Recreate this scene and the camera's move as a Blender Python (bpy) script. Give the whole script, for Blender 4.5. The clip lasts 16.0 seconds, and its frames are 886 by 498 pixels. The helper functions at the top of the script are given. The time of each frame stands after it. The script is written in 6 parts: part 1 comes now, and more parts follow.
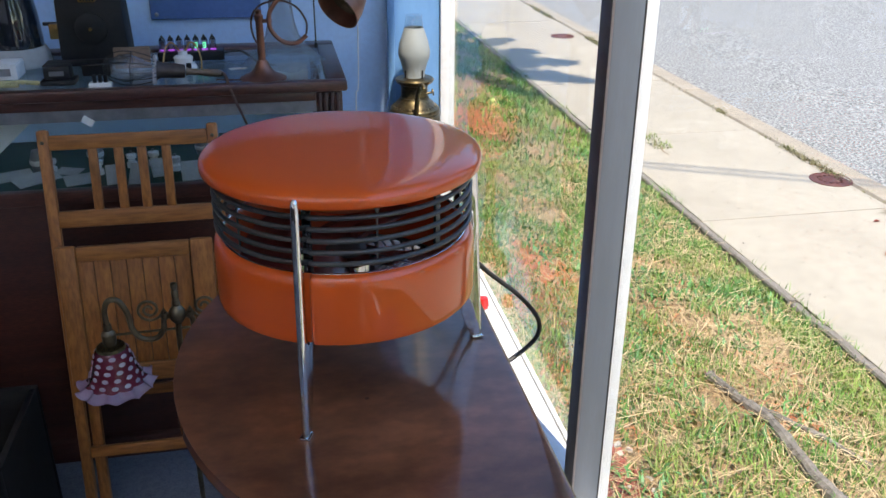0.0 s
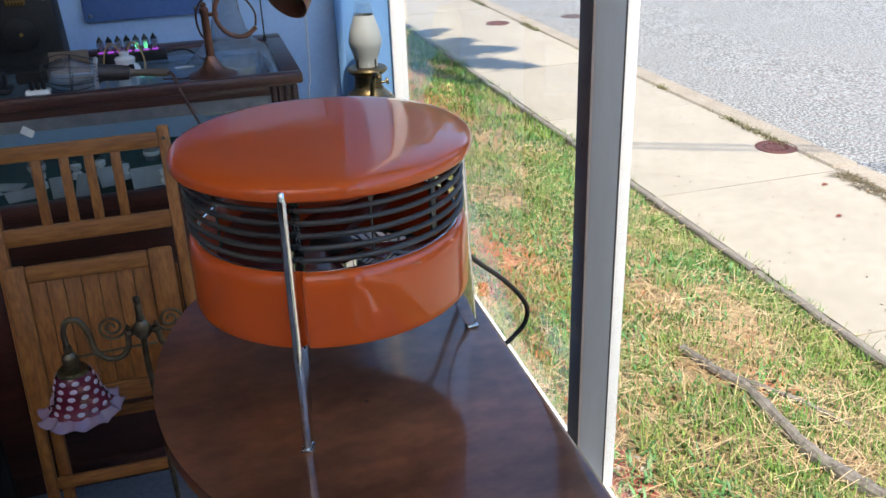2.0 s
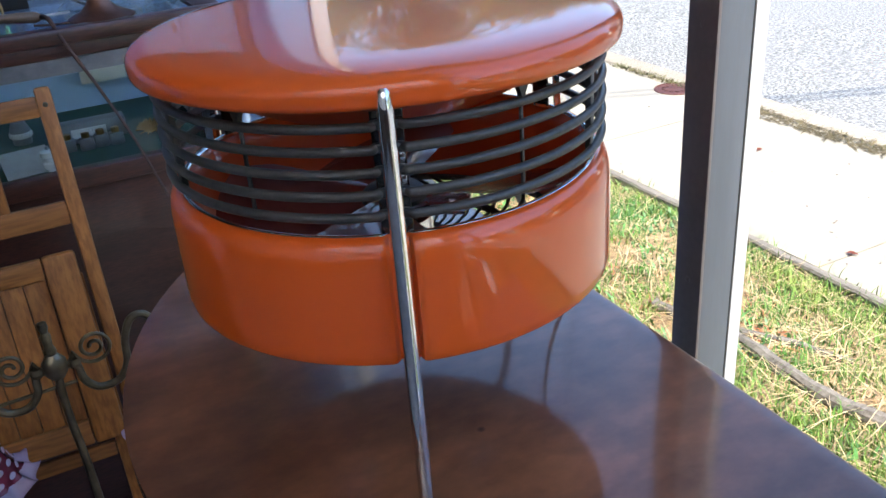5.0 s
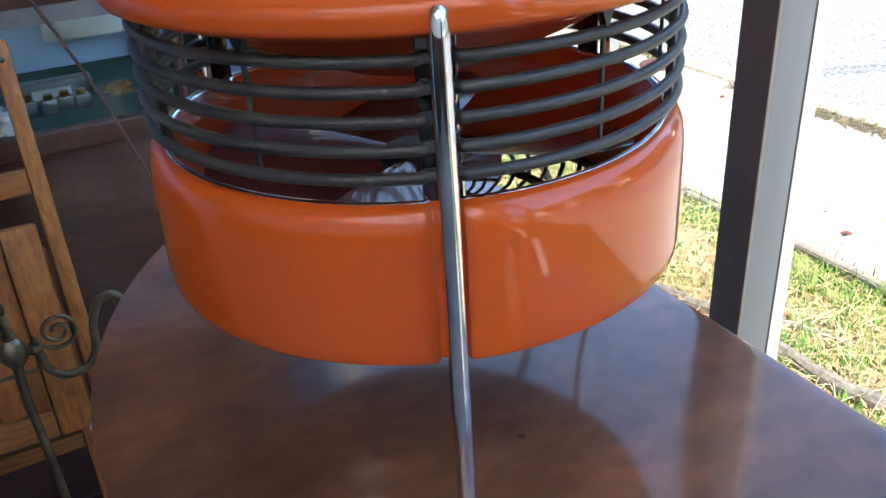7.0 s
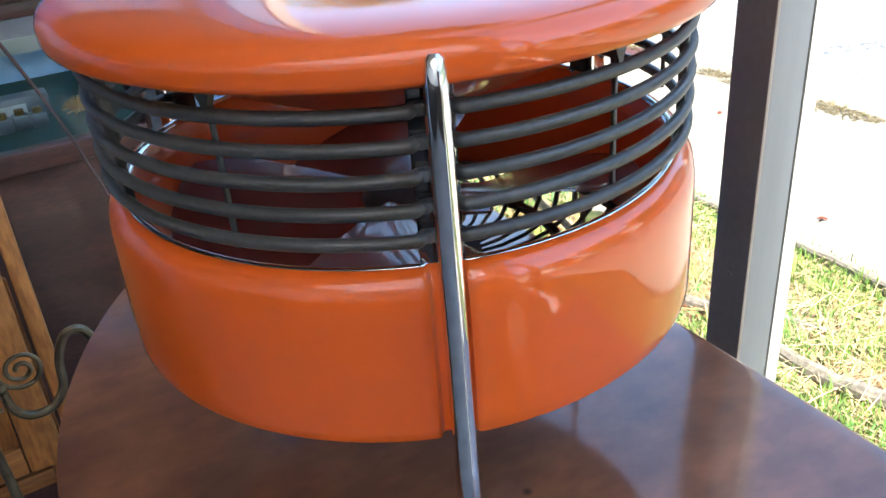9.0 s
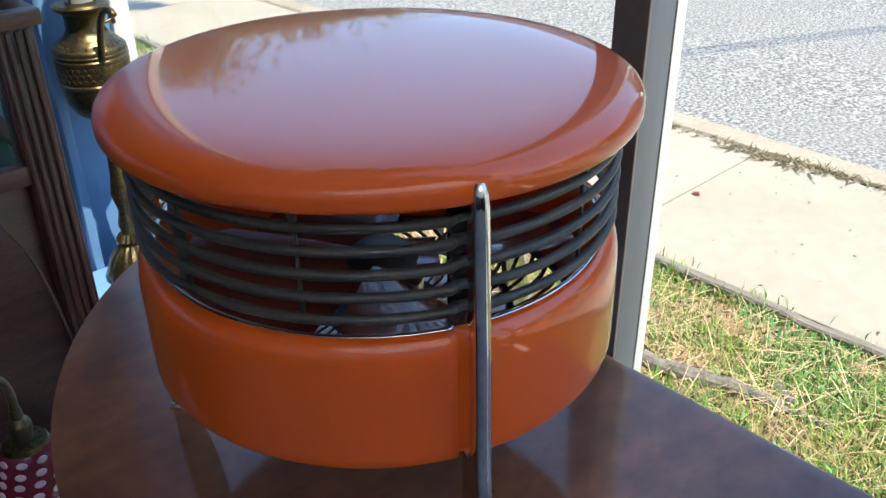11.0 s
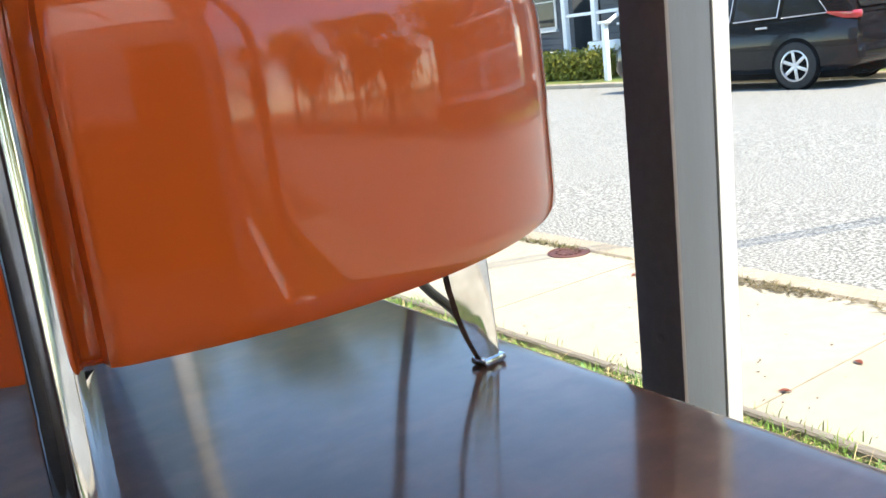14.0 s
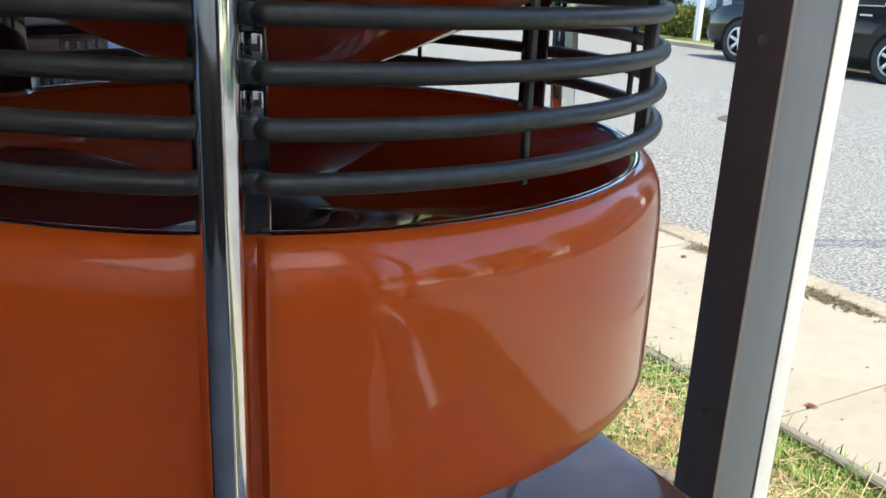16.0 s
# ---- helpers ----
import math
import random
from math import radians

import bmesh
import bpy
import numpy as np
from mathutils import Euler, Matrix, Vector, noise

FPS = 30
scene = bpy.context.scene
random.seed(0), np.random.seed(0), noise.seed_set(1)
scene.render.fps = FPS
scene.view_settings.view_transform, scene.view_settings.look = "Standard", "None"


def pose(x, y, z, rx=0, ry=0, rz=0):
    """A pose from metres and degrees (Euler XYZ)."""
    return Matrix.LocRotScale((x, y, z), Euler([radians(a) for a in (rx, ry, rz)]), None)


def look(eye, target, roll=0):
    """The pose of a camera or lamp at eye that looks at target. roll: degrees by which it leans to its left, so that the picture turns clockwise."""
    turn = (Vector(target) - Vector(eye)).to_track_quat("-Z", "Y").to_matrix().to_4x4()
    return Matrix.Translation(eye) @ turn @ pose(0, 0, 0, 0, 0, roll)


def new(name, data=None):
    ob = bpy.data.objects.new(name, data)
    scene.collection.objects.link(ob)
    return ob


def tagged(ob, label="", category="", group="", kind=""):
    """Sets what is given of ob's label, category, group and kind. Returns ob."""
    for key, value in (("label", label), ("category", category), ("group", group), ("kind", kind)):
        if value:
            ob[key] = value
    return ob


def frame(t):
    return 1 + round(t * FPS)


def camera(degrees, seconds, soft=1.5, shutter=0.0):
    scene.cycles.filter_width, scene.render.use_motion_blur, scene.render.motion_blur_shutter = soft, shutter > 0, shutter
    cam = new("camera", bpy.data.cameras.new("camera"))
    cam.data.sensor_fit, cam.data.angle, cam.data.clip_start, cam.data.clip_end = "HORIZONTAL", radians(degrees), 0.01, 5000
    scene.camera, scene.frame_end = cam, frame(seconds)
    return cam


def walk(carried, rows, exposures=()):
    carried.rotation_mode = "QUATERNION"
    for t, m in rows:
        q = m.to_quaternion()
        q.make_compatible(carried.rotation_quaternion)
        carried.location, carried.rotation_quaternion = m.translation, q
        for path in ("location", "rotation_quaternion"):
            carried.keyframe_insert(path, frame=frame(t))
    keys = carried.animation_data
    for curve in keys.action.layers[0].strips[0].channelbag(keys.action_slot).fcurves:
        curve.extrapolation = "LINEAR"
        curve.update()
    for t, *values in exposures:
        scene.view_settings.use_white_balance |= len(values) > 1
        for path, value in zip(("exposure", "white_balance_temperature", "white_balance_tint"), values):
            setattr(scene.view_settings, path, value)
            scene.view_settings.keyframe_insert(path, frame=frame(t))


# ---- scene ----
cam = camera(54.53, 16.0)
# seconds, place, yaw, pitch, roll
PATH = [
    (0, 0.0995, -0.0894, 1.3885, -10.81, -24.44, -0.31),
    (0.5, 0.1015, -0.0887, 1.3833, -11.70, -24.28, -1.00),
    (1, 0.1074, -0.0938, 1.3847, -11.74, -24.22, -1.11),
    (1.5, 0.1031, -0.0863, 1.3843, -11.94, -24.52, 0.98),
    (2, 0.0528, -0.0210, 1.3529, -15.92, -24.84, 2.05),
    (2.5, -0.0224, 0.0522, 1.3249, -24.79, -24.70, -0.08),
    (3, -0.1058, 0.0842, 1.2977, -29.49, -24.79, -1.68),
    (3.5, -0.0979, 0.1574, 1.2655, -29.02, -24.91, -0.29),
    (4, -0.0690, 0.2415, 1.2344, -27.27, -24.93, 1.66),
    (4.5, -0.0465, 0.3207, 1.2012, -25.85, -25.29, 3.56),
    (5, -0.0644, 0.3631, 1.1805, -27.07, -26.49, 4.18),
    (7.5, -0.0556, 0.4937, 1.1267, -28.62, -28.33, 2.80),
    (8, 0.0012, 0.5117, 1.1262, -26.05, -29.24, 3.98),
    (10.5, -0.1572, 0.5284, 1.2104, -42.58, -28.56, 1.91),
    (11, -0.1703, 0.5194, 1.2332, -43.30, -29.42, 0.60),
    (11.5, -0.1489, 0.5101, 1.2119, -39.40, -27.90, -0.08),
    (12, -0.0759, 0.4668, 1.1931, -25.97, -22.73, 0.85),
    (12.5, -0.0550, 0.4967, 1.0858, -21.87, -16.76, 2.44),
    (13, -0.0093, 0.5570, 0.9943, -25.08, -14.90, 5.52),
    (13.5, 0.0440, 0.5768, 0.9611, -29.63, -14.72, 7.24),
    (14, 0.0790, 0.5911, 0.9340, -34.97, -13.49, 6.56),
    (14.5, 0.0901, 0.6103, 0.9454, -34.56, -10.81, 4.01),
    (15, 0.0614, 0.5990, 0.9834, -32.03, -13.12, 0.85),
    (15.5, 0.0653, 0.5839, 1.0179, -30.75, -16.33, -0.69),
    (16, 0.0530, 0.5915, 1.0266, -29.20, -18.29, -2.40),
]
# seconds, stops, kelvin, tint
EXPOSURES = [(0, 1.97, 6800, 13), (2, 1.97, 6900, 13), (2.5, 1.87, 7100, 12), (3, 1.68, 7200, 12), (3.5, 1.8, 7000, 11), (4, 2.0, 6800, 11), (4.5, 2.2, 6700, 12), (5, 2.4, 6700, 12), (7.3, 2.85, 6900, 10),
             (8, 3.16, 7000, 9), (10.5, 2.5, 7300, 8), (11, 2.1, 6900, 8), (12, 1.78, 7100, 9), (12.5, 2.45, 7500, 11), (13, 3.1, 7900, 9), (13.5, 2.9, 7600, 6), (14, 2.33, 7400, 8), (14.5, 1.55, 7500, 5),
             (15, 1.72, 7500, 6), (15.5, 1.92, 7500, 9), (16, 1.97, 7200, 8)]
walk(cam, [(t, pose(x, y, z, 90 + pitch, roll, yaw)) for t, x, y, z, yaw, pitch, roll in PATH], EXPOSURES)

# ---- daylight ----
SUN_TO = Vector((0.17, -0.80, 1.50)).normalized()
world = bpy.data.worlds.new("daylight")
scene.world = world
world.use_nodes = True
wn, wl = world.node_tree.nodes, world.node_tree.links
sky = wn.new("ShaderNodeTexSky")
sky.sky_type = 'NISHITA'
sky.sun_disc = False
sky.sun_elevation = math.asin(SUN_TO.z)
sky.sun_rotation = math.pi
sky.air_density, sky.dust_density, sky.ozone_density = 0.9, 0.0, 4.5
wl.new(sky.outputs[0], wn["Background"].inputs[0])
wn["Background"].inputs[1].default_value = 0.15
sun_data = bpy.data.lights.new("sun", 'SUN')
sun_data.energy = 2.2
sun_data.angle = radians(0.53)
sun_data.color = (1.0, 0.92, 0.81)
sun_lamp = new("sun", sun_data)
sun_lamp.matrix_world = look(SUN_TO * 30, (0, 0, 0))


# ---- materials ----
def mat(name, c1, c2=None, scale=8.0, rough=0.5, metal=0.0, bump=0.0, bump_scale=None, coat=0.0, stretch=(1, 1, 1),
        detail=6.0, rough_var=0.0, spec=0.5, fine=None, lo=0.35, hi=0.65, island=0.0, obrand=0.0, coat_rough=0.05, spots=None):
    """A surface of two colours mixed by noise, with grain, bump and uneven gloss."""
    m = bpy.data.materials.new(name)
    m.use_nodes = True
    n, l = m.node_tree.nodes, m.node_tree.links
    b = n["Principled BSDF"]
    b.inputs["Roughness"].default_value = rough
    b.inputs["Metallic"].default_value = metal
    b.inputs["Specular IOR Level"].default_value = spec
    b.inputs["Coat Weight"].default_value = coat
    b.inputs["Coat Roughness"].default_value = coat_rough
    c2 = c2 or tuple(v * 0.85 for v in c1)
    tc = n.new("ShaderNodeTexCoord")
    mp = n.new("ShaderNodeMapping")
    mp.inputs["Scale"].default_value = stretch
    l.new(tc.outputs["Object"], mp.inputs[0])
    nz = n.new("ShaderNodeTexNoise")
    nz.inputs["Scale"].default_value = scale
    nz.inputs["Detail"].default_value = detail
    nz.inputs["Roughness"].default_value = 0.62
    l.new(mp.outputs[0], nz.inputs["Vector"])
    rp = n.new("ShaderNodeMapRange")
    rp.inputs[1].default_value, rp.inputs[2].default_value = lo, hi
    l.new(nz.outputs[0], rp.inputs[0])
    mx = n.new("ShaderNodeMix")
    mx.data_type = 'RGBA'
    mx.inputs[6].default_value, mx.inputs[7].default_value = (*c1, 1), (*c2, 1)
    l.new(rp.outputs[0], mx.inputs[0])
    out = mx.outputs[2]
    if fine:
        nf = n.new("ShaderNodeTexNoise")
        nf.inputs["Scale"].default_value = fine[0]
        nf.inputs["Detail"].default_value = 3
        l.new(mp.outputs[0], nf.inputs["Vector"])
        fr = n.new("ShaderNodeMapRange")
        fr.inputs[1].default_value, fr.inputs[2].default_value = 0.4, 0.62
        l.new(nf.outputs[0], fr.inputs[0])
        fm = n.new("ShaderNodeMix")
        fm.data_type = 'RGBA'
        fm.inputs[7].default_value = (*fine[1], 1)
        sc = n.new("ShaderNodeMath")
        sc.operation = 'MULTIPLY'
        sc.inputs[1].default_value = fine[2]
        l.new(fr.outputs[0], sc.inputs[0])
        l.new(sc.outputs[0], fm.inputs[0])
        l.new(out, fm.inputs[6])
        out = fm.outputs[2]
    if spots:
        # scattered round stains: scale, radius within a cell, share of cells, colour
        vo = n.new("ShaderNodeTexVoronoi")
        vo.inputs["Scale"].default_value = spots[0]
        l.new(tc.outputs["Object"], vo.inputs["Vector"])
        near, some, both = n.new("ShaderNodeMapRange"), n.new("ShaderNodeMath"), n.new("ShaderNodeMath")
        near.inputs[1].default_value, near.inputs[2].default_value = spots[1], spots[1] * 0.5
        l.new(vo.outputs["Distance"], near.inputs[0])
        some.operation, both.operation = 'LESS_THAN', 'MULTIPLY'
        some.inputs[1].default_value = spots[2]
        l.new(vo.outputs["Color"], some.inputs[0])
        l.new(near.outputs[0], both.inputs[0])
        l.new(some.outputs[0], both.inputs[1])
        sm = n.new("ShaderNodeMix")
        sm.data_type = 'RGBA'
        sm.inputs[7].default_value = (*spots[3], 1)
        l.new(both.outputs[0], sm.inputs[0])
        l.new(out, sm.inputs[6])
        out = sm.outputs[2]
    if island or obrand:
        src = n.new("ShaderNodeNewGeometry").outputs["Random Per Island"] if island else n.new("ShaderNodeObjectInfo").outputs["Random"]
        vr = n.new("ShaderNodeMapRange")
        vr.inputs[3].default_value, vr.inputs[4].default_value = 1 - (island or obrand), 1 + (island or obrand)
        l.new(src, vr.inputs[0])
        hs = n.new("ShaderNodeHueSaturation")
        l.new(vr.outputs[0], hs.inputs["Value"])
        l.new(out, hs.inputs["Color"])
        out = hs.outputs[0]
    l.new(out, b.inputs["Base Color"])
    if rough_var:
        rr = n.new("ShaderNodeMapRange")
        rr.inputs[3].default_value, rr.inputs[4].default_value = max(rough - rough_var, 0.02), rough + rough_var
        l.new(nz.outputs[0], rr.inputs[0])
        l.new(rr.outputs[0], b.inputs["Roughness"])
    if bump:
        bn = n.new("ShaderNodeTexNoise")
        bn.inputs["Scale"].default_value = bump_scale or scale * 6
        bn.inputs["Detail"].default_value = 5
        l.new(mp.outputs[0], bn.inputs["Vector"])
        bp = n.new("ShaderNodeBump")
        bp.inputs["Strength"].default_value = min(bump, 1.0)
        bp.inputs["Distance"].default_value = 0.004
        l.new(bn.outputs[0], bp.inputs["Height"])
        l.new(bp.outputs[0], b.inputs["Normal"])
    return m


def glass_mat(name, tint=(1, 1, 1), rough=0.0, ior=1.45, dirt=0.0, bump=0.0, gloss=0.96):
    """Clear glass: see-through with a fresnel gloss, cheap to draw; dirt mixes in pale diffuse haze."""
    m = bpy.data.materials.new(name)
    m.use_nodes = True
    n, l = m.node_tree.nodes, m.node_tree.links
    n.remove(n["Principled BSDF"])
    tr, gl, mx, lw = n.new("ShaderNodeBsdfTransparent"), n.new("ShaderNodeBsdfGlossy"), n.new("ShaderNodeMixShader"), n.new("ShaderNodeLayerWeight")
    tr.inputs[0].default_value = (*tint, 1)
    gl.inputs["Roughness"].default_value = rough
    lw.inputs[0].default_value = 0.5
    up, ma = n.new("ShaderNodeMath"), n.new("ShaderNodeMath")
    up.operation, ma.operation = 'POWER', 'MULTIPLY_ADD'
    up.inputs[1].default_value = 5.0
    ma.inputs[1].default_value, ma.inputs[2].default_value = gloss, ((ior - 1) / (ior + 1)) ** 2
    l.new(lw.outputs["Facing"], up.inputs[0])
    l.new(up.outputs[0], ma.inputs[0])
    l.new(ma.outputs[0], mx.inputs[0])
    l.new(tr.outputs[0], mx.inputs[1])
    l.new(gl.outputs[0], mx.inputs[2])
    if bump:
        bn, bp = n.new("ShaderNodeTexNoise"), n.new("ShaderNodeBump")
        bn.inputs["Scale"].default_value = 90
        bp.inputs["Strength"].default_value, bp.inputs["Distance"].default_value = bump, 0.01
        l.new(bn.outputs[0], bp.inputs["Height"])
        l.new(bp.outputs[0], gl.inputs["Normal"])
        l.new(bp.outputs[0], lw.inputs["Normal"])
    out = mx.outputs[0]
    if dirt:
        df, m2, nz = n.new("ShaderNodeBsdfDiffuse"), n.new("ShaderNodeMixShader"), n.new("ShaderNodeTexNoise")
        df.inputs[0].default_value = (0.75, 0.78, 0.8, 1)
        nz.inputs["Scale"].default_value = 6
        nz.inputs["Detail"].default_value = 8
        mr = n.new("ShaderNodeMapRange")
        mr.inputs[1].default_value, mr.inputs[2].default_value, mr.inputs[4].default_value = 0.4, 0.8, dirt
        l.new(nz.outputs[0], mr.inputs[0])
        l.new(mr.outputs[0], m2.inputs[0])
        l.new(out, m2.inputs[1])
        l.new(df.outputs[0], m2.inputs[2])
        out = m2.outputs[0]
    l.new(out, n["Material Output"].inputs[0])
    return m


def glow_mat(name, colour, strength):
    m = bpy.data.materials.new(name)
    m.use_nodes = True
    b = m.node_tree.nodes["Principled BSDF"]
    b.inputs["Base Color"].default_value = (*colour, 1)
    b.inputs["Emission Color"].default_value = (*colour, 1)
    b.inputs["Emission Strength"].default_value = strength
    return m


ORANGE = mat("orange_enamel", (0.68, 0.099, 0.013), (0.65, 0.092, 0.012), 2, 0.4, coat=0.9, coat_rough=0.05, spec=0.1, bump=0.05, bump_scale=8, spots=(38, 0.10, 0.05, (0.35, 0.06, 0.012)))
ORANGE.node_tree.nodes["Principled BSDF"].inputs["Coat IOR"].default_value = 1.52
ORANGE_DEEP = mat("deep_orange_enamel", (0.64, 0.090, 0.020), (0.60, 0.080, 0.018), 3, 0.35, coat=0.6, coat_rough=0.05, spec=0.1)
CHROME = mat("chrome", (0.78, 0.79, 0.80), (0.7, 0.7, 0.71), 30, 0.07, 1.0, rough_var=0.03, fine=(120, (0.45, 0.43, 0.4), 0.25))
BLACK_BAR = mat("grey_black_plastic", (0.036, 0.035, 0.032), (0.046, 0.044, 0.040), 40, 0.40, bump=0.03, bump_scale=400, fine=(250, (0.09, 0.083, 0.072), 0.3))
BLACK_GLOSS = mat("black_gloss_plastic", (0.016, 0.014, 0.014), (0.022, 0.019, 0.018), 30, 0.12, spec=0.6, coat=0.5)
BAR_SLEEVE = mat("smooth_grey_plastic", (0.075, 0.076, 0.078), (0.06, 0.061, 0.063), 40, 0.22, spec=0.6)
MAROON = mat("maroon_blade", (0.34, 0.095, 0.075), (0.28, 0.075, 0.06), 12, 0.2, coat=1.0, coat_rough=0.04)
STEEL = mat("pressed_steel", (0.62, 0.62, 0.66), (0.5, 0.5, 0.55), 20, 0.22, 0.9, rough_var=0.1)
TABLE_WOOD = mat("mahogany_top", (0.25, 0.091, 0.041), (0.10, 0.037, 0.018), 5.0, 0.34, coat=0.9, stretch=(1.1, 1.7, 4), bump=0.012, bump_scale=30, spec=0.12,
                 rough_var=0.08, fine=(26, (0.08, 0.028, 0.014), 0.35), coat_rough=0.10, spots=(15, 0.07, 0.28, (0.04, 0.015, 0.010)), lo=0.36, hi=0.64)
DARK_WOOD = mat("dark_mahogany", (0.095, 0.032, 0.022), (0.045, 0.016, 0.012), 4, 0.34, coat=0.15, stretch=(1, 7, 7), bump=0.1, fine=(60, (0.02, 0.008, 0.006), 0.5))
DARK_WOOD_V = mat("dark_mahogany_upright", (0.095, 0.032, 0.022), (0.045, 0.016, 0.012), 4, 0.34, coat=0.15, stretch=(7, 7, 1), bump=0.1, fine=(60, (0.02, 0.008, 0.006), 0.5))
OAK = mat("golden_oak", (0.40, 0.155, 0.040), (0.27, 0.10, 0.027), 6, 0.45, coat=0.05, spec=0.3, stretch=(1, 9, 9), bump=0.15, fine=(20, (0.13, 0.045, 0.013), 0.5), obrand=0.1)
OAK_V = mat("golden_oak_upright", (0.40, 0.155, 0.040), (0.27, 0.10, 0.027), 6, 0.45, coat=0.05, spec=0.3, stretch=(9, 9, 1), bump=0.15, fine=(20, (0.13, 0.045, 0.013), 0.5), obrand=0.12)
ALU = mat("grey_aluminium", (0.135, 0.160, 0.190), (0.12, 0.142, 0.168), 6, 0.5, 0.1, stretch=(6, 6, 0.6), bump=0.02, rough_var=0.08, fine=(90, (0.13, 0.135, 0.145), 0.3))
# same metal as ALU, a browner copy for the post's shaded inner side
SHADED_ALU = mat("shaded_aluminium", (0.17, 0.152, 0.152), (0.14, 0.125, 0.125), 7, 0.4, 0.2, bump=0.04, fine=(120, (0.20, 0.18, 0.175), 0.3))
WHITE_PAINT = mat("white_paint", (0.80, 0.80, 0.79), (0.74, 0.74, 0.73), 9, 0.45, bump=0.05, fine=(80, (0.62, 0.62, 0.6), 0.25))
GASKET = mat("black_rubber", (0.015, 0.015, 0.016), (0.022, 0.022, 0.022), 50, 0.6)
WALL_BLUE = mat("pale_blue_plaster", (0.44, 0.63, 0.86), (0.40, 0.59, 0.82), 2.5, 0.6, bump=0.12, bump_scale=40, fine=(90, (0.35, 0.47, 0.68), 0.25))
BOARD_BLUE = mat("blue_board", (0.16, 0.34, 0.60), (0.13, 0.29, 0.54), 4, 0.42, stretch=(5, 5, 1), bump=0.06, fine=(70, (0.13, 0.27, 0.5), 0.3))
PANEL_BLUE = mat("blue_panel", (0.10, 0.19, 0.42), (0.085, 0.165, 0.37), 5, 0.4, bump=0.05, fine=(80, (0.07, 0.14, 0.3), 0.3))
ROOM_WALL = mat("room_plaster", (0.80, 0.79, 0.77), (0.72, 0.71, 0.69), 1.2, 0.7, bump=0.1, bump_scale=30)
# dark tone for added wall parts out of view that darken reflections
DARK_WALL = mat("dark_unseen_wall", (0.07, 0.05, 0.04), (0.05, 0.036, 0.03), 3, 0.6, stretch=(6, 6, 1), bump=0.1)
CEILING = mat("ceiling_plaster", (0.78, 0.77, 0.75), (0.7, 0.69, 0.67), 1.5, 0.8, bump=0.1, bump_scale=30)
CARPET = mat("blue_grey_carpet", (0.09, 0.104, 0.125), (0.14, 0.154, 0.175), 60, 0.95, bump=0.6, bump_scale=220, fine=(180, (0.17, 0.185, 0.20), 0.5))
GLASS = glass_mat("window_glass", (0.97, 0.985, 0.98), ior=1.3, dirt=0.006, gloss=0.5)
CASE_GLASS = glass_mat("case_glass", (0.93, 0.96, 0.95), 0.0, 1.4, dirt=0.015)
CONCRETE = mat("pavement_concrete", (0.375, 0.332, 0.258), (0.30, 0.265, 0.205), 1.4, 0.88, bump=0.3, bump_scale=140, fine=(17, (0.27, 0.24, 0.19), 0.30), obrand=0.05, spots=(14, 0.10, 0.05, (0.19, 0.165, 0.13)), lo=0.44, hi=0.74)
KERB_MAT = mat("kerb_concrete", (0.40, 0.34, 0.255), (0.31, 0.26, 0.195), 3, 0.88, bump=0.4, bump_scale=90, fine=(45, (0.22, 0.185, 0.14), 0.45), obrand=0.06)
ASPHALT = mat("pale_asphalt", (0.095, 0.094, 0.087), (0.38, 0.375, 0.345), 56, 0.88, bump=0.6, bump_scale=80, detail=3, fine=(1.3, (0.23, 0.225, 0.215), 0.30), lo=0.41, hi=0.61)
SOIL = mat("lawn_soil", (0.20, 0.14, 0.082), (0.29, 0.21, 0.12), 5.0, 0.95, bump=0.9, bump_scale=70, fine=(45, (0.10, 0.085, 0.04), 0.5))
RUST = mat("rusty_iron", (0.15, 0.05, 0.038), (0.10, 0.04, 0.034), 18, 0.7, 0.3, bump=0.5, bump_scale=120, fine=(60, (0.23, 0.10, 0.07), 0.4))
IRON = mat("grey_iron", (0.135, 0.095, 0.085), (0.18, 0.135, 0.12), 14, 0.65, 0.5, bump=0.5, bump_scale=100)


GRASS = mat("grass_blades", (0.07, 0.22, 0.035), (0.23, 0.31, 0.07), 3.0, 0.5, spec=0.3, island=0.6, lo=0.36, hi=0.64)
PINE = mat("red_pine_straw", (0.62, 0.20, 0.075), (0.46, 0.13, 0.05), 6, 0.75, island=0.3)
TIMBER = mat("weathered_grey_timber", (0.23, 0.20, 0.165), (0.13, 0.11, 0.09), 7, 0.9, stretch=(8, 1, 8), bump=0.8, bump_scale=40, fine=(40, (0.30, 0.27, 0.22), 0.4))
GREEN_WIRE = mat("green_wire", (0.02, 0.30, 0.14), (0.02, 0.24, 0.11), 20, 0.5)
DRY_DIRT = mat("brown_litter", (0.14, 0.105, 0.05), (0.09, 0.07, 0.03), 9, 0.9, island=0.4)
STRAW = mat("dry_straw", (0.47, 0.32, 0.16), (0.33, 0.20, 0.09), 3, 0.7, island=0.45)
PALE_STRAW = mat("pale_straw", (0.64, 0.50, 0.28), (0.48, 0.34, 0.17), 3, 0.7, island=0.35)
CLOVER = mat("clover_leaves", (0.06, 0.20, 0.055), (0.11, 0.26, 0.06), 5, 0.5, island=0.45)
WEED = mat("weeds", (0.14, 0.22, 0.04), (0.22, 0.22, 0.07), 5, 0.6, island=0.4)
KERB_WEED = mat("sun_dried_weeds", (0.13, 0.15, 0.045), (0.17, 0.135, 0.065), 4, 0.7, island=0.45)
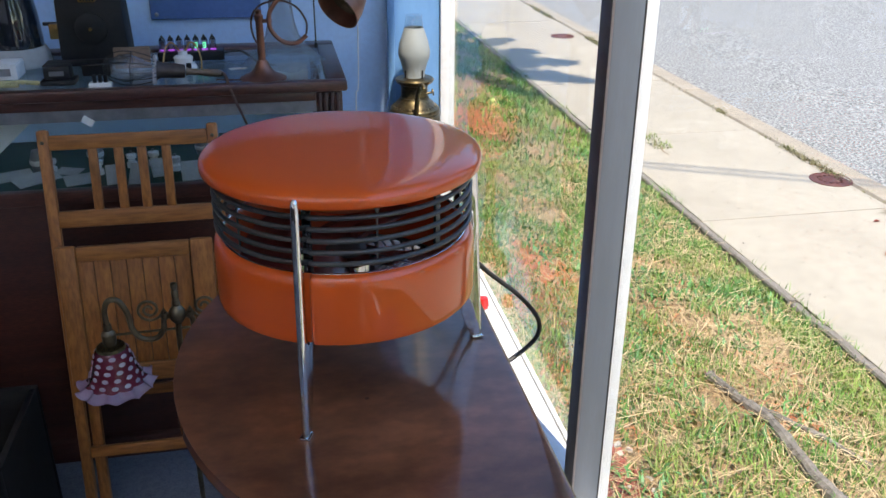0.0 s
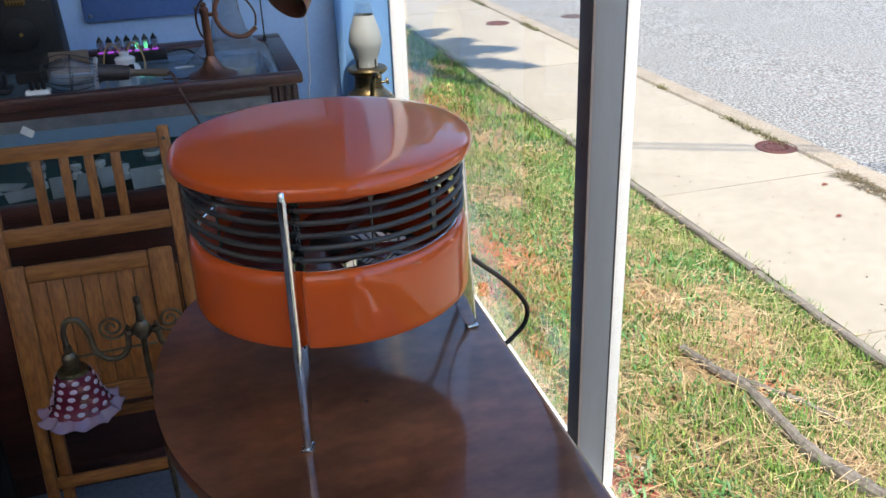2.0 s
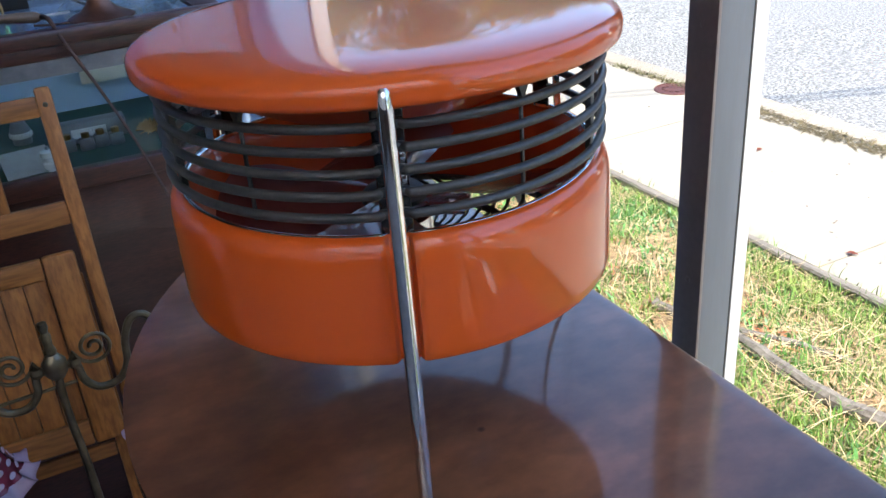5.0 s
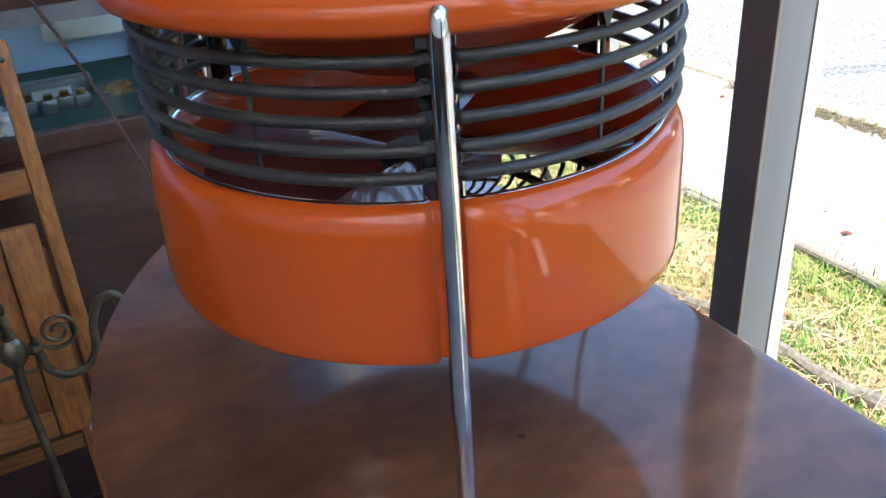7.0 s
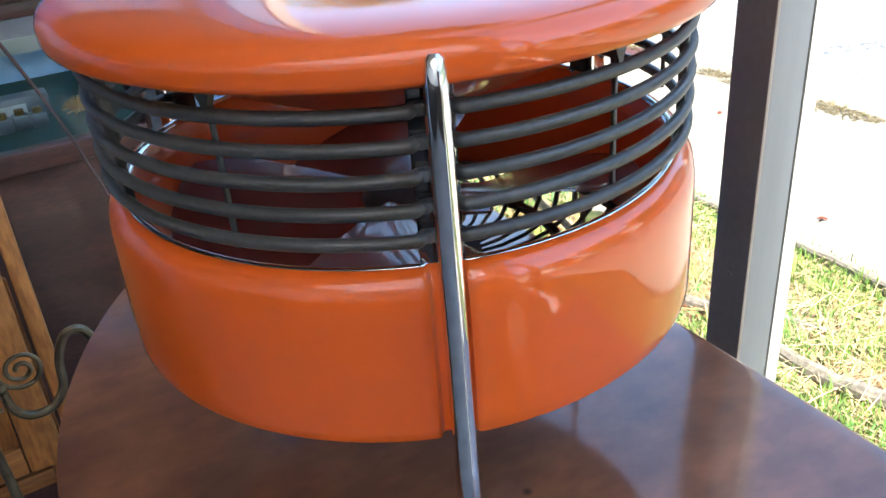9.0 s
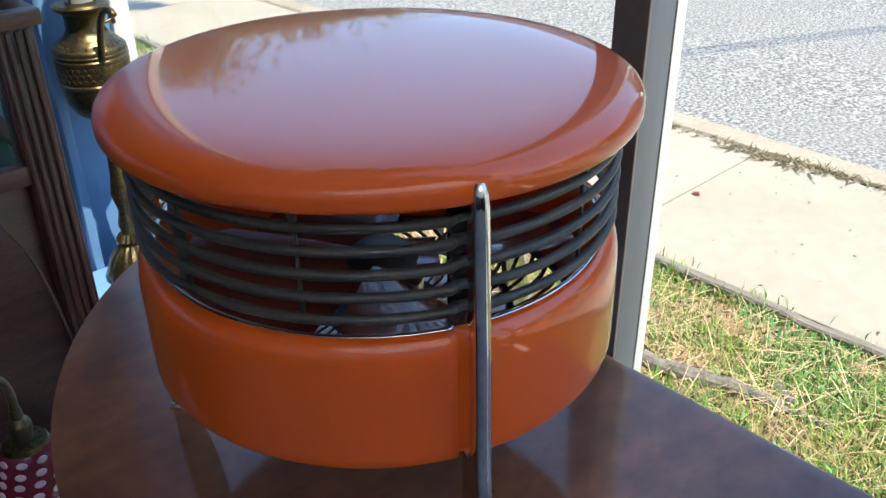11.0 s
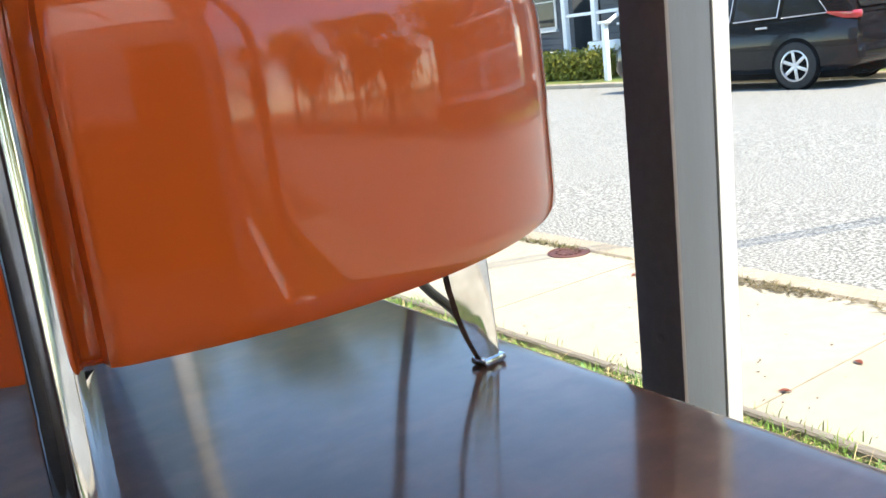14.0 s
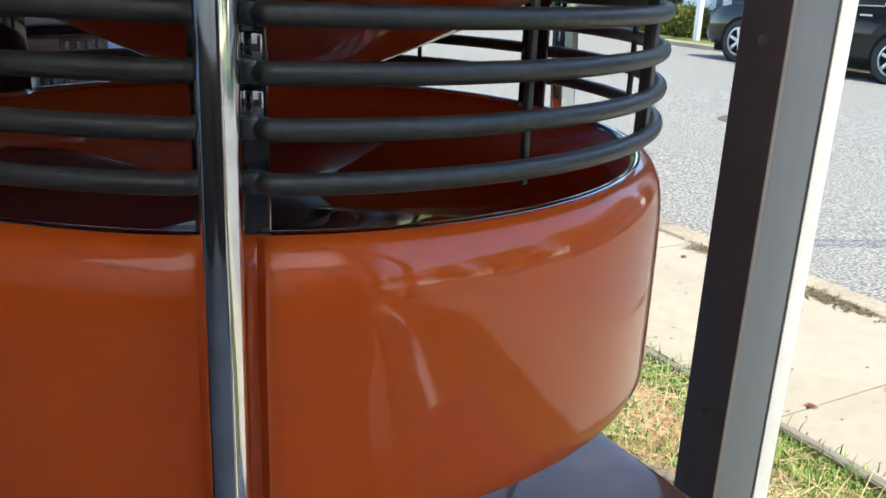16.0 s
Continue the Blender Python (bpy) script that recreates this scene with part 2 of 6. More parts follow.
BARK = mat("grey_bark", (0.23, 0.20, 0.16), (0.075, 0.062, 0.048), 34, 0.9, stretch=(1, 1, 1), bump=0.9, bump_scale=60, fine=(90, (0.24, 0.21, 0.18), 0.5))
LEAF = mat("tree_leaves", (0.11, 0.14, 0.028), (0.19, 0.19, 0.045), 1.0, 0.5, spec=0.35, island=0.4)
# sunlit leaves let part of the light through
ln, ll = LEAF.node_tree.nodes, LEAF.node_tree.links
leaf_through, leaf_mix = ln.new("ShaderNodeBsdfTranslucent"), ln.new("ShaderNodeMixShader")
leaf_through.inputs[0].default_value = (0.40, 0.38, 0.08, 1)
leaf_mix.inputs[0].default_value = 0.45
ll.new(ln["Principled BSDF"].outputs[0], leaf_mix.inputs[1])
ll.new(leaf_through.outputs[0], leaf_mix.inputs[2])
ll.new(leaf_mix.outputs[0], ln["Material Output"].inputs[0])
MULCH = mat("red_mulch", (0.30, 0.085, 0.055), (0.22, 0.06, 0.04), 12, 0.85, island=0.35)
STONE = mat("white_stones", (0.55, 0.51, 0.44), (0.42, 0.38, 0.32), 14, 0.8, bump=0.2, island=0.2)
SIDING = mat("blue_grey_siding", (0.068, 0.078, 0.095), (0.058, 0.067, 0.082), 3, 0.6, stretch=(1, 1, 4), bump=0.06, obrand=0.05)
BRICK = mat("brown_brick", (0.27, 0.17, 0.13), (0.19, 0.12, 0.095), 7, 0.85, bump=0.2, obrand=0.15)
ROOFING = mat("grey_shingles", (0.16, 0.155, 0.15), (0.11, 0.105, 0.1), 6, 0.9, bump=0.3, stretch=(1, 1, 3))
WINDOW_DARK = mat("house_window_glass", (0.02, 0.024, 0.03), (0.035, 0.04, 0.048), 2, 0.08, spec=0.3)
CAR_PAINT = mat("black_car_paint", (0.007, 0.008, 0.011), (0.006, 0.007, 0.009), 2, 0.2, coat=0.35, coat_rough=0.03, spec=0.2)
CAR_GLASS = mat("tinted_car_glass", (0.028, 0.033, 0.040), (0.036, 0.041, 0.048), 2, 0.04, spec=0.8)
ALLOY = mat("alloy_wheel", (0.6, 0.6, 0.62), (0.5, 0.5, 0.52), 12, 0.28, 0.7)
TYRE = mat("tyre_rubber", (0.018, 0.018, 0.018), (0.026, 0.025, 0.024), 20, 0.8, bump=0.2)
ARCH = mat("near_black_car_shade", (0.004, 0.004, 0.0045), (0.006, 0.006, 0.006), 9, 0.8, spec=0.1)
RAFFIA = mat("straw_raffia", (0.42, 0.27, 0.10), (0.30, 0.18, 0.06), 60, 0.7)
RED_LENS = mat("red_lens", (0.45, 0.02, 0.02), (0.35, 0.015, 0.015), 5, 0.12, coat=0.8)
BRASS = mat("aged_brass", (0.42, 0.27, 0.09), (0.23, 0.14, 0.05), 22, 0.3, 0.95, bump=0.15, bump_scale=90, rough_var=0.12)
BRONZE = mat("dark_bronze", (0.19, 0.155, 0.10), (0.09, 0.075, 0.05), 30, 0.36, 0.85, bump=0.2, bump_scale=140, rough_var=0.12)
ANTIQUE = mat("antique_brass", (0.10, 0.078, 0.040), (0.17, 0.13, 0.06), 45, 0.34, 0.9, bump=0.12, bump_scale=160, rough_var=0.1, fine=(140, (0.05, 0.038, 0.022), 0.6))
COPPER = mat("aged_copper", (0.27, 0.125, 0.08), (0.15, 0.068, 0.048), 18, 0.38, 0.8, bump=0.1, rough_var=0.1)
FROST = mat("frosted_glass", (0.27, 0.295, 0.28), (0.23, 0.25, 0.24), 8, 0.5, spec=0.4)
TUBE_GLASS = glass_mat("smoky_tube_glass", (0.74, 0.76, 0.82), 0.02, 1.6)
CLEAR = glass_mat("clear_glass", (0.90, 0.93, 0.95), 0.0, 2.2)
# dirt here is pale haze that keeps the clear crystal visible
CRYSTAL = glass_mat("crystal", (0.84, 0.90, 0.95), 0.03, 2.9, dirt=0.16, bump=1.0)
BLACKMETAL = mat("black_japanned_metal", (0.010, 0.010, 0.011), (0.016, 0.015, 0.015), 14, 0.45, spec=0.3, bump=0.1, bump_scale=150, fine=(80, (0.03, 0.028, 0.026), 0.25))
# dirt here is pale haze in place of bright reflections on the bulb
BULB_GLASS = glass_mat("hazed_bulb_glass", (0.93, 0.94, 0.95), 0.02, 2.2, dirt=0.04, bump=0.3)
DARK_GLASS = mat("dark_smoked_glass", (0.014, 0.018, 0.022), (0.02, 0.024, 0.03), 4, 0.06, spec=0.8, coat=0.5)
WORN = mat("worn_grey_brown_wood", (0.16, 0.10, 0.06), (0.09, 0.056, 0.036), 20, 0.6, stretch=(1, 6, 6), bump=0.2, fine=(90, (0.22, 0.16, 0.11), 0.3))
DULL = mat("dull_brown_metal", (0.045, 0.034, 0.03), (0.07, 0.055, 0.048), 25, 0.5, 0.5, bump=0.15, bump_scale=120)
CRATE_WOOD = mat("black_stained_wood", (0.018, 0.015, 0.012), (0.010, 0.008, 0.007), 6, 0.7, stretch=(1, 6, 6), bump=0.3, spec=0.2)
PAPER = mat("white_paper", (0.74, 0.74, 0.70), (0.66, 0.66, 0.62), 12, 0.8, fine=(70, (0.5, 0.5, 0.48), 0.3))
OLD_PAPER = mat("greyed_paper", (0.40, 0.40, 0.38), (0.34, 0.34, 0.32), 12, 0.8, fine=(70, (0.25, 0.25, 0.24), 0.3))
FELT = mat("green_felt", (0.010, 0.055, 0.042), (0.014, 0.07, 0.052), 25, 0.95, bump=0.3, bump_scale=300)
PORCELAIN = mat("white_porcelain", (0.78, 0.77, 0.74), (0.7, 0.69, 0.66), 8, 0.2, coat=0.5)
CRANBERRY = mat("cranberry_glass", (0.20, 0.02, 0.05), (0.27, 0.035, 0.07), 14, 0.14, coat=0.7, spec=0.6)
OPAL = mat("opal_glass", (0.58, 0.45, 0.56), (0.48, 0.33, 0.47), 20, 0.2, coat=0.5)
CORD_BLACK = mat("black_cord", (0.014, 0.014, 0.015), (0.022, 0.022, 0.022), 30, 0.5)
CORD_BROWN = mat("brown_cloth_cord", (0.10, 0.05, 0.035), (0.06, 0.03, 0.022), 90, 0.8, bump=0.4, bump_scale=400)
CORD_YELLOW = mat("yellow_cloth_cord", (0.52, 0.50, 0.26), (0.38, 0.36, 0.18), 90, 0.8, bump=0.4, bump_scale=400)
CORD_WHITE = mat("white_cord", (0.7, 0.7, 0.68), (0.6, 0.6, 0.58), 30, 0.6)
RED_PLASTIC = mat("red_plastic", (0.62, 0.02, 0.02), (0.5, 0.015, 0.015), 6, 0.3)
GREY_METAL = mat("grey_metal", (0.30, 0.31, 0.32), (0.2, 0.21, 0.22), 25, 0.4, 0.7)
NIXIE_GREEN = glow_mat("green_digits", (0.15, 1.0, 0.45), 0.9)
NIXIE_VIOLET = glow_mat("violet_led", (0.40, 0.07, 0.55), 0.35)

# milky sheet of the added rooflight: scatters daylight in to brighten the room
OPAL_SHEET = mat("milky_fill_sheet", (0.8, 0.8, 0.79), (0.76, 0.76, 0.75), 5, 0.4)
on, ol = OPAL_SHEET.node_tree.nodes, OPAL_SHEET.node_tree.links
opal_through, opal_mix = on.new("ShaderNodeBsdfTranslucent"), on.new("ShaderNodeMixShader")
opal_through.inputs[0].default_value = (0.92, 0.92, 0.90, 1)
opal_mix.inputs[0].default_value = 0.8
ol.new(on["Principled BSDF"].outputs[0], opal_mix.inputs[1])
ol.new(opal_through.outputs[0], opal_mix.inputs[2])
ol.new(opal_mix.outputs[0], on["Material Output"].inputs[0])

# ---- building helpers ----
def base_of(ob):
    place = Vector(ob.location)
    while ob.parent:
        ob = ob.parent
        place += ob.location
    return place


def link(name, bm, material, place=(0, 0, 0), smooth=35):
    """A bmesh in world places becomes a mesh object whose origin lies at place."""
    me = bpy.data.meshes.new(name)
    bmesh.ops.translate(bm, verts=bm.verts, vec=-Vector(place))
    bmesh.ops.recalc_face_normals(bm, faces=bm.faces)
    bm.to_mesh(me)
    bm.free()
    if smooth:
        me.shade_smooth()
        me.set_sharp_from_angle(angle=radians(smooth))
    for m in (material if isinstance(material, (list, tuple)) else [material]):
        me.materials.append(m)
    ob = new(name, me)
    return ob


def part(name, bm, material, parent, label="", smooth=35):
    ob = link(name, bm, material, base_of(parent), smooth)
    ob.parent = parent
    return tagged(ob, label)


def thing(name, place, label, category, group="", kind=""):
    ob = new(name)
    ob.location = place
    ob.empty_display_size = 0.05
    return tagged(ob, label, category, group, kind)


def solid(name, bm, material, place, label, category, group="", kind="", smooth=35):
    """A thing of one mesh."""
    ob = link(name, bm, material, place, smooth)
    ob.location = place
    return tagged(ob, label, category, group, kind)


def box(bm, x0, x1, y0, y1, z0, z1, bevel=0.0, seg=2, m=None):
    made = bmesh.ops.create_cube(bm, size=1)["verts"]
    for v in made:
        v.co = Vector(((x0 + x1) / 2 + v.co.x * (x1 - x0), (y0 + y1) / 2 + v.co.y * (y1 - y0), (z0 + z1) / 2 + v.co.z * (z1 - z0)))
    if bevel:
        edges = list({e for v in made for e in v.link_edges})
        got = bmesh.ops.bevel(bm, geom=edges, offset=bevel, segments=seg, affect='EDGES', profile=0.5)
        made = list({v for v in got["verts"]} | {v for v in made if v.is_valid})
    if m is not None:
        bmesh.ops.transform(bm, matrix=m, verts=[v for v in made if v.is_valid])
    return bm


def boxed(*a, **k):
    return box(bmesh.new(), *a, **k)


def lathe(bm, profile, centre=(0, 0), seg=48, shape=None, m=None, close=False):
    """Turns a profile of (radius, height) about the upright through centre; shape(angle, radius, height) gives the radius there."""
    rings = []
    for r, z in profile:
        if r < 1e-6:
            rings.append([bm.verts.new((centre[0], centre[1], z))])
            continue
        ring = []
        for k in range(seg):
            a = 2 * math.pi * k / seg
            rr = shape(a, r, z) if shape else r
            ring.append(bm.verts.new((centre[0] + rr * math.cos(a), centre[1] + rr * math.sin(a), z)))
        rings.append(ring)
    pairs = list(zip(rings, rings[1:])) + ([(rings[-1], rings[0])] if close else [])
    for a, b in pairs:
        for k in range(seg):
            q = [a[k % len(a)], a[(k + 1) % len(a)], b[(k + 1) % len(b)], b[k % len(b)]]
            q = [v for n, v in enumerate(q) if v not in q[:n]]
            if len(q) > 2:
                bm.faces.new(q)
    if m is not None:
        bmesh.ops.transform(bm, matrix=m, verts=[v for ring in rings for v in ring])
    return bm


def smooth_line(pts, steps=8, closed=False):
    """A Catmull-Rom curve through pts."""
    p = [Vector(q) for q in pts]
    out = []
    n = len(p)
    for i in range(n if closed else n - 1):
        a, b, c, d = (p[(i - 1) % n], p[i], p[(i + 1) % n], p[(i + 2) % n]) if closed else (p[max(i - 1, 0)], p[i], p[i + 1], p[min(i + 2, n - 1)])
        for k in range(steps):
            t = k / steps
            out.append(0.5 * (2 * b + (c - a) * t + (2 * a - 5 * b + 4 * c - d) * t * t + (3 * b - a - 3 * c + d) * t ** 3))
    if not closed:
        out.append(p[-1])
    return out


def tube(bm, pts, radius, seg=10, closed=False, flat=1.0, caps=True):
    """A round bar along pts; radius may be a list; flat squeezes it in its second direction."""
    pts = [Vector(p) for p in pts]
    n = len(pts)
    rad = radius if isinstance(radius, (list, tuple)) else [radius] * n
    up = Vector((0, 0, 1))
    rings = []
    last = None
    for i, p in enumerate(pts):
        a = pts[i - 1] if i or closed else p
        b = pts[(i + 1) % n] if i < n - 1 or closed else p
        d = (b - a).normalized()
        if last is None:
            side = d.cross(up)
            side = d.cross(Vector((1, 0, 0))) if side.length < 0.05 else side
        else:
            side = last - d * last.dot(d)
        side.normalize()
        last = side
        other = d.cross(side)
        rings.append([bm.verts.new(p + rad[i] * (math.cos(t) * side + flat * math.sin(t) * other)) for t in (2 * math.pi * k / seg for k in range(seg))])
    for a, b in list(zip(rings, rings[1:])) + ([(rings[-1], rings[0])] if closed else []):
        for k in range(seg):
            bm.faces.new((a[k], a[(k + 1) % seg], b[(k + 1) % seg], b[k]))
    if caps and not closed:
        bm.faces.new(rings[0][::-1])
        bm.faces.new(rings[-1])
    return bm


def tubed(*a, **k):
    return tube(bmesh.new(), *a, **k)


def prism(bm, outline, z0, z1, bevel=0.0, m=None, seg=2):
    """An outline in x, y raised from z0 to z1."""
    lo = [bm.verts.new((x, y, z0)) for x, y in outline]
    hi = [bm.verts.new((x, y, z1)) for x, y in outline]
    n = len(lo)
    top, bot = bm.faces.new(hi), bm.faces.new(lo[::-1])
    for k in range(n):
        bm.faces.new((lo[k], lo[(k + 1) % n], hi[(k + 1) % n], hi[k]))
    if bevel:
        bmesh.ops.bevel(bm, geom=list(set(top.edges) | set(bot.edges)), offset=bevel, segments=seg, affect='EDGES', profile=0.5)
    if m is not None:
        bmesh.ops.transform(bm, matrix=m, verts=bm.verts)
    return bm


def mesh_of(name, verts, faces, material, place, smooth=False):
    me = bpy.data.meshes.new(name)
    me.from_pydata([tuple(v) for v in verts], [], [tuple(f) for f in faces])
    me.update()
    me.materials.append(material)
    if smooth:
        me.shade_smooth()
    ob = new(name, me)
    ob.location = place
    return ob


# ---- the shop's shell ----
def setting(name, bm, material, label, category, place=(0, 0, 0), smooth=35):
    return solid(name, bm, material, place, label, category, kind="structure", smooth=smooth)


NORTH = 2.33      # inner face of the far wall
setting("floor", boxed(-3.4, 0.62, -3.0, 2.5, -0.12, 0.0), CARPET, "blue-grey short-pile carpet on the shop floor", "floor")
setting("wall_north", boxed(-3.4, 0.52, NORTH, 2.36, 0.0, 3.3), WALL_BLUE, "pale blue painted plaster wall behind the showcase", "wall")
# out of view; added dark to lessen reflections in lid and tabletop
setting("wall_north_upper", boxed(-3.4, 0.399, NORTH - 0.035, NORTH - 0.0005, 1.46, 3.3, 0.004), DARK_WALL, "dark unseen upper part of the wall behind the showcase", "wall")
setting("wall_west", boxed(-3.55, -3.4, -3.15, 2.5, 0.0, 3.3), ROOM_WALL, "dim grey plaster wall at the back of the shop", "wall")
# unseen dark strip, added so the chrome leg mirrors something black
setting("wall_dark_lower", box(boxed(-3.3995, -3.37, -2.969, 2.29, 0.0, 1.0, 0.004), -3.3695, -0.63, -2.9995, -2.97, 0.0, 1.0, 0.004), DARK_WALL, "dark unseen lower wall strip, added to darken reflections", "wall")
bm = boxed(-3.4, -0.62, -3.15, -3.0, 0.0, 3.3)
box(bm, 0.4, 0.66, -3.15, -3.0, 0.0, 3.3)
box(bm, -0.62, 0.4, -3.15, -3.0, 2.1, 3.3)
setting("wall_south", bm, ROOM_WALL, "dim grey plaster wall with the shop door", "wall")
RX0, RX1, RY0, RY1 = -3.2, 0.30, -2.92, -0.35
bm = boxed(-3.4, 0.66, RY1, 2.5, 3.3, 3.42)
box(bm, -3.4, 0.66, -3.0, RY0, 3.3, 3.42)
box(bm, -3.4, RX0, RY0, RY1, 3.3, 3.42)
box(bm, RX1, 0.66, RY0, RY1, 3.3, 3.42)
setting("ceiling", bm, CEILING, "off-white plaster ceiling, open for the added rooflight", "ceiling")
SILL = 0.405
bm = boxed(0.54, 0.572, -3.0, 1.93, 0.0, SILL - 0.03)
box(bm, 0.50, 0.66, -3.0, NORTH, 3.1, 3.3)
box(bm, 0.50, 0.586, -3.0, -2.94, SILL - 0.03, 3.1)
setting("wall_east", bm, ROOM_WALL, "low wall and header of the shopfront window", "wall")
setting("wall_outside", boxed(0.5725, 0.579, -3.0, NORTH, -0.2, SILL - 0.012), WHITE_PAINT, "white painted outer face of the low wall", "wall")
setting("wall_beyond", boxed(0.40, 0.586, 2.362, 9.5, -0.3, 3.45), WHITE_PAINT, "white painted shopfront wall that runs on along the street", "wall")
# blue boarded pier beside the window
pier = setting("trim_pier", boxed(0.405, 0.5485, 2.30, NORTH, 0.0, 3.3, 0.002), BOARD_BLUE, "bright blue vertical boards beside the window", "trim")
setting("trim_batten", boxed(0.400, 0.420, 2.285, 2.2995, 0.0, 3.3, 0.003), BOARD_BLUE, "bright blue batten at the edge of the boards", "trim")

# window: sill, posts, panes
win = thing("window_1", (0.55, 0.0, SILL), "aluminium shopfront window with grey posts and clear panes", "window", kind="structure")
part("window_sill", boxed(0.528, 0.5725, -2.94, 1.93, SILL - 0.03, SILL, 0.004), WHITE_PAINT, win, "white painted sill")


def window_post(y0, y1, inner, outer):
    post = part("window_post", boxed(0.5285, 0.570, y0 + 0.0005, y1 - 0.0005, SILL, 3.1, 0.0012), outer, win, "grey aluminium post")
    part("inner_face", boxed(0.5245, 0.5285, y0, y1, SILL, 3.1, 0.0008), inner, post, "aluminium inner face in a browner tone for its shade")
    part("gasket", boxed(0.570, 0.5722, y0 + 0.001, y1 - 0.001, SILL, 3.1), GASKET, post, "black rubber gasket")
    part("outer_bead", boxed(0.5722, 0.589, y0, y1, SILL, 3.1, 0.001), WHITE_PAINT, post, "white outer bead")
    for z in (0.432, 0.710, 0.988, 1.266, 1.55):
        b = lathe(bmesh.new(), [(0.0, -0.0012), (0.0022, -0.0012), (0.0036, -0.0004), (0.0036, 0.0006)], seg=14,
                  m=Matrix.Translation((0.5244, (y0 + y1) / 2 - 0.0005, z)) @ Matrix.Rotation(radians(90), 4, 'Y'))
        part("screw", b, SHADED_ALU, post, "dark screw head")
    return post


window_post(0.9775, 1.0180, SHADED_ALU, ALU)
window_post(-0.66, -0.62, SHADED_ALU, ALU)
window_post(-2.30, -2.26, SHADED_ALU, ALU)
window_post(-2.94, -2.90, SHADED_ALU, ALU)
jamb = part("window_jamb", boxed(0.549, 0.589, 2.285, 2.36, SILL, 3.1, 0.002), WHITE_PAINT, win, "white painted jamb")
for y0, y1 in ((1.016, 2.287), (-0.622, 0.9795), (-2.262, -0.658), (-2.902, -2.298)):
    pane = part("pane", boxed(0.5715, 0.5735, y0, y1, SILL - 0.004, 3.1), GLASS, win, "clear pane", smooth=0)
    pane.visible_shadow = False
part("bottom_rail", boxed(0.5745, 0.583, -2.94, 2.285, SILL - 0.012, SILL + 0.002, 0.001), WHITE_PAINT, win, "white bottom rail")

# the shop's door, and an unseen rooflight added behind the camera as fill
fill_roof = thing("fill_rooflight", (-1.2, -2.3, 3.42), "added unseen rooflight of milky panes that brightens the room", "window", kind="structure")
n = 4
for k in range(n + 1):
    x = RX0 + (RX1 - RX0) * k / n
    part("window_frame", boxed(x - 0.03, x + 0.03, RY0, RY1, 3.425, 3.47, 0.003), WHITE_PAINT, fill_roof)
for k in range(n):
    x0, x1 = RX0 + (RX1 - RX0) * k / n + 0.031, RX0 + (RX1 - RX0) * (k + 1) / n - 0.031
    part("pane", boxed(x0, x1, RY0, RY1, 3.44, 3.446), OPAL_SHEET, fill_roof, "milky plastic pane of the added rooflight", smooth=0)
door = thing("door_1", (-0.1, -3.07, 0.0), "dark panelled wooden shop door", "door", kind="structure")
for x0, x1, z0, z1, deep in ((-0.62, -0.40, 0.0, 2.1, 0), (0.18, 0.4, 0.0, 2.1, 0), (-0.3995, 0.1795, 0.0, 0.22, 0), (-0.3995, 0.1795, 0.95, 1.10, 0), (-0.3995, 0.1795, 1.92, 2.1, 0), (-0.3995, 0.1795, 0.2205, 0.9495, 1), (-0.3995, 0.1795, 1.1005, 1.9195, 1)):
    part("door_panel", boxed(x0, x1, -3.11, -3.04 if deep else -3.03, z0, z1, 0.003), DARK_WOOD_V, door)

# low blue display platform in the corner by the window
setting("display_platform", box(boxed(0.262, 0.458, 1.62, 1.9305, 0.0, 0.243, 0.004), 0.262, 0.5715, 1.931, 2.284, 0.0, 0.243, 0.004), BOARD_BLUE, "low blue painted display platform in the window corner", "platform")


# ---- half-round table ----
TZ = 0.75
TX, TY, TR = 0.389, 0.968, 0.462
table = thing("half_round_table", (0.15, TY, 0.0), "polished dark mahogany half-round table with worn red-brown top", "table")
outline = [(TX, TY - TR * 1.02), (TX, TY + TR * 1.02)] + [(TX - 0.459 * math.sin(a), TY + TR * 1.02 * math.cos(a)) for a in (math.pi * k / 72 for k in range(1, 72))]
part("tabletop", prism(bmesh.new(), outline, TZ - 0.02, TZ, 0.006, seg=3), TABLE_WOOD, table, "polished red-brown mahogany top with faint stains")
inner = [(TX - 0.05, TY - TR * 0.86), (TX - 0.05, TY + TR * 0.86)] + [(TX - 0.05 - 0.35 * math.sin(a), TY + TR * 0.86 * math.cos(a)) for a in (math.pi * k / 48 for k in range(1, 48))]
part("apron", prism(bmesh.new(), inner, TZ - 0.11, TZ - 0.0205, 0.003), DARK_WOOD, table, "dark mahogany apron")
for a in (12, 62, 118, 168):
    lx, ly = TX - 0.065 - 0.32 * math.sin(radians(a)), TY + TR * 0.83 * math.cos(radians(a))
    prof = [(0.0, 0.0), (0.012, 0.0), (0.014, 0.03), (0.012, 0.05), (0.016, 0.25), (0.02, 0.45), (0.024, 0.52), (0.018, 0.535), (0.026, 0.55), (0.026, 0.639), (0.0, 0.639)]
    part("leg", lathe(bmesh.new(), prof, (lx, ly), 20), DARK_WOOD_V, table, "turned mahogany leg")

# ---- orange hassock fan ----
FX, FY = 0.1706, 0.9509
LEGS = [radians(a) for a in (-111.75, 7.9, 126.0)]
fan = thing("hassock_fan", (FX, FY, TZ), "glossy orange hassock fan, black grille bars, three chrome legs", "fan")


def near_leg(a):
    return min(abs((a - g + math.pi) % (2 * math.pi) - math.pi) for g in LEGS)


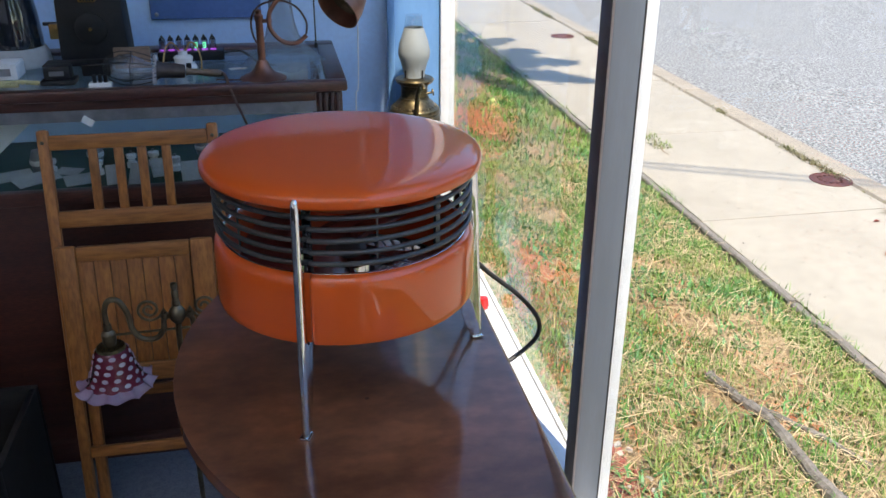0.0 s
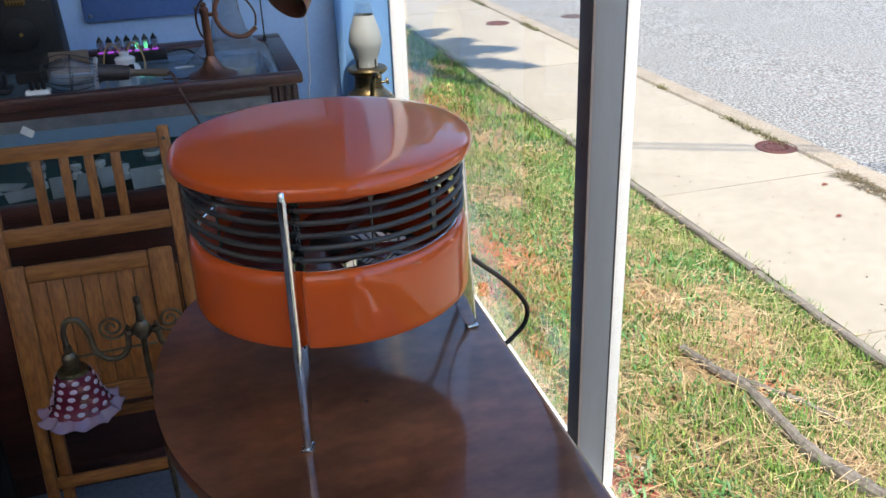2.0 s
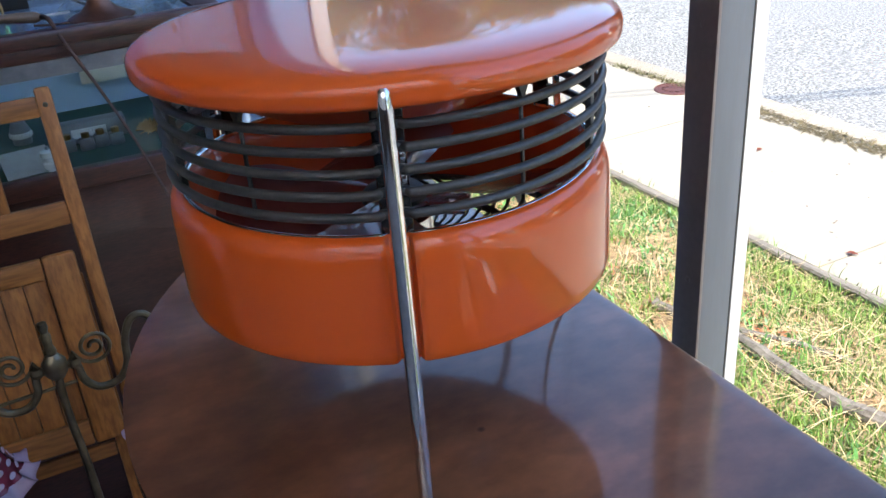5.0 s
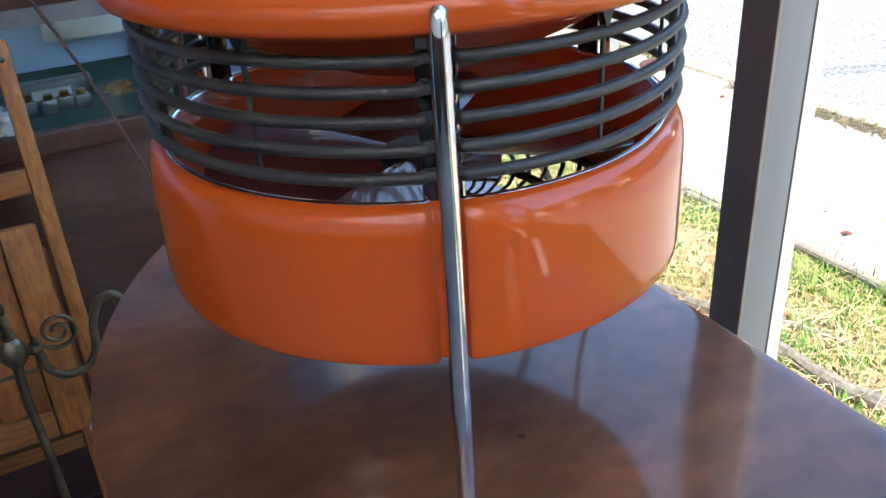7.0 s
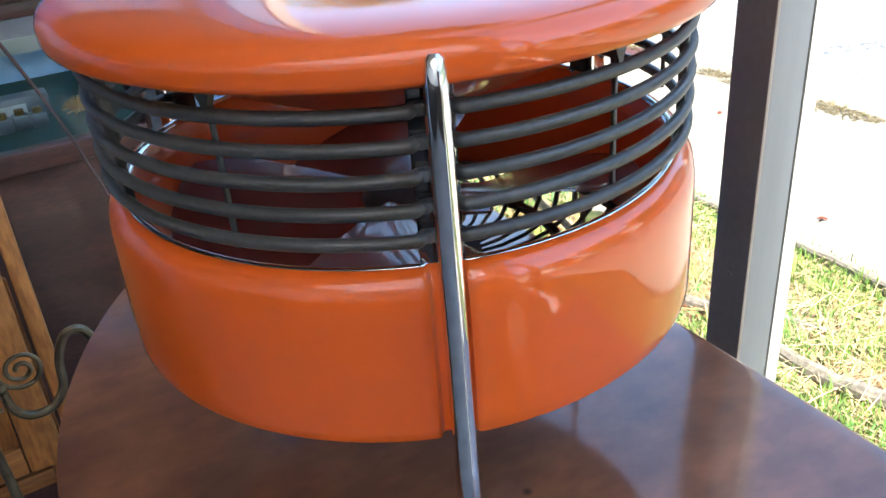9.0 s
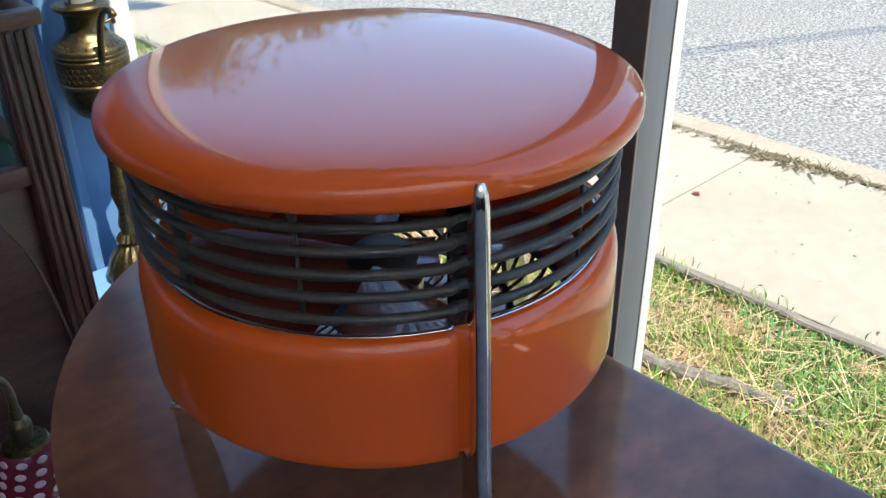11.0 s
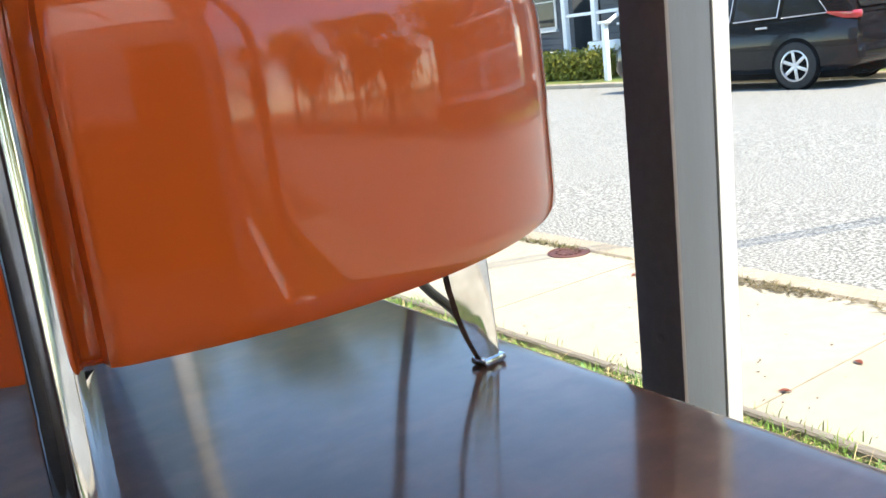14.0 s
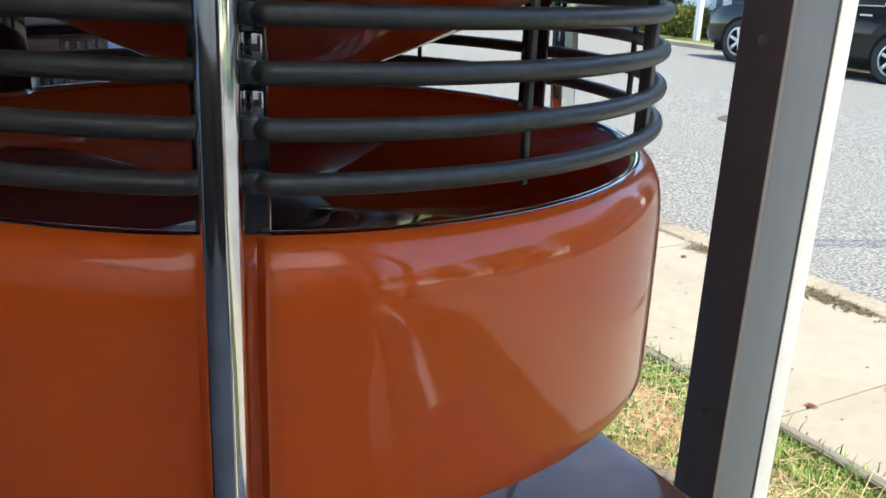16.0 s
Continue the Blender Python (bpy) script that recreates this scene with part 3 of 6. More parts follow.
def channel(half, edge, depth):
    """How far the shell is pressed in beside each leg."""
    def dip(a):
        t = (near_leg(a) - half) / edge
        t = 0.0 if t < 0 else 1.0 if t > 1 else t * t * (3 - 2 * t)
        return depth * (1 - t)
    return dip


body_dip = channel(radians(2.7), radians(0.4), 0.0055)
bar_dip = channel(radians(2.5), radians(1.3), 0.0042)

lid_prof = [(0.0, 1.0642), (0.06, 1.0641), (0.105, 1.0638), (0.130, 1.0633), (0.142, 1.0628), (0.152, 1.0620), (0.1600, 1.0609), (0.1660, 1.0595), (0.1704, 1.0578), (0.1734, 1.0557), (0.1752, 1.0531), (0.1760, 1.0502),
            (0.1760, 1.0446), (0.1750, 1.0422), (0.1722, 1.0408), (0.1700, 1.0403), (0.1685, 1.0392), (0.1650, 1.0380), (0.163, 1.0385), (0.163, 1.045)]
part("lid", lathe(bmesh.new(), lid_prof, (FX, FY), 144), ORANGE, fan, "slightly domed orange lid with a rolled rim", smooth=50)
bowl = [(0.1625, 1.041), (0.150, 1.0365), (0.130, 1.026), (0.110, 1.0145), (0.090, 1.0050), (0.076, 0.9990), (0.063, 0.9932), (0.052, 0.9884), (0.045, 0.9872), (0.0, 0.987)]
part("deflector", lathe(bmesh.new(), bowl, (FX, FY), 96), ORANGE_DEEP, fan, "orange bowl under the lid", smooth=50)

drum = [(0.1500, 0.9430), (0.1535, 0.9508), (0.1560, 0.9552), (0.1580, 0.9570), (0.1605, 0.9565), (0.1638, 0.9538), (0.1665, 0.9490), (0.1680, 0.9422), (0.1686, 0.9335), (0.1690, 0.9100),
        (0.1692, 0.8780), (0.1690, 0.8720), (0.1682, 0.8702), (0.1670, 0.8700), (0.1650, 0.8712), (0.1650, 0.9330)]
part("drum", lathe(bmesh.new(), drum, (FX, FY), 480, shape=lambda a, r, z: r - (body_dip(a) if r > 0.157 else 0.0)), ORANGE, fan, "glossy orange drum, pressed in beside each leg", smooth=40)
part("inner_shroud", lathe(bmesh.new(), [(0.1500, 0.9430), (0.1460, 0.930), (0.1440, 0.905), (0.1440, 0.885), (0.1475, 0.874), (0.1648, 0.8715)], (FX, FY), 96), ORANGE_DEEP, fan, "orange inner air ring", smooth=50)
part("chrome_rim", lathe(bmesh.new(), [(0.1578, 0.9571), (0.1572, 0.9578), (0.1560, 0.9578), (0.1548, 0.9571), (0.1540, 0.9557)], (FX, FY), 288,
                         shape=lambda a, r, z: r - 0.7 * body_dip(a)), CHROME, fan, "thin bright rim inside the drum", smooth=60)

turns = sorted([2 * math.pi * k / 240 - math.pi for k in range(240)] + [(g + radians(d) + math.pi) % (2 * math.pi) - math.pi for g in LEGS for d in (-3.9, -3.6, -3.3, -2.7, -2.2, 2.2, 2.7, 3.3, 3.6, 3.9)])
for z in (1.0278, 1.0138, 0.9997, 0.9857, 0.9717):
    pts = [(FX + (0.1619 - bar_dip(a)) * math.cos(a), FY + (0.1619 - bar_dip(a)) * math.sin(a), z) for a in turns]
    part("grille_bar", tubed(pts, 0.0031, 12, closed=True), BLACK_BAR, fan, "grey-black plastic ring bar", smooth=60)
for g in LEGS:
    for step, wide in ((30.5, 0.0011), (60.0, 0.0040), (89.5, 0.0011)):
        a = g + radians(step)
        m = Matrix.Translation((FX, FY, 0)) @ Matrix.Rotation(a, 4, 'Z')
        b = boxed(0.1570 if wide > 0.002 else 0.1588, 0.1612, -wide, wide, 0.9665, 1.0365, 0.0006, m=m)
        if wide < 0.002:
            prism(b2 := bmesh.new(), [(-0.0011, 1.0290), (0.0011, 1.0290), (0.0016, 1.0325), (0.0038, 1.0375), (-0.0038, 1.0375), (-0.0016, 1.0325)], 0.1585, 0.1632,
                  m=m @ Matrix(((0, 0, 1, 0), (1, 0, 0, 0), (0, 1, 0, 0), (0, 0, 0, 1))))
            part("strut_web", b2, BLACK_BAR, fan)
        part("grille_strut", b, BLACK_BAR, fan)


def leg_section(r_out, r_in, w, z, g):
    """A ring of points round a leg: rounded outside, flat sides that narrow to an inner edge."""
    pts = []
    for k in range(9):
        t = math.pi * (k / 8 - 0.5)
        pts.append((r_out - w + w * math.cos(t), w * math.sin(t)))
    mid = max(r_in + 0.001, r_out - 0.013)
    pts += [(mid, w * 0.98), (r_in, w * 0.55), (r_in, -w * 0.55), (mid, -w * 0.98)]
    return [(FX + r * math.cos(g) - s * math.sin(g), FY + r * math.sin(g) + s * math.cos(g), z) for r, s in pts]


for g in LEGS:
    b = bmesh.new()
    # outer radius, inner radius, half width, height
    rows = [(0.1945, 0.1795, 0.0046, 0.7535), (0.1942, 0.1715, 0.0047, 0.770), (0.1936, 0.1665, 0.0048, 0.784), (0.1928, 0.1622, 0.0049, 0.802), (0.1912, 0.1580, 0.0049, 0.835), (0.1895, 0.1560, 0.0049, 0.8670),
            (0.1890, 0.1700, 0.0049, 0.8685), (0.1868, 0.1720, 0.0049, 0.930), (0.1846, 0.1706, 0.0049, 0.975), (0.1822, 0.1690, 0.0049, 1.020), (0.1810, 0.1690, 0.0048, 1.040),
            (0.1800, 0.1695, 0.0044, 1.0475), (0.1785, 0.1700, 0.0038, 1.0518), (0.1765, 0.1710, 0.0020, 1.0535)]
    rings = [[b.verts.new(p) for p in leg_section(*row, g)] for row in rows]
    for lo, hi in zip(rings, rings[1:]):
        for k in range(len(lo)):
            b.faces.new((lo[k], lo[(k + 1) % len(lo)], hi[(k + 1) % len(lo)], hi[k]))
    b.faces.new(rings[0][::-1])
    b.faces.new(rings[-1])
    leg = part("leg", b, CHROME, fan, "tapered chrome leg", smooth=40)
    m = Matrix.Translation((FX, FY, 0)) @ Matrix.Rotation(g, 4, 'Z')
    part("foot_cap", boxed(0.1785, 0.1962, -0.0066, 0.0066, 0.7502, 0.7550, 0.0018, m=m), CHROME, leg, "chrome foot cap")
    part("leg_bracket", boxed(0.1530, 0.1552, -0.0098, 0.0098, 0.9560, 1.0385, 0.0010, m=m), BLACK_GLOSS, leg, "glossy black bracket behind the bars")
    for z in (1.0278, 1.0138, 0.9997, 0.9857, 0.9717):
        for side in (-1, 1):
            part("bar_sleeve", boxed(0.1545, 0.1612, side * 0.0062 - 0.0024, side * 0.0062 + 0.0024, z - 0.0029, z + 0.0029, 0.0012, m=m), BAR_SLEEVE, leg, "smooth grey sleeve that clasps a bar")
    for z in (1.0056, 0.9914):
        part("clip", boxed(0.1553, 0.1566, 0.0035, 0.0088, z - 0.0036, z + 0.0036, 0.0008, m=m), CHROME, leg, "bright clip between the bars")
    part("hanger", boxed(0.1550, 0.1720, -0.0030, 0.0030, 1.0300, 1.0380, 0.0010, m=m), CHROME, leg, "bright tab that holds the lid")

# inside: slotted bottom guard, motor on its bracket, blades, wiring
part("motor", lathe(bmesh.new(), [(0.0, 0.886), (0.024, 0.886), (0.03, 0.890), (0.03, 0.902), (0.0, 0.9025)], (FX, FY), 40), CHROME, fan, "bright steel motor", smooth=40)
m = Matrix.Translation((0.212, 1.0, 0.8805)) @ Matrix.Rotation(radians(-36), 4, 'Z')
bracket = part("motor_bracket", boxed(-0.044, 0.044, -0.017, 0.017, -0.0015, 0.0015, 0.0010, m=m), STEEL, fan, "bright pressed steel motor bracket")
part("bracket_lip", boxed(-0.044, 0.044, 0.0165, 0.0185, -0.0015, 0.007, 0.0008, m=m), STEEL, bracket, "turned-up steel lip")
part("bolt", lathe(bmesh.new(), [(0.0062, 0.0012), (0.0062, 0.0030), (0.0045, 0.0045), (0.0, 0.0047)], seg=20, m=m), BLACKMETAL, bracket, "dark bolt head")
part("washer", lathe(bmesh.new(), [(0.0085, 0.0012), (0.0085, 0.0020), (0.0064, 0.0022)], seg=24, m=m), CHROME, bracket, "bright washer")
part("hub", lathe(bmesh.new(), [(0.026, 0.916), (0.027, 0.920), (0.022, 0.925), (0.010, 0.928), (0.0, 0.929)], (FX, FY), 48), DULL, fan, "dull dark hub", smooth=40)
for k in range(4):
    b = bmesh.new()
    grid = []
    for i in range(11):
        u = i / 10
        r = 0.018 + (0.139 - 0.018) * u
        half = radians(32 + 4 * u ** 0.8) * (1 - 0.2 * max(0, u - 0.8) / 0.2)
        row = []
        for j in range(11):
            s = j / 5 - 1
            a = radians(66 + 90 * k + 8 * u) + half * s
            row.append(b.verts.new((FX + r * math.cos(a), FY + r * math.sin(a), 0.914 - 0.021 * s * (0.45 + 0.55 * u) + 0.006 * (1 - s * s))))
        grid.append(row)
    for i in range(10):
        for j in range(10):
            b.faces.new((grid[i][j], grid[i + 1][j], grid[i + 1][j + 1], grid[i][j + 1]))
    bmesh.ops.solidify(b, geom=b.faces[:], thickness=0.0016)
    part("blade", b, MAROON, fan, "dark maroon fan blade", smooth=50)
for k in range(46):
    a0 = 2 * math.pi * k / 46
    pts = [(FX + r * math.cos(a0 + 0.75 * (r - 0.04) / 0.1), FY + r * math.sin(a0 + 0.75 * (r - 0.04) / 0.1), 0.8745) for r in (0.040, 0.058, 0.076, 0.094, 0.112, 0.130, 0.147)]
    part("guard_bar", tubed(pts, [0.0012, 0.0014, 0.0016, 0.0018, 0.0019, 0.002, 0.002], 6, flat=0.8), BLACK_BAR, fan)
for r, w in ((0.040, 0.0045), (0.095, 0.0025), (0.147, 0.004)):
    part("guard_ring", lathe(bmesh.new(), [(r - w, 0.8725), (r + w, 0.8725), (r + w, 0.8772), (r - w, 0.8772)], (FX, FY), 72, close=True), BLACK_BAR, fan)
part("guard_boss", lathe(bmesh.new(), [(0.0, 0.8715), (0.037, 0.8715), (0.037, 0.8795), (0.0, 0.8797)], (FX, FY), 40), BLACK_BAR, fan, "black centre plate of the bottom guard")
for k, (m_, dx) in enumerate(((CORD_BLACK, 0.0), (GREEN_WIRE, 0.006), (CORD_WHITE, -0.006))):
    pts = smooth_line([(FX - 0.012 + dx, FY + 0.082, 1.006), (FX - 0.014 + dx, FY + 0.086, 0.995), (FX - 0.004 + dx, FY + 0.090, 0.989), (FX + 0.012 + dx, FY + 0.094, 0.993), (FX + 0.02 + dx, FY + 0.097, 1.013)], 6)
    part("wire", tubed(pts, 0.0022 if k == 0 else 0.0012, 8), m_, fan, ("black wire", "green wire", "white wire")[k])


# ---- street ----
GZ = -0.207


def lawn_height(x, y):
    base = -0.085 - (x - 0.6) * 0.055 if x < 1.5 else -0.1345 - (x - 1.5) * 0.20
    return base + 0.012 * noise.noise((x * 2.1, y * 2.1, 0.3)) + 0.006 * noise.noise((x * 9, y * 9, 1.7))


def sheet(name, xs, ys, height, material, label, category):
    verts = [(x, y, height(x, y)) for y in ys for x in xs]
    n = len(xs)
    faces = [(j * n + i, j * n + i + 1, j * n + n + i + 1, j * n + n + i) for j in range(len(ys) - 1) for i in range(n - 1)]
    return tagged(mesh_of(name, verts, faces, material, (0, 0, 0), True), label, category, kind="structure")


def road_height(x, y):
    c = (7.5 - x) / 4.23 if x < 7.5 else (x - 7.5) / 6.05
    return -0.295 - (0.035 if x < 7.5 else 0.115) * c * c


sheet("lawn", [0.60 + 1.46 * i / 44 for i in range(45)], [-6 + 0.12 * j for j in range(240)], lawn_height, SOIL, "patchy narrow lawn with bare soil and dry straw", "lawn")
sheet("road", [3.20 + 0.36 * i for i in range(31)], [-60, -20, 0, 10, 20, 40, 90, 180], road_height, ASPHALT, "sun-bleached grey asphalt street", "road")
setting("ground", boxed(-450, 600, -500, 600, -1.6, -0.62), SOIL, "bare earth that reaches the horizon", "ground")
setting("pavement_bed", boxed(2.06, 3.26, -40, 120, -0.62, GZ - 0.055), SOIL, "dark sand bed under the concrete pavement", "pavement")
FARX = 13.9


def far_lawn_height(x, y):
    return -0.33 + 0.02 * (x - 14.1) + 0.03 * noise.noise((x, y, 4.0))


sheet("lawn_far", [13.98 + 0.8 * i for i in range(60)], [-60 + 2.5 * j for j in range(85)], far_lawn_height, WEED, "green front lawns across the street", "lawn")

# covers in pavement and road
def cover(x, y, z, r, material, label):
    t = thing("manhole_cover", (x, y, z), label, "manhole cover", "iron covers")
    part("ring", lathe(bmesh.new(), [(r, -0.03), (r, 0.003), (r * 0.9, 0.004), (r * 0.9, -0.03)], (x, y), 40, m=Matrix.Translation((0, 0, z))), material, t, "worn iron ring")
    b = lathe(bmesh.new(), [(r * 0.885, -0.02), (r * 0.885, 0.002), (0, 0.003)], (x, y), 40, m=Matrix.Translation((0, 0, z)))
    part("lid", b, material, t)
    for k in range(12):
        a = 2 * math.pi * k / 12
        q = (x + r * 0.55 * math.cos(a), y + r * 0.55 * math.sin(a))
        part("stud", boxed(q[0] - r * 0.07, q[0] + r * 0.07, q[1] - r * 0.07, q[1] + r * 0.07, z + 0.002, z + 0.006, 0.001), material, t)


cover(3.035, 3.885, GZ + 0.001, 0.112, RUST, "small rusty iron cover sunk in the pavement")
cover(2.885, 8.15, GZ + 0.001, 0.115, RUST, "small rusty iron cover at the pavement edge")
cover(6.84, 6.40, road_height(6.84, 0), 0.335, IRON, "round iron manhole cover in the asphalt")
cover(3.95, 8.75, road_height(3.95, 0), 0.12, IRON, "small iron valve cover in the asphalt")

# dead branches on the lawn
def branch(pts, r0, r1, label):
    line = smooth_line([(x, y, lawn_height(x, y) + h) for x, y, h in pts], 7)
    n = len(line)
    rad = [r0 + (r1 - r0) * k / n + 0.005 * noise.noise((k * 0.9, r0 * 90, 0)) for k in range(n)]
    line = [p + Vector((0.006 * noise.noise((k * 0.7, 1, r0 * 50)), 0, 0)) for k, p in enumerate(line)]
    solid("fallen_branch", tubed(line, rad, 10), BARK, line[0], label, "branch", "fallen branches")


# weathered timber edging between lawn and pavement
for k in range(9):
    y0 = 0.2 + 2.4 * k
    b = bmesh.new()
    n = 40
    rows = []
    for i in range(n + 1):
        y = y0 + 0.01 + 2.38 * i / n
        j = 0.010 * noise.noise((y * 5, 1.0, 3.0)) + 0.005 * noise.noise((y * 19, 4.0, 3.0))
        rows.append([b.verts.new((x, y, z)) for x, z in ((2.012, -0.30), (2.014, -0.203 + j), (2.020, -0.196 + j), (2.046 + 0.5 * j, -0.197 + j * 0.7), (2.053 + 0.6 * j, -0.207 + j * 0.5), (2.054, -0.30))])
    for lo, hi in zip(rows, rows[1:]):
        for q in range(5):
            b.faces.new((lo[q], lo[q + 1], hi[q + 1], hi[q]))
    b.faces.new(rows[0])
    b.faces.new(rows[-1][::-1])
    solid("edging_board", b, TIMBER, (2.03, y0, -0.3), "weathered grey timber edging board along the lawn", "edging board", "timber edging")

branch([(1.385, 2.05, 0.012), (1.415, 1.90, 0.015), (1.443, 1.80, 0.017), (1.436, 1.62, 0.016), (1.437, 1.44, 0.014), (1.50, 1.26, 0.012), (1.52, 1.15, 0.005)], 0.017, 0.024, "grey weathered fallen branch lying in the grass")
branch([(1.45, 1.86, 0.01), (1.53, 1.745, 0.014), (1.575, 1.70, 0.012), (1.645, 1.58, 0.008)], 0.013, 0.010, "thin forked dead branch lying in the grass")
branch([(1.61, 1.20, 0.012), (1.585, 1.165, 0.014), (1.565, 1.135, 0.01)], 0.014, 0.012, "short broken stick lying in the grass")
branch([(1.45, 1.48, 0.01), (1.515, 1.275, 0.012), (1.505, 1.19, 0.012), (1.555, 1.03, 0.008)], 0.010, 0.013, "curved dead twig lying in the grass")
branch([(1.30, 0.95, 0.01), (1.42, 0.80, 0.012), (1.5, 0.66, 0.008)], 0.008, 0.009, "curved dead twig lying in the grass")

rng = np.random.default_rng(7)


def blades(name, roots, height, width, lean, material, label, category, parent=None, flat=False):
    """Many bent blades at roots (n x 3), joined into one mesh."""
    n = len(roots)
    a = rng.uniform(0, 2 * np.pi, n)
    h = height * rng.uniform(0.45, 1.25, n)
    w = width * rng.uniform(0.6, 1.3, n)
    ln = lean * rng.uniform(0.2, 1.4, n)
    d = np.stack([np.cos(a), np.sin(a), np.zeros(n)], 1)
    s = np.stack([-np.sin(a), np.cos(a), np.zeros(n)], 1) * w[:, None]
    up = np.array([0, 0, 1.0])
    z1 = (0.12 if flat else 0.62) * h
    z2 = (0.10 if flat else 1.0) * h
    p0, p1 = roots - s * 0.5, roots + s * 0.5
    mid = roots + d * (ln * h * (1.0 if flat else 0.30))[:, None] + up * z1[:, None]
    tip = roots + d * (ln * h * (2.0 if flat else 0.95))[:, None] + up * z2[:, None]
    v = np.stack([p0, p1, mid + s * 0.4, mid - s * 0.4, tip], 1).reshape(-1, 3)
    k = np.arange(n)[:, None] * 5
    me = bpy.data.meshes.new(name)
    quads = k + np.array([[0, 1, 2, 3]])
    tris = k + np.array([[3, 2, 4]])
    loops = np.concatenate([quads, tris], 1).ravel()
    me.vertices.add(len(v))
    me.vertices.foreach_set("co", v.astype(np.float32).ravel())
    me.loops.add(len(loops))
    me.loops.foreach_set("vertex_index", loops.astype(np.int32))
    me.polygons.add(2 * n)
    me.polygons.foreach_set("loop_start", (np.arange(n)[:, None] * 7 + np.array([[0, 4]])).ravel().astype(np.int32))
    me.update(calc_edges=True)
    me.validate()
    me.materials.append(material)
    return tagged(new(name, me), label, category, kind="stuff")


def scatter(n, x0, x1, y0, y1, keep, height=lawn_height, z=0.0):
    out = []
    while len(out) < n:
        x, y = rng.uniform(x0, x1), rng.uniform(y0, y1)
        if rng.uniform() < keep(x, y):
            out.append((x, y, height(x, y) + z))
    return np.array(out)


def lush(x, y):
    """How thick the grass grows here."""
    g = 0.42 + 0.8 * noise.noise((x * 1.7, y * 1.5, 8.0)) + 0.9 * noise.noise((x * 5.0, y * 5.0, 3.0)) + 0.6 * noise.noise((x * 14.0, y * 14.0, 6.0))
    edge = 0.25 if x > 1.85 else 0.0
    bare = 0.5 if x < 0.98 and y < 1.8 else 0.0
    return max(0.05, min(1.0, g + edge + 0.12 - bare))


def thin(x, y):
    return max(0.25, 1.05 - lush(x, y))


blades("grass", scatter(62000, 0.66, 2.10, 0.5, 4.2, lush), 0.036, 0.0034, 0.85, GRASS, "patchy green grass with dry tufts", "grass")
blades("grass_back", scatter(42000, 0.66, 2.09, 4.2, 14.0, lush), 0.042, 0.006, 0.8, GRASS, "patchy green grass along the shopfront", "grass")
blades("stems", scatter(9000, 0.64, 2.07, 0.5, 4.5, lambda x, y: 1.0, z=0.018), 0.075, 0.0022, 1.0, PALE_STRAW, "long pale dry stems lying over the grass", "straw", flat=True)
blades("straw", scatter(30000, 0.64, 2.07, 0.5, 4.5, thin, z=0.004), 0.042, 0.0026, 1.0, STRAW, "dry straw lying in the lawn", "straw", flat=True)
blades("straw_back", scatter(16000, 0.66, 2.07, 4.5, 14.0, thin, z=0.004), 0.055, 0.005, 1.0, STRAW, "dry straw further along the lawn", "straw", flat=True)
blades("grass_south", scatter(16000, 0.62, 2.07, -5.5, 0.5, lambda x, y: 1.0), 0.05, 0.010, 0.8, GRASS, "patchy green grass south of the window", "grass")
blades("edge_tufts", scatter(1000, 1.98, 2.08, 0.5, 9.0, lambda x, y: 1.0 if noise.noise((y * 3.0, 2.0, 9.0)) > 0.05 else 0.15, lambda x, y: -0.215), 0.040, 0.0035, 0.9, GRASS, "long grass tufts over the timber edging", "grass")
red_patch = lambda x, y: max(0.0, 1.0 * math.exp(-((x - 1.03) / 0.15) ** 2 - ((y - 2.8) / 0.34) ** 2) + 0.8 * math.exp(-((x - 0.90) / 0.08) ** 2 - ((y - 2.12) / 0.10) ** 2) + 0.9 * math.exp(-((x - 1.1) / 0.3) ** 2 - ((y - 5.2) / 0.8) ** 2) + 0.25 * noise.noise((x * 7, y * 7, 2.2)))
blades("pine_straw", scatter(11000, 0.75, 1.7, 1.7, 6.6, red_patch, z=0.010), 0.050, 0.0030, 1.0, PINE, "reddish pine straw lying on the lawn", "straw", flat=True)
blades("clover", scatter(5200, 0.75, 2.05, 0.6, 4.6, lambda x, y: max(0.02, min(1.0, 2.2 * noise.noise((x * 3.1, y * 3.1, 5.5)))), z=0.012), 0.022, 0.009, 1.3, CLOVER, "low blue-green clover and small broad leaves", "weeds")
blades("broad_weeds", scatter(700, 0.75, 2.05, 0.7, 5.0, lush, z=0.006), 0.030, 0.014, 1.1, WEED, "broad-leaved weeds in the grass", "weeds")
mossy = lambda x, y: 0.9 if noise.noise((y * 1.1, 5.0, x)) > 0.12 else 0.05
blades("kerb_weeds", scatter(3800, 3.065, 3.13, 0.6, 16.0, mossy, lambda x, y: GZ - 0.006), 0.024, 0.005, 1.5, KERB_WEED, "low weeds and moss in the joint by the kerb", "weeds")
crack = smooth_line([(2.36, 4.78, GZ + 0.0015), (2.375, 4.72, GZ + 0.0015), (2.345, 4.66, GZ + 0.0015), (2.36, 4.60, GZ + 0.0015), (2.335, 4.53, GZ + 0.0015), (2.34, 4.45, GZ + 0.0015)], 5)
solid("pavement_crack", tubed(crack, 0.005, 6, flat=0.25), SOIL, (2.36, 4.78, GZ), "jagged dirt-filled crack in the pavement", "crack")
blades("kerb_litter", scatter(900, 3.02, 3.12, 1.3, 3.4, lambda x, y: max(0.0, 0.40 + 1.9 * noise.noise((x * 9, y * 2.4, 3.3)) - (3.12 - x) * 4), lambda x, y: GZ + 0.003), 0.026, 0.007, 1.2, DRY_DIRT, "brown dirt and dead weeds along the kerb", "litter", flat=True)
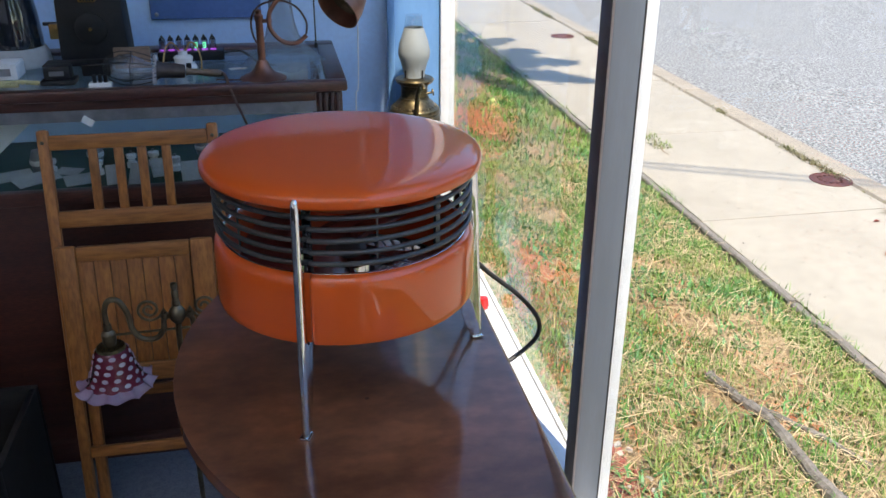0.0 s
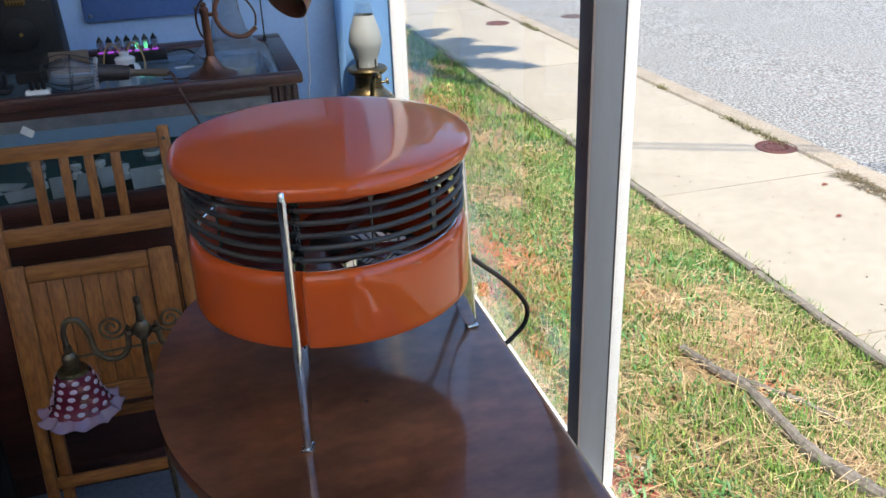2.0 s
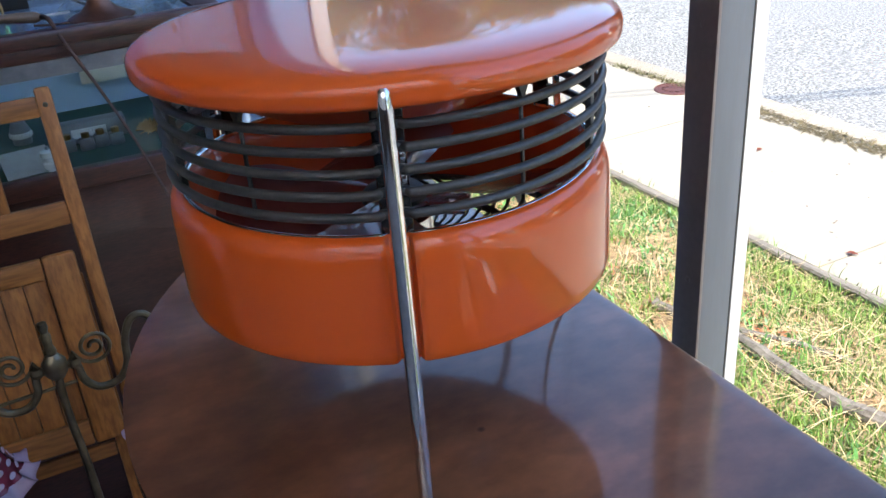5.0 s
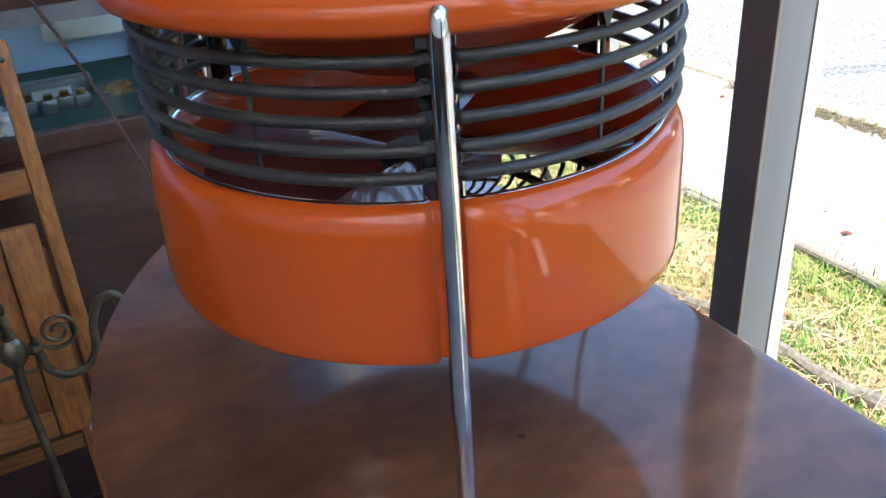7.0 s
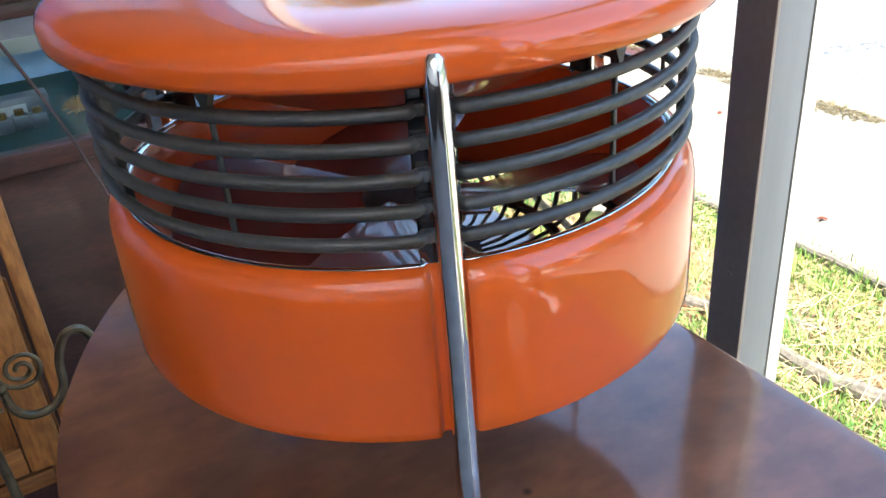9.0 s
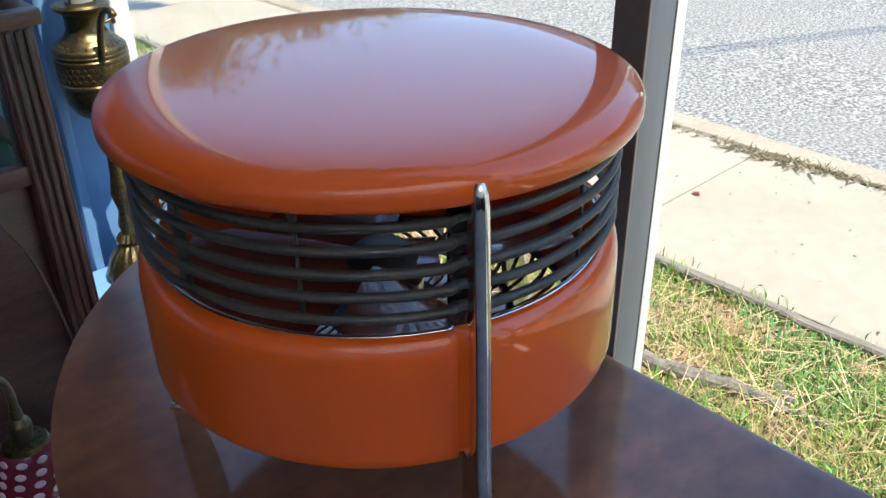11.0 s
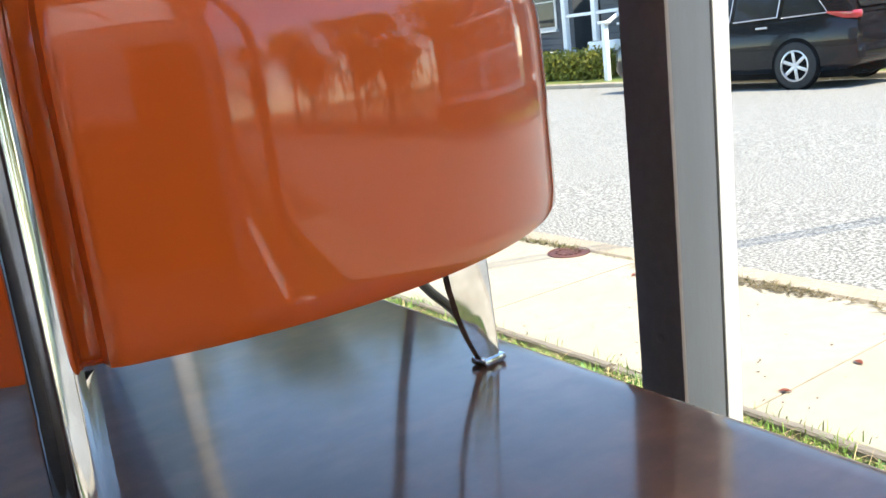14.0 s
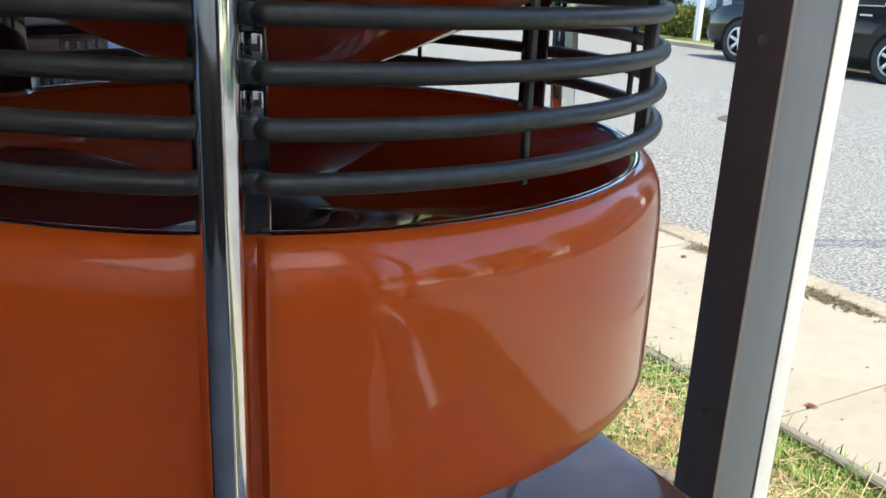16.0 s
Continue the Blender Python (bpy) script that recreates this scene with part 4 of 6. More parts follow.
blades("crack_weeds", scatter(160, 2.30, 2.42, 4.55, 4.86, lambda x, y: 1.0, lambda x, y: GZ - 0.002), 0.02, 0.006, 1.5, WEED, "weeds in a pavement crack", "weeds")


def chips(name, roots, size, material, label, category, squash=0.5):
    """Loose small lumps, joined into one mesh."""
    verts, faces = [], []
    cube = [(x, y, z) for x in (-1, 1) for y in (-1, 1) for z in (-1, 1)]
    side = [(0, 1, 3, 2), (4, 6, 7, 5), (0, 4, 5, 1), (2, 3, 7, 6), (0, 2, 6, 4), (1, 5, 7, 3)]
    for p in roots:
        m = Euler(rng.uniform(-0.5, 0.5, 2).tolist() + [rng.uniform(0, 6.3)]).to_matrix()
        sx, sy, sz = size * rng.uniform(0.5, 1.3), size * rng.uniform(0.3, 0.8), size * squash * rng.uniform(0.3, 0.7)
        o = len(verts)
        for c in cube:
            j = rng.uniform(0.6, 1.0, 3)
            verts.append(Vector(p) + m @ Vector((c[0] * sx * j[0], c[1] * sy * j[1], c[2] * sz * j[2])))
        faces += [tuple(o + k for k in f) for f in side]
    return tagged(mesh_of(name, verts, faces, material, (0, 0, 0)), label, category, kind="stuff")


chips("mulch", scatter(1500, 0.64, 0.96, 0.7, 1.72, lambda x, y: 1.0, z=0.006), 0.018, MULCH, "red bark mulch against the shopfront", "mulch")
chips("white_stones", scatter(70, 0.64, 1.0, 0.8, 1.75, lambda x, y: 1.0 if x > 0.8 else 0.4, z=0.008), 0.013, STONE, "loose white stones on the mulch", "stones", 0.9)
chips("grit", scatter(260, 2.1, 3.05, 0.8, 6.5, lambda x, y: 1.0, lambda x, y: GZ, 0.001), 0.005, IRON, "grit and crumbs on the pavement", "grit")
for x, y, a in ((2.702, 2.947, 20), (2.55, 2.02, 70), (2.22, 2.06, 120), (2.9, 3.3, 10)):
    b = bmesh.new()
    row = [b.verts.new((x + 0.022 * math.cos(radians(a + t)) * s, y + 0.022 * math.sin(radians(a + t)) * s, GZ + 0.003 + h)) for t, s, h in ((0, 1, 0), (60, .55, .006), (120, .55, .005), (180, 1, .001), (240, .55, .005), (300, .55, .006))]
    b.faces.new(row)
    bmesh.ops.solidify(b, geom=b.faces[:], thickness=0.0006)
    solid("fallen_leaf", b, MULCH, (x, y, GZ), "dry reddish leaf lying on the pavement", "leaf", "fallen leaves")


# ---- trees ----
def tree(x, y, z, tall, spread, leaves, size, label, seed, crown_from=0.35):
    r = random.Random(seed)
    t = thing("tree", (x, y, z), label, "tree", "street trees")
    trunk = bmesh.new()
    line = smooth_line([(x, y, z - 0.1), (x + 0.1 * spread * 0.2, y, z + tall * 0.3), (x - 0.05 * spread, y + 0.05 * spread, z + tall * 0.6), (x, y, z + tall * 0.92)], 6)
    tube(trunk, line, [max(tall * 0.03 * (1 - k / len(line)) ** 0.8, 0.01) for k in range(len(line))], 10)
    tips = []
    for k in range(16):
        h = crown_from + (0.9 - crown_from) * r.random()
        a = r.uniform(0, 6.283)
        reach = spread * r.uniform(0.45, 1.0) * (1.15 - 0.6 * h)
        p0 = Vector((x, y, z + tall * h * 0.85))
        p2 = p0 + Vector((reach * math.cos(a), reach * math.sin(a), tall * r.uniform(0.05, 0.2)))
        p1 = (p0 + p2) / 2 + Vector((0, 0, tall * 0.04))
        limb = smooth_line([p0, p1, p2], 4)
        tube(trunk, limb, [tall * 0.010 * (1 - 0.75 * i / len(limb)) for i in range(len(limb))], 6)
        tips += [p2, p1, (p1 + p2) / 2]
    part("trunk", trunk, BARK, t)
    tips += [Vector((x, y, z + tall * q)) for q in (0.75, 0.85, 0.95)]
    verts, faces = [], []
    for k in range(leaves):
        c = r.choice(tips)
        g = spread * 0.26
        p = c + Vector((r.gauss(0, g), r.gauss(0, g), r.gauss(0, g * 0.7)))
        m = Euler((r.uniform(-1, 1), r.uniform(-1, 1), r.uniform(0, 6.3))).to_matrix()
        s = size * r.uniform(0.6, 1.3)
        o = len(verts)
        for q in ((-1, 0, 0), (0, -0.5, 0.12), (1, 0, 0), (0, 0.5, 0.12)):
            verts.append(p + m @ Vector(q) * s - Vector((x, y, z)))
        faces += [(o, o + 1, o + 2, o + 3)]
    crown = mesh_of("crown", verts, faces, LEAF, (0, 0, 0))
    crown.parent = t


tree(16.5, 24.5, -0.3, 7.8, 3.4, 8000, 0.17, "broad green street tree across the road", 3)
tree(20.0, 31.0, -0.3, 10.5, 4.2, 7000, 0.22, "tall leafy tree between two houses", 16, 0.25)
tree(27.5, 13.0, -0.2, 9.0, 4.0, 6200, 0.2, "tall leafy tree behind the grey house", 5)
tree(20.5, 3.0, -0.2, 8.0, 3.6, 5600, 0.19, "tall leafy tree behind the parked car", 8)
tree(16.0, -6.5, -0.3, 9.0, 3.8, 5200, 0.18, "leafy street tree across the road", 9)
tree(16.5, 36.0, -0.2, 13.5, 5.2, 9000, 0.24, "tall leafy tree far along the street", 12, 0.2)
tree(15.8, 50.0, -0.2, 16.0, 6.0, 8000, 0.30, "very tall leafy tree far along the street", 14, 0.2)
for x, y, tall, wide, seed in ((15.6, -13.0, 8.0, 3.6, 31), (16.8, -20.0, 10.0, 4.2, 32), (15.0, -28.0, 10.5, 4.6, 33), (17.0, -38.0, 13.0, 5.2, 34), (13.0, -52.0, 14.0, 6.0, 35), (5.0, -58.0, 14.0, 6.0, 36)):
    tree(x, y, -0.3, tall, wide, 4200, 0.26, "leafy street tree further down the street", seed, 0.15)
tree(1.5, 15.5, -0.15, 10.0, 2.9, 7000, 0.22, "broad leafy tree further along the shopfront", 21)


def leaning_tree():
    """A tree unseen behind the shopfront wall, its long limb placed to shade the lawn."""
    r = random.Random(4)
    x, y, z = -0.45, 4.5, -0.35
    t = thing("tree", (x, y, z), "leaning leafy tree with a long limb over the lawn", "tree", "street trees")
    wood = bmesh.new()
    limb = smooth_line([(x, y, z - 0.2), (x + 0.05, y, 2.4), (x + 0.35, y - 0.1, 4.3), (0.9, 4.2, 5.5), (1.9, 3.9, 6.1), (2.7, 3.7, 6.3)], 8)
    tube(wood, limb, [0.15 * (1 - k / len(limb)) ** 0.7 + 0.012 for k in range(len(limb))], 10)
    twigs = []
    for bx, by, tx, ty in ((2.1, 3.8, 3.20, 2.92), (2.2, 3.8, 3.26, 3.62), (2.5, 3.7, 3.05, 4.10), (2.0, 3.9, 2.98, 4.72), (1.7, 3.9, 2.62, 2.60), (1.6, 4.0, 2.70, 5.00), (1.3, 4.1, 2.35, 4.55), (1.2, 4.1, 2.30, 3.10), (1.0, 4.2, 1.95, 5.05), (1.0, 4.2, 1.85, 2.75)):
        zz = 5.9 + 0.2 * bx / 2
        p0, p2 = Vector((bx, by, zz)), Vector((tx, ty, 6.2 + r.uniform(-0.12, 0.12)))
        p1 = (p0 + p2) / 2 + Vector((0, 0, 0.08))
        line = smooth_line([p0, p1, p2], 6)
        tube(wood, line, [0.02 * (1 - 0.8 * i / len(line)) for i in range(len(line))], 6)
        twigs.append(line)
    part("trunk", wood, BARK, t)
    verts, faces = [], []
    for k in range(15000):
        line = r.choice(twigs)
        u = r.random() ** 0.8
        c = line[min(int(u * len(line)), len(line) - 1)]
        g = 0.17 * (1.15 - u)
        p = c + Vector((r.gauss(0, g), r.gauss(0, g), r.gauss(0, g * 0.6)))
        m = Euler((r.uniform(-0.8, 0.8), r.uniform(-0.8, 0.8), r.uniform(-0.7, 0.7))).to_matrix()
        q0 = 0.06 * r.uniform(0.6, 1.3)
        o = len(verts)
        verts += [p + m @ Vector(q) * q0 - Vector((x, y, z)) for q in ((-1, 0, 0), (0, -0.36, 0.1), (1, 0, 0), (0, 0.36, 0.1))]
        faces.append((o, o + 1, o + 2, o + 3))
    mesh_of("crown", verts, faces, LEAF, (0, 0, 0)).parent = t


leaning_tree()

# ---- overhead cables, which throw lines of shade on the pavement ----
for off, hi in ((0.0, 6.0), (0.11, 6.05)):
    p = [Vector((-9 + 2.5 * i, 4.05 - 0.47 * (-9 + 2.5 * i - 0.68 - 3.0) - 3.2 - off, hi - 0.32 - 0.15 * math.sin(math.pi * i / 14))) for i in range(15)]
    solid("overhead_cable", tubed(p, 0.011, 6), CORD_BLACK, p[0], "black overhead cable strung across the street", "cable", "overhead cables")


# ---- parked cars ----
def wheel(parent, x, y, z, r, out):
    """A wheel in the plane x = const; out: the side that its rim faces."""
    m = Matrix.Translation((x, y, z)) @ Matrix.Rotation(radians(90) * out, 4, 'Y')
    w = part("wheel", lathe(bmesh.new(), [(r * 0.60, -0.10), (r * 0.66, -0.11), (r * 0.94, -0.10), (r, -0.07), (r, 0.07), (r * 0.94, 0.10), (r * 0.69, 0.11), (r * 0.66, 0.10), (r * 0.60, -0.10)], seg=36, m=m), TYRE, parent, "black tyre")
    part("rim", lathe(bmesh.new(), [(r * 0.66, 0.10), (r * 0.60, 0.104), (r * 0.57, 0.07), (r * 0.56, -0.02)], seg=36, m=m), ALLOY, w, "bright alloy rim")
    part("brake_disc", lathe(bmesh.new(), [(r * 0.56, 0.0), (0.0, 0.001)], seg=24, m=m), BLACKMETAL, w, "dark brake disc")
    b = lathe(bmesh.new(), [(0.0, 0.098), (r * 0.10, 0.096), (r * 0.13, 0.085), (r * 0.13, 0.03)], seg=20, m=m)
    for k in range(6):
        box(b, r * 0.08, r * 0.60, -r * 0.075, r * 0.075, 0.055, 0.088, 0.006, m=m @ Matrix.Rotation(radians(60 * k + 10), 4, 'Z'))
    part("spokes", b, ALLOY, w, "six-spoke alloy centre")


def suv(xn, y_rear, length, ground, label):
    """A parked sport utility car along y, its near side at xn, its rear at y_rear."""
    W = 1.88
    xc = xn + W / 2
    L = length
    t = thing("parked_car", (xc, y_rear + L / 2, ground), label, "car", "parked cars")
    Y = lambda q: y_rear + q * L
    # cross sections from rear to front: place, lower sill, belt, half width
    b = bmesh.new()
    rings = []
    for q, zl, zb, hw in ((0.0, 0.48, 0.92, 0.80), (0.012, 0.36, 1.02, 0.88), (0.05, 0.27, 1.07, 0.925), (0.15, 0.25, 1.07, 0.94), (0.4, 0.25, 1.05, 0.94), (0.66, 0.25, 1.03, 0.94), (0.74, 0.25, 1.0, 0.935),
                          (0.88, 0.26, 0.94, 0.92), (0.955, 0.27, 0.86, 0.88), (0.985, 0.32, 0.76, 0.80), (1.0, 0.42, 0.66, 0.70)):
        pts = [(-hw * 0.90, zl), (-hw * 0.985, zl + 0.08), (-hw, (zl + zb) * 0.5), (-hw * 0.985, zb - 0.10), (-hw * 0.93, zb), (hw * 0.93, zb), (hw * 0.985, zb - 0.10), (hw, (zl + zb) * 0.5), (hw * 0.985, zl + 0.08), (hw * 0.90, zl)]
        rings.append([b.verts.new((xc + px, Y(q), ground + pz)) for px, pz in pts])
    for lo, hi in zip(rings, rings[1:]):
        for k in range(10):
            b.faces.new((lo[k], lo[(k + 1) % 10], hi[(k + 1) % 10], hi[k]))
    b.faces.new(rings[0])
    b.faces.new(rings[-1][::-1])
    body = part("body", b, CAR_PAINT, t, "glossy black lower body", smooth=40)
    # cabin
    b = bmesh.new()
    rings = []
    for q, z, hw in ((0.02, 1.04, 0.86), (0.05, 1.35, 0.80), (0.085, 1.60, 0.72), (0.14, 1.68, 0.69), (0.30, 1.72, 0.69), (0.48, 1.70, 0.69), (0.56, 1.62, 0.70), (0.66, 1.32, 0.78), (0.745, 1.02, 0.86)):
        z = z if z < 1.05 else 1.05 + (z - 1.05) * 0.88
        zb = min(1.03, z)
        pts = [(-0.90, zb - 0.03), (-0.885 + (0.885 - hw) * 0.25, zb + (z - zb) * 0.35), (-hw - 0.02, z - 0.05 * (z > 1.2)), (-hw + 0.10, z), (hw - 0.10, z), (hw + 0.02, z - 0.05 * (z > 1.2)), (0.885 - (0.885 - hw) * 0.25, zb + (z - zb) * 0.35), (0.90, zb - 0.03)]
        rings.append([b.verts.new((xc + px, Y(q), ground + pz)) for px, pz in pts])
    for lo, hi in zip(rings, rings[1:]):
        for k in range(7):
            b.faces.new((lo[k], lo[k + 1], hi[k + 1], hi[k]))
    part("cabin", b, CAR_PAINT, t, "black roof and pillars", smooth=40)
    # side windows, proud of the cabin by some millimetres
    for side in (-1, 1):
        for q0, q1, q2, q3 in ((0.10, 0.185, 0.255, 0.255), (0.27, 0.27, 0.43, 0.43), (0.445, 0.445, 0.56, 0.65)):
            b = bmesh.new()
            xs = [xc + side * 0.899, xc + side * 0.742]
            ring = [b.verts.new((xs[0], Y(q0), ground + 1.09)), b.verts.new((xs[0], Y(q3), ground + 1.07)), b.verts.new((xs[1], Y(q2), ground + 1.52)), b.verts.new((xs[1], Y(q1), ground + 1.52))]
            b.faces.new(ring)
            bmesh.ops.solidify(b, geom=b.faces[:], thickness=0.012)
            w = part("side_window", b, CAR_GLASS, t, "dark tinted side window", smooth=0)
            part("chrome_trim", tubed([v + Vector((side * 0.006, 0, 0)) for v in (Vector((xs[1], Y(q2), ground + 1.525)), Vector((xs[1], Y(q1), ground + 1.525)), Vector((xs[0], Y(q0), ground + 1.085)), Vector((xs[0], Y(q3), ground + 1.065)))], 0.011, 6), ALLOY, w, "bright trim strip")
        part("roof_rail", tubed(smooth_line([(xc + side * 0.64, Y(0.12), ground + 1.62), (xc + side * 0.66, Y(0.2), ground + 1.68), (xc + side * 0.66, Y(0.45), ground + 1.67), (xc + side * 0.65, Y(0.53), ground + 1.62)], 5), 0.016, 8), ALLOY, t, "bright roof rail")
        lamp = boxed(-0.16, 0.16, -0.07, 0.07, -0.055, 0.055, 0.03, m=Matrix.Translation((xc + side * 0.80, Y(0.022), ground + 1.03)) @ Matrix.Rotation(radians(-32 * side), 4, 'Z'))
        part("tail_light", lamp, RED_LENS, t, "red tail light")
        lens = prism(bmesh.new(), [(Y(0.005), 1.06), (Y(0.10), 1.10), (Y(0.105), 1.08), (Y(0.05), 0.99), (Y(0.005), 0.97)], -0.012, 0.012, 0.004,
                     m=Matrix.Translation((xc + side * 0.915, 0, ground)) @ Matrix(((0, 0, 1, 0), (1, 0, 0, 0), (0, 1, 0, 0), (0, 0, 0, 1))))
        part("side_lens", lens, RED_LENS, t, "red wraparound tail light")
        part("reflector", boxed(xc + side * 0.74 - 0.06, xc + side * 0.74 + 0.06, Y(0.008) - 0.03, Y(0.008) + 0.03, ground + 0.56, ground + 0.60, 0.01), RED_LENS, t, "red bumper reflector")
        for q in (0.205, 0.80):
            # flat near-black disc in place of the shaded hollow round the wheel
            part("wheel_arch", lathe(bmesh.new(), [(0.0, 0.004), (0.385, 0.004), (0.395, 0.0), (0.395, -0.05)], seg=36, m=Matrix.Translation((xc + side * 0.938, Y(q), ground + 0.37)) @ Matrix.Rotation(radians(90) * side, 4, 'Y')), ARCH, t, "black disc for the shaded wheel arch")
            wheel(t, xc + side * 0.86, Y(q), ground + 0.355, 0.355, side)
        part("mirror", boxed(xc + side * 0.95 - 0.09, xc + side * 0.95 + 0.09, Y(0.655) - 0.05, Y(0.655) + 0.07, ground + 1.06, ground + 1.2, 0.03), CAR_PAINT, t, "black door mirror")
        for q in (0.345, 0.535):
            part("door_handle", boxed(xc + side * 0.945 - 0.012, xc + side * 0.945 + 0.012, Y(q) - 0.22, Y(q) - 0.02, ground + 0.93, ground + 0.96, 0.008), ALLOY, t, "bright door handle")
    b = bmesh.new()
    b.faces.new([b.verts.new((xc + px, Y(q), ground + z)) for px, q, z in ((-0.70, 0.022, 1.12), (0.70, 0.022, 1.12), (0.62, 0.062, 1.46), (-0.62, 0.062, 1.46))])
    bmesh.ops.solidify(b, geom=b.faces[:], thickness=0.03)
    part("rear_window", b, CAR_GLASS, t, "dark rear window", smooth=0)
    # underbody block whose near-black colour stands in for shade below the car
    part("underbody", boxed(xc - 0.80, xc + 0.80, Y(0.06), Y(0.94), ground + 0.15, ground + 0.32, 0.02), ARCH, t, "black underbody, near-black for the shade under the car")
    part("rear_bumper", boxed(xc - 0.86, xc + 0.86, Y(0.0) - 0.05, Y(0.03), ground + 0.40, ground + 0.62, 0.05), CAR_PAINT, t, "black rear bumper")
    for k in range(5):
        x0 = xc - 0.17 + 0.075 * k
        part("plate_bar", boxed(x0, x0 + 0.045, Y(0.0) - 0.012, Y(0.0) - 0.006, ground + 0.78, ground + 0.86), WHITE_PAINT, t)
    return t


suv(11.88, 7.40, 4.85, -0.358, "black sport utility car parked at the far kerb")
suv(11.9, 33.5, 4.7, -0.36, "dark sport utility car parked far down the street")


# ---- houses across the street ----
def house_window(parent, x, y, z, w, h):
    """A sash window in a front that faces the street."""
    f = part("window", boxed(x - 0.05, x + 0.04, y - w / 2 - 0.07, y + w / 2 + 0.07, z - 0.07, z + h + 0.07, 0.01), WHITE_PAINT, parent, "white sash window")
    for k in (0, 1):
        part("pane", boxed(x - 0.062, x - 0.052, y - w / 2, y + w / 2, z + k * h / 2 + 0.02, z + (k + 1) * h / 2 - 0.02), WINDOW_DARK, f, "dark glass pane")
    part("sill", boxed(x - 0.14, x - 0.0, y - w / 2 - 0.12, y + w / 2 + 0.12, z - 0.13, z - 0.07, 0.01), WHITE_PAINT, f)


def house(y0, y1, x_front, porch, wall, label, posts, storeys=2):
    g = -0.35
    top = 0.3 + 2.9 * storeys
    t = thing("house", ((x_front + 4), (y0 + y1) / 2, g), label, "house", "houses across the street")
    part("wall", boxed(x_front, x_front + 8, y0, y1, g, top), wall, t)
    for k in range(int((top - 0.3) / 0.18)):
        z = 0.32 + 0.18 * k
        if wall is SIDING:
            part("clapboard", boxed(x_front - 0.022, x_front, y0, y1, z, z + 0.165, 0.004), wall, t)
    part("roof", prism(bmesh.new(), [(0, -0.5), (9, -0.5), (4.5, 2.6)], y0 - 0.4, y1 + 0.4, m=Matrix.Translation((x_front - 0.5, 0, top + 0.4)) @ Matrix(((1, 0, 0, 0), (0, 0, 1, 0), (0, 1, 0, 0), (0, 0, 0, 1)))), ROOFING, t, "grey shingle roof")
    n = max(2, int((y1 - y0) / 2.4))
    for s in range(storeys):
        for k in range(n):
            y = y0 + (k + 0.5) * (y1 - y0) / n
            if s == 0 and k == n // 2:
                d = part("door", boxed(x_front - 0.06, x_front + 0.03, y - 0.48, y + 0.48, 0.3, 2.4, 0.01), WHITE_PAINT, t, "white front door")
                part("door_panel", boxed(x_front - 0.075, x_front - 0.062, y - 0.33, y + 0.33, 1.3, 2.2, 0.01), WINDOW_DARK, d, "dark door glass")
                continue
            house_window(t, x_front, y, 1.0 + 2.9 * s, 0.95, 1.5)
    if porch:
        px = x_front - 1.7
        part("porch_floor", boxed(px - 0.1, x_front, y0, y1, 0.18, 0.30, 0.01), WHITE_PAINT, t, "white porch edge")
        part("porch_skirt", boxed(px, px + 0.08, y0, y1, g, 0.18), wall, t)
        part("porch_roof", boxed(px - 0.3, x_front, y0 - 0.2, y1 + 0.2, 3.0, 3.25, 0.02), WHITE_PAINT, t, "white porch roof edge")
        for y in posts:
            part("porch_post", boxed(px, px + 0.14, y - 0.07, y + 0.07, 0.30, 3.0, 0.01), WHITE_PAINT, t, "white porch post")
        for ya, yb in zip(posts, posts[1:]):
            if yb - ya > 2.6 and porch == 1:
                continue
            part("porch_rail", boxed(px + 0.03, px + 0.11, ya + 0.07, yb - 0.07, 1.18, 1.26, 0.01), WHITE_PAINT, t, "white handrail")
            if porch == 2:
                for k in range(int((yb - ya) / 0.22)):
                    y = ya + 0.18 + 0.22 * k
                    part("baluster", boxed(px + 0.05, px + 0.09, y - 0.02, y + 0.02, 0.30, 1.18), WHITE_PAINT, t)
        part("step", boxed(px - 0.75, px - 0.1, y0 + 3.0, y0 + 4.4, g, 0.0, 0.01), KERB_MAT, t, "concrete step")
    return t


house(7.6, 17.6, 17.2, 1, SIDING, "blue-grey clapboard house with a white-posted front porch", [7.75, 9.55, 10.5, 11.5, 15.1, 16.2, 17.25], 1)
house(19.5, 27.0, 18.0, 2, SIDING, "grey clapboard house with a white railed porch", [19.7, 21.5, 23.3, 25.1, 26.8], 1)
house(29.0, 43.0, 18.5, 0, BRICK, "brown brick building further along the street", [], 1)
house(-8.0, 4.5, 18.0, 2, BRICK, "brick house with a white railed porch", [-7.8, -5.4, -3.0, -0.6, 1.8, 4.3])
house(46.0, 60.0, 17.0, 2, SIDING, "grey clapboard house far down the street", [46.2, 49, 52, 55, 59.8], 1)

# a hedge, a white post and a planter before the porch
hedge_v = []
for k in range(3600):
    y, x, z = rng.uniform(15.2, 18.6), rng.uniform(14.75, 15.4), rng.uniform(-0.3, 0.36)
    hedge_v.append((x + 0.06 * rng.standard_normal(), y, z + 0.05 * rng.standard_normal()))
hv, hf = [], []
for p in hedge_v:
    m = Euler(rng.uniform(-1.5, 1.5, 3).tolist()).to_matrix()
    o = len(hv)
    hv += [Vector(p) + m @ Vector(q) * 0.055 for q in ((-1, 0, 0), (0, -0.6, 0), (1, 0, 0), (0, 0.6, 0))]
    hf.append((o, o + 1, o + 2, o + 3))
tagged(mesh_of("hedge", hv, hf, LEAF, (0, 0, 0)), "clipped green hedge before the grey house", "hedge", kind="stuff")
post = thing("white_post", (14.5, 14.85, -0.35), "white wooden post with a slanting brace by the far kerb", "post")
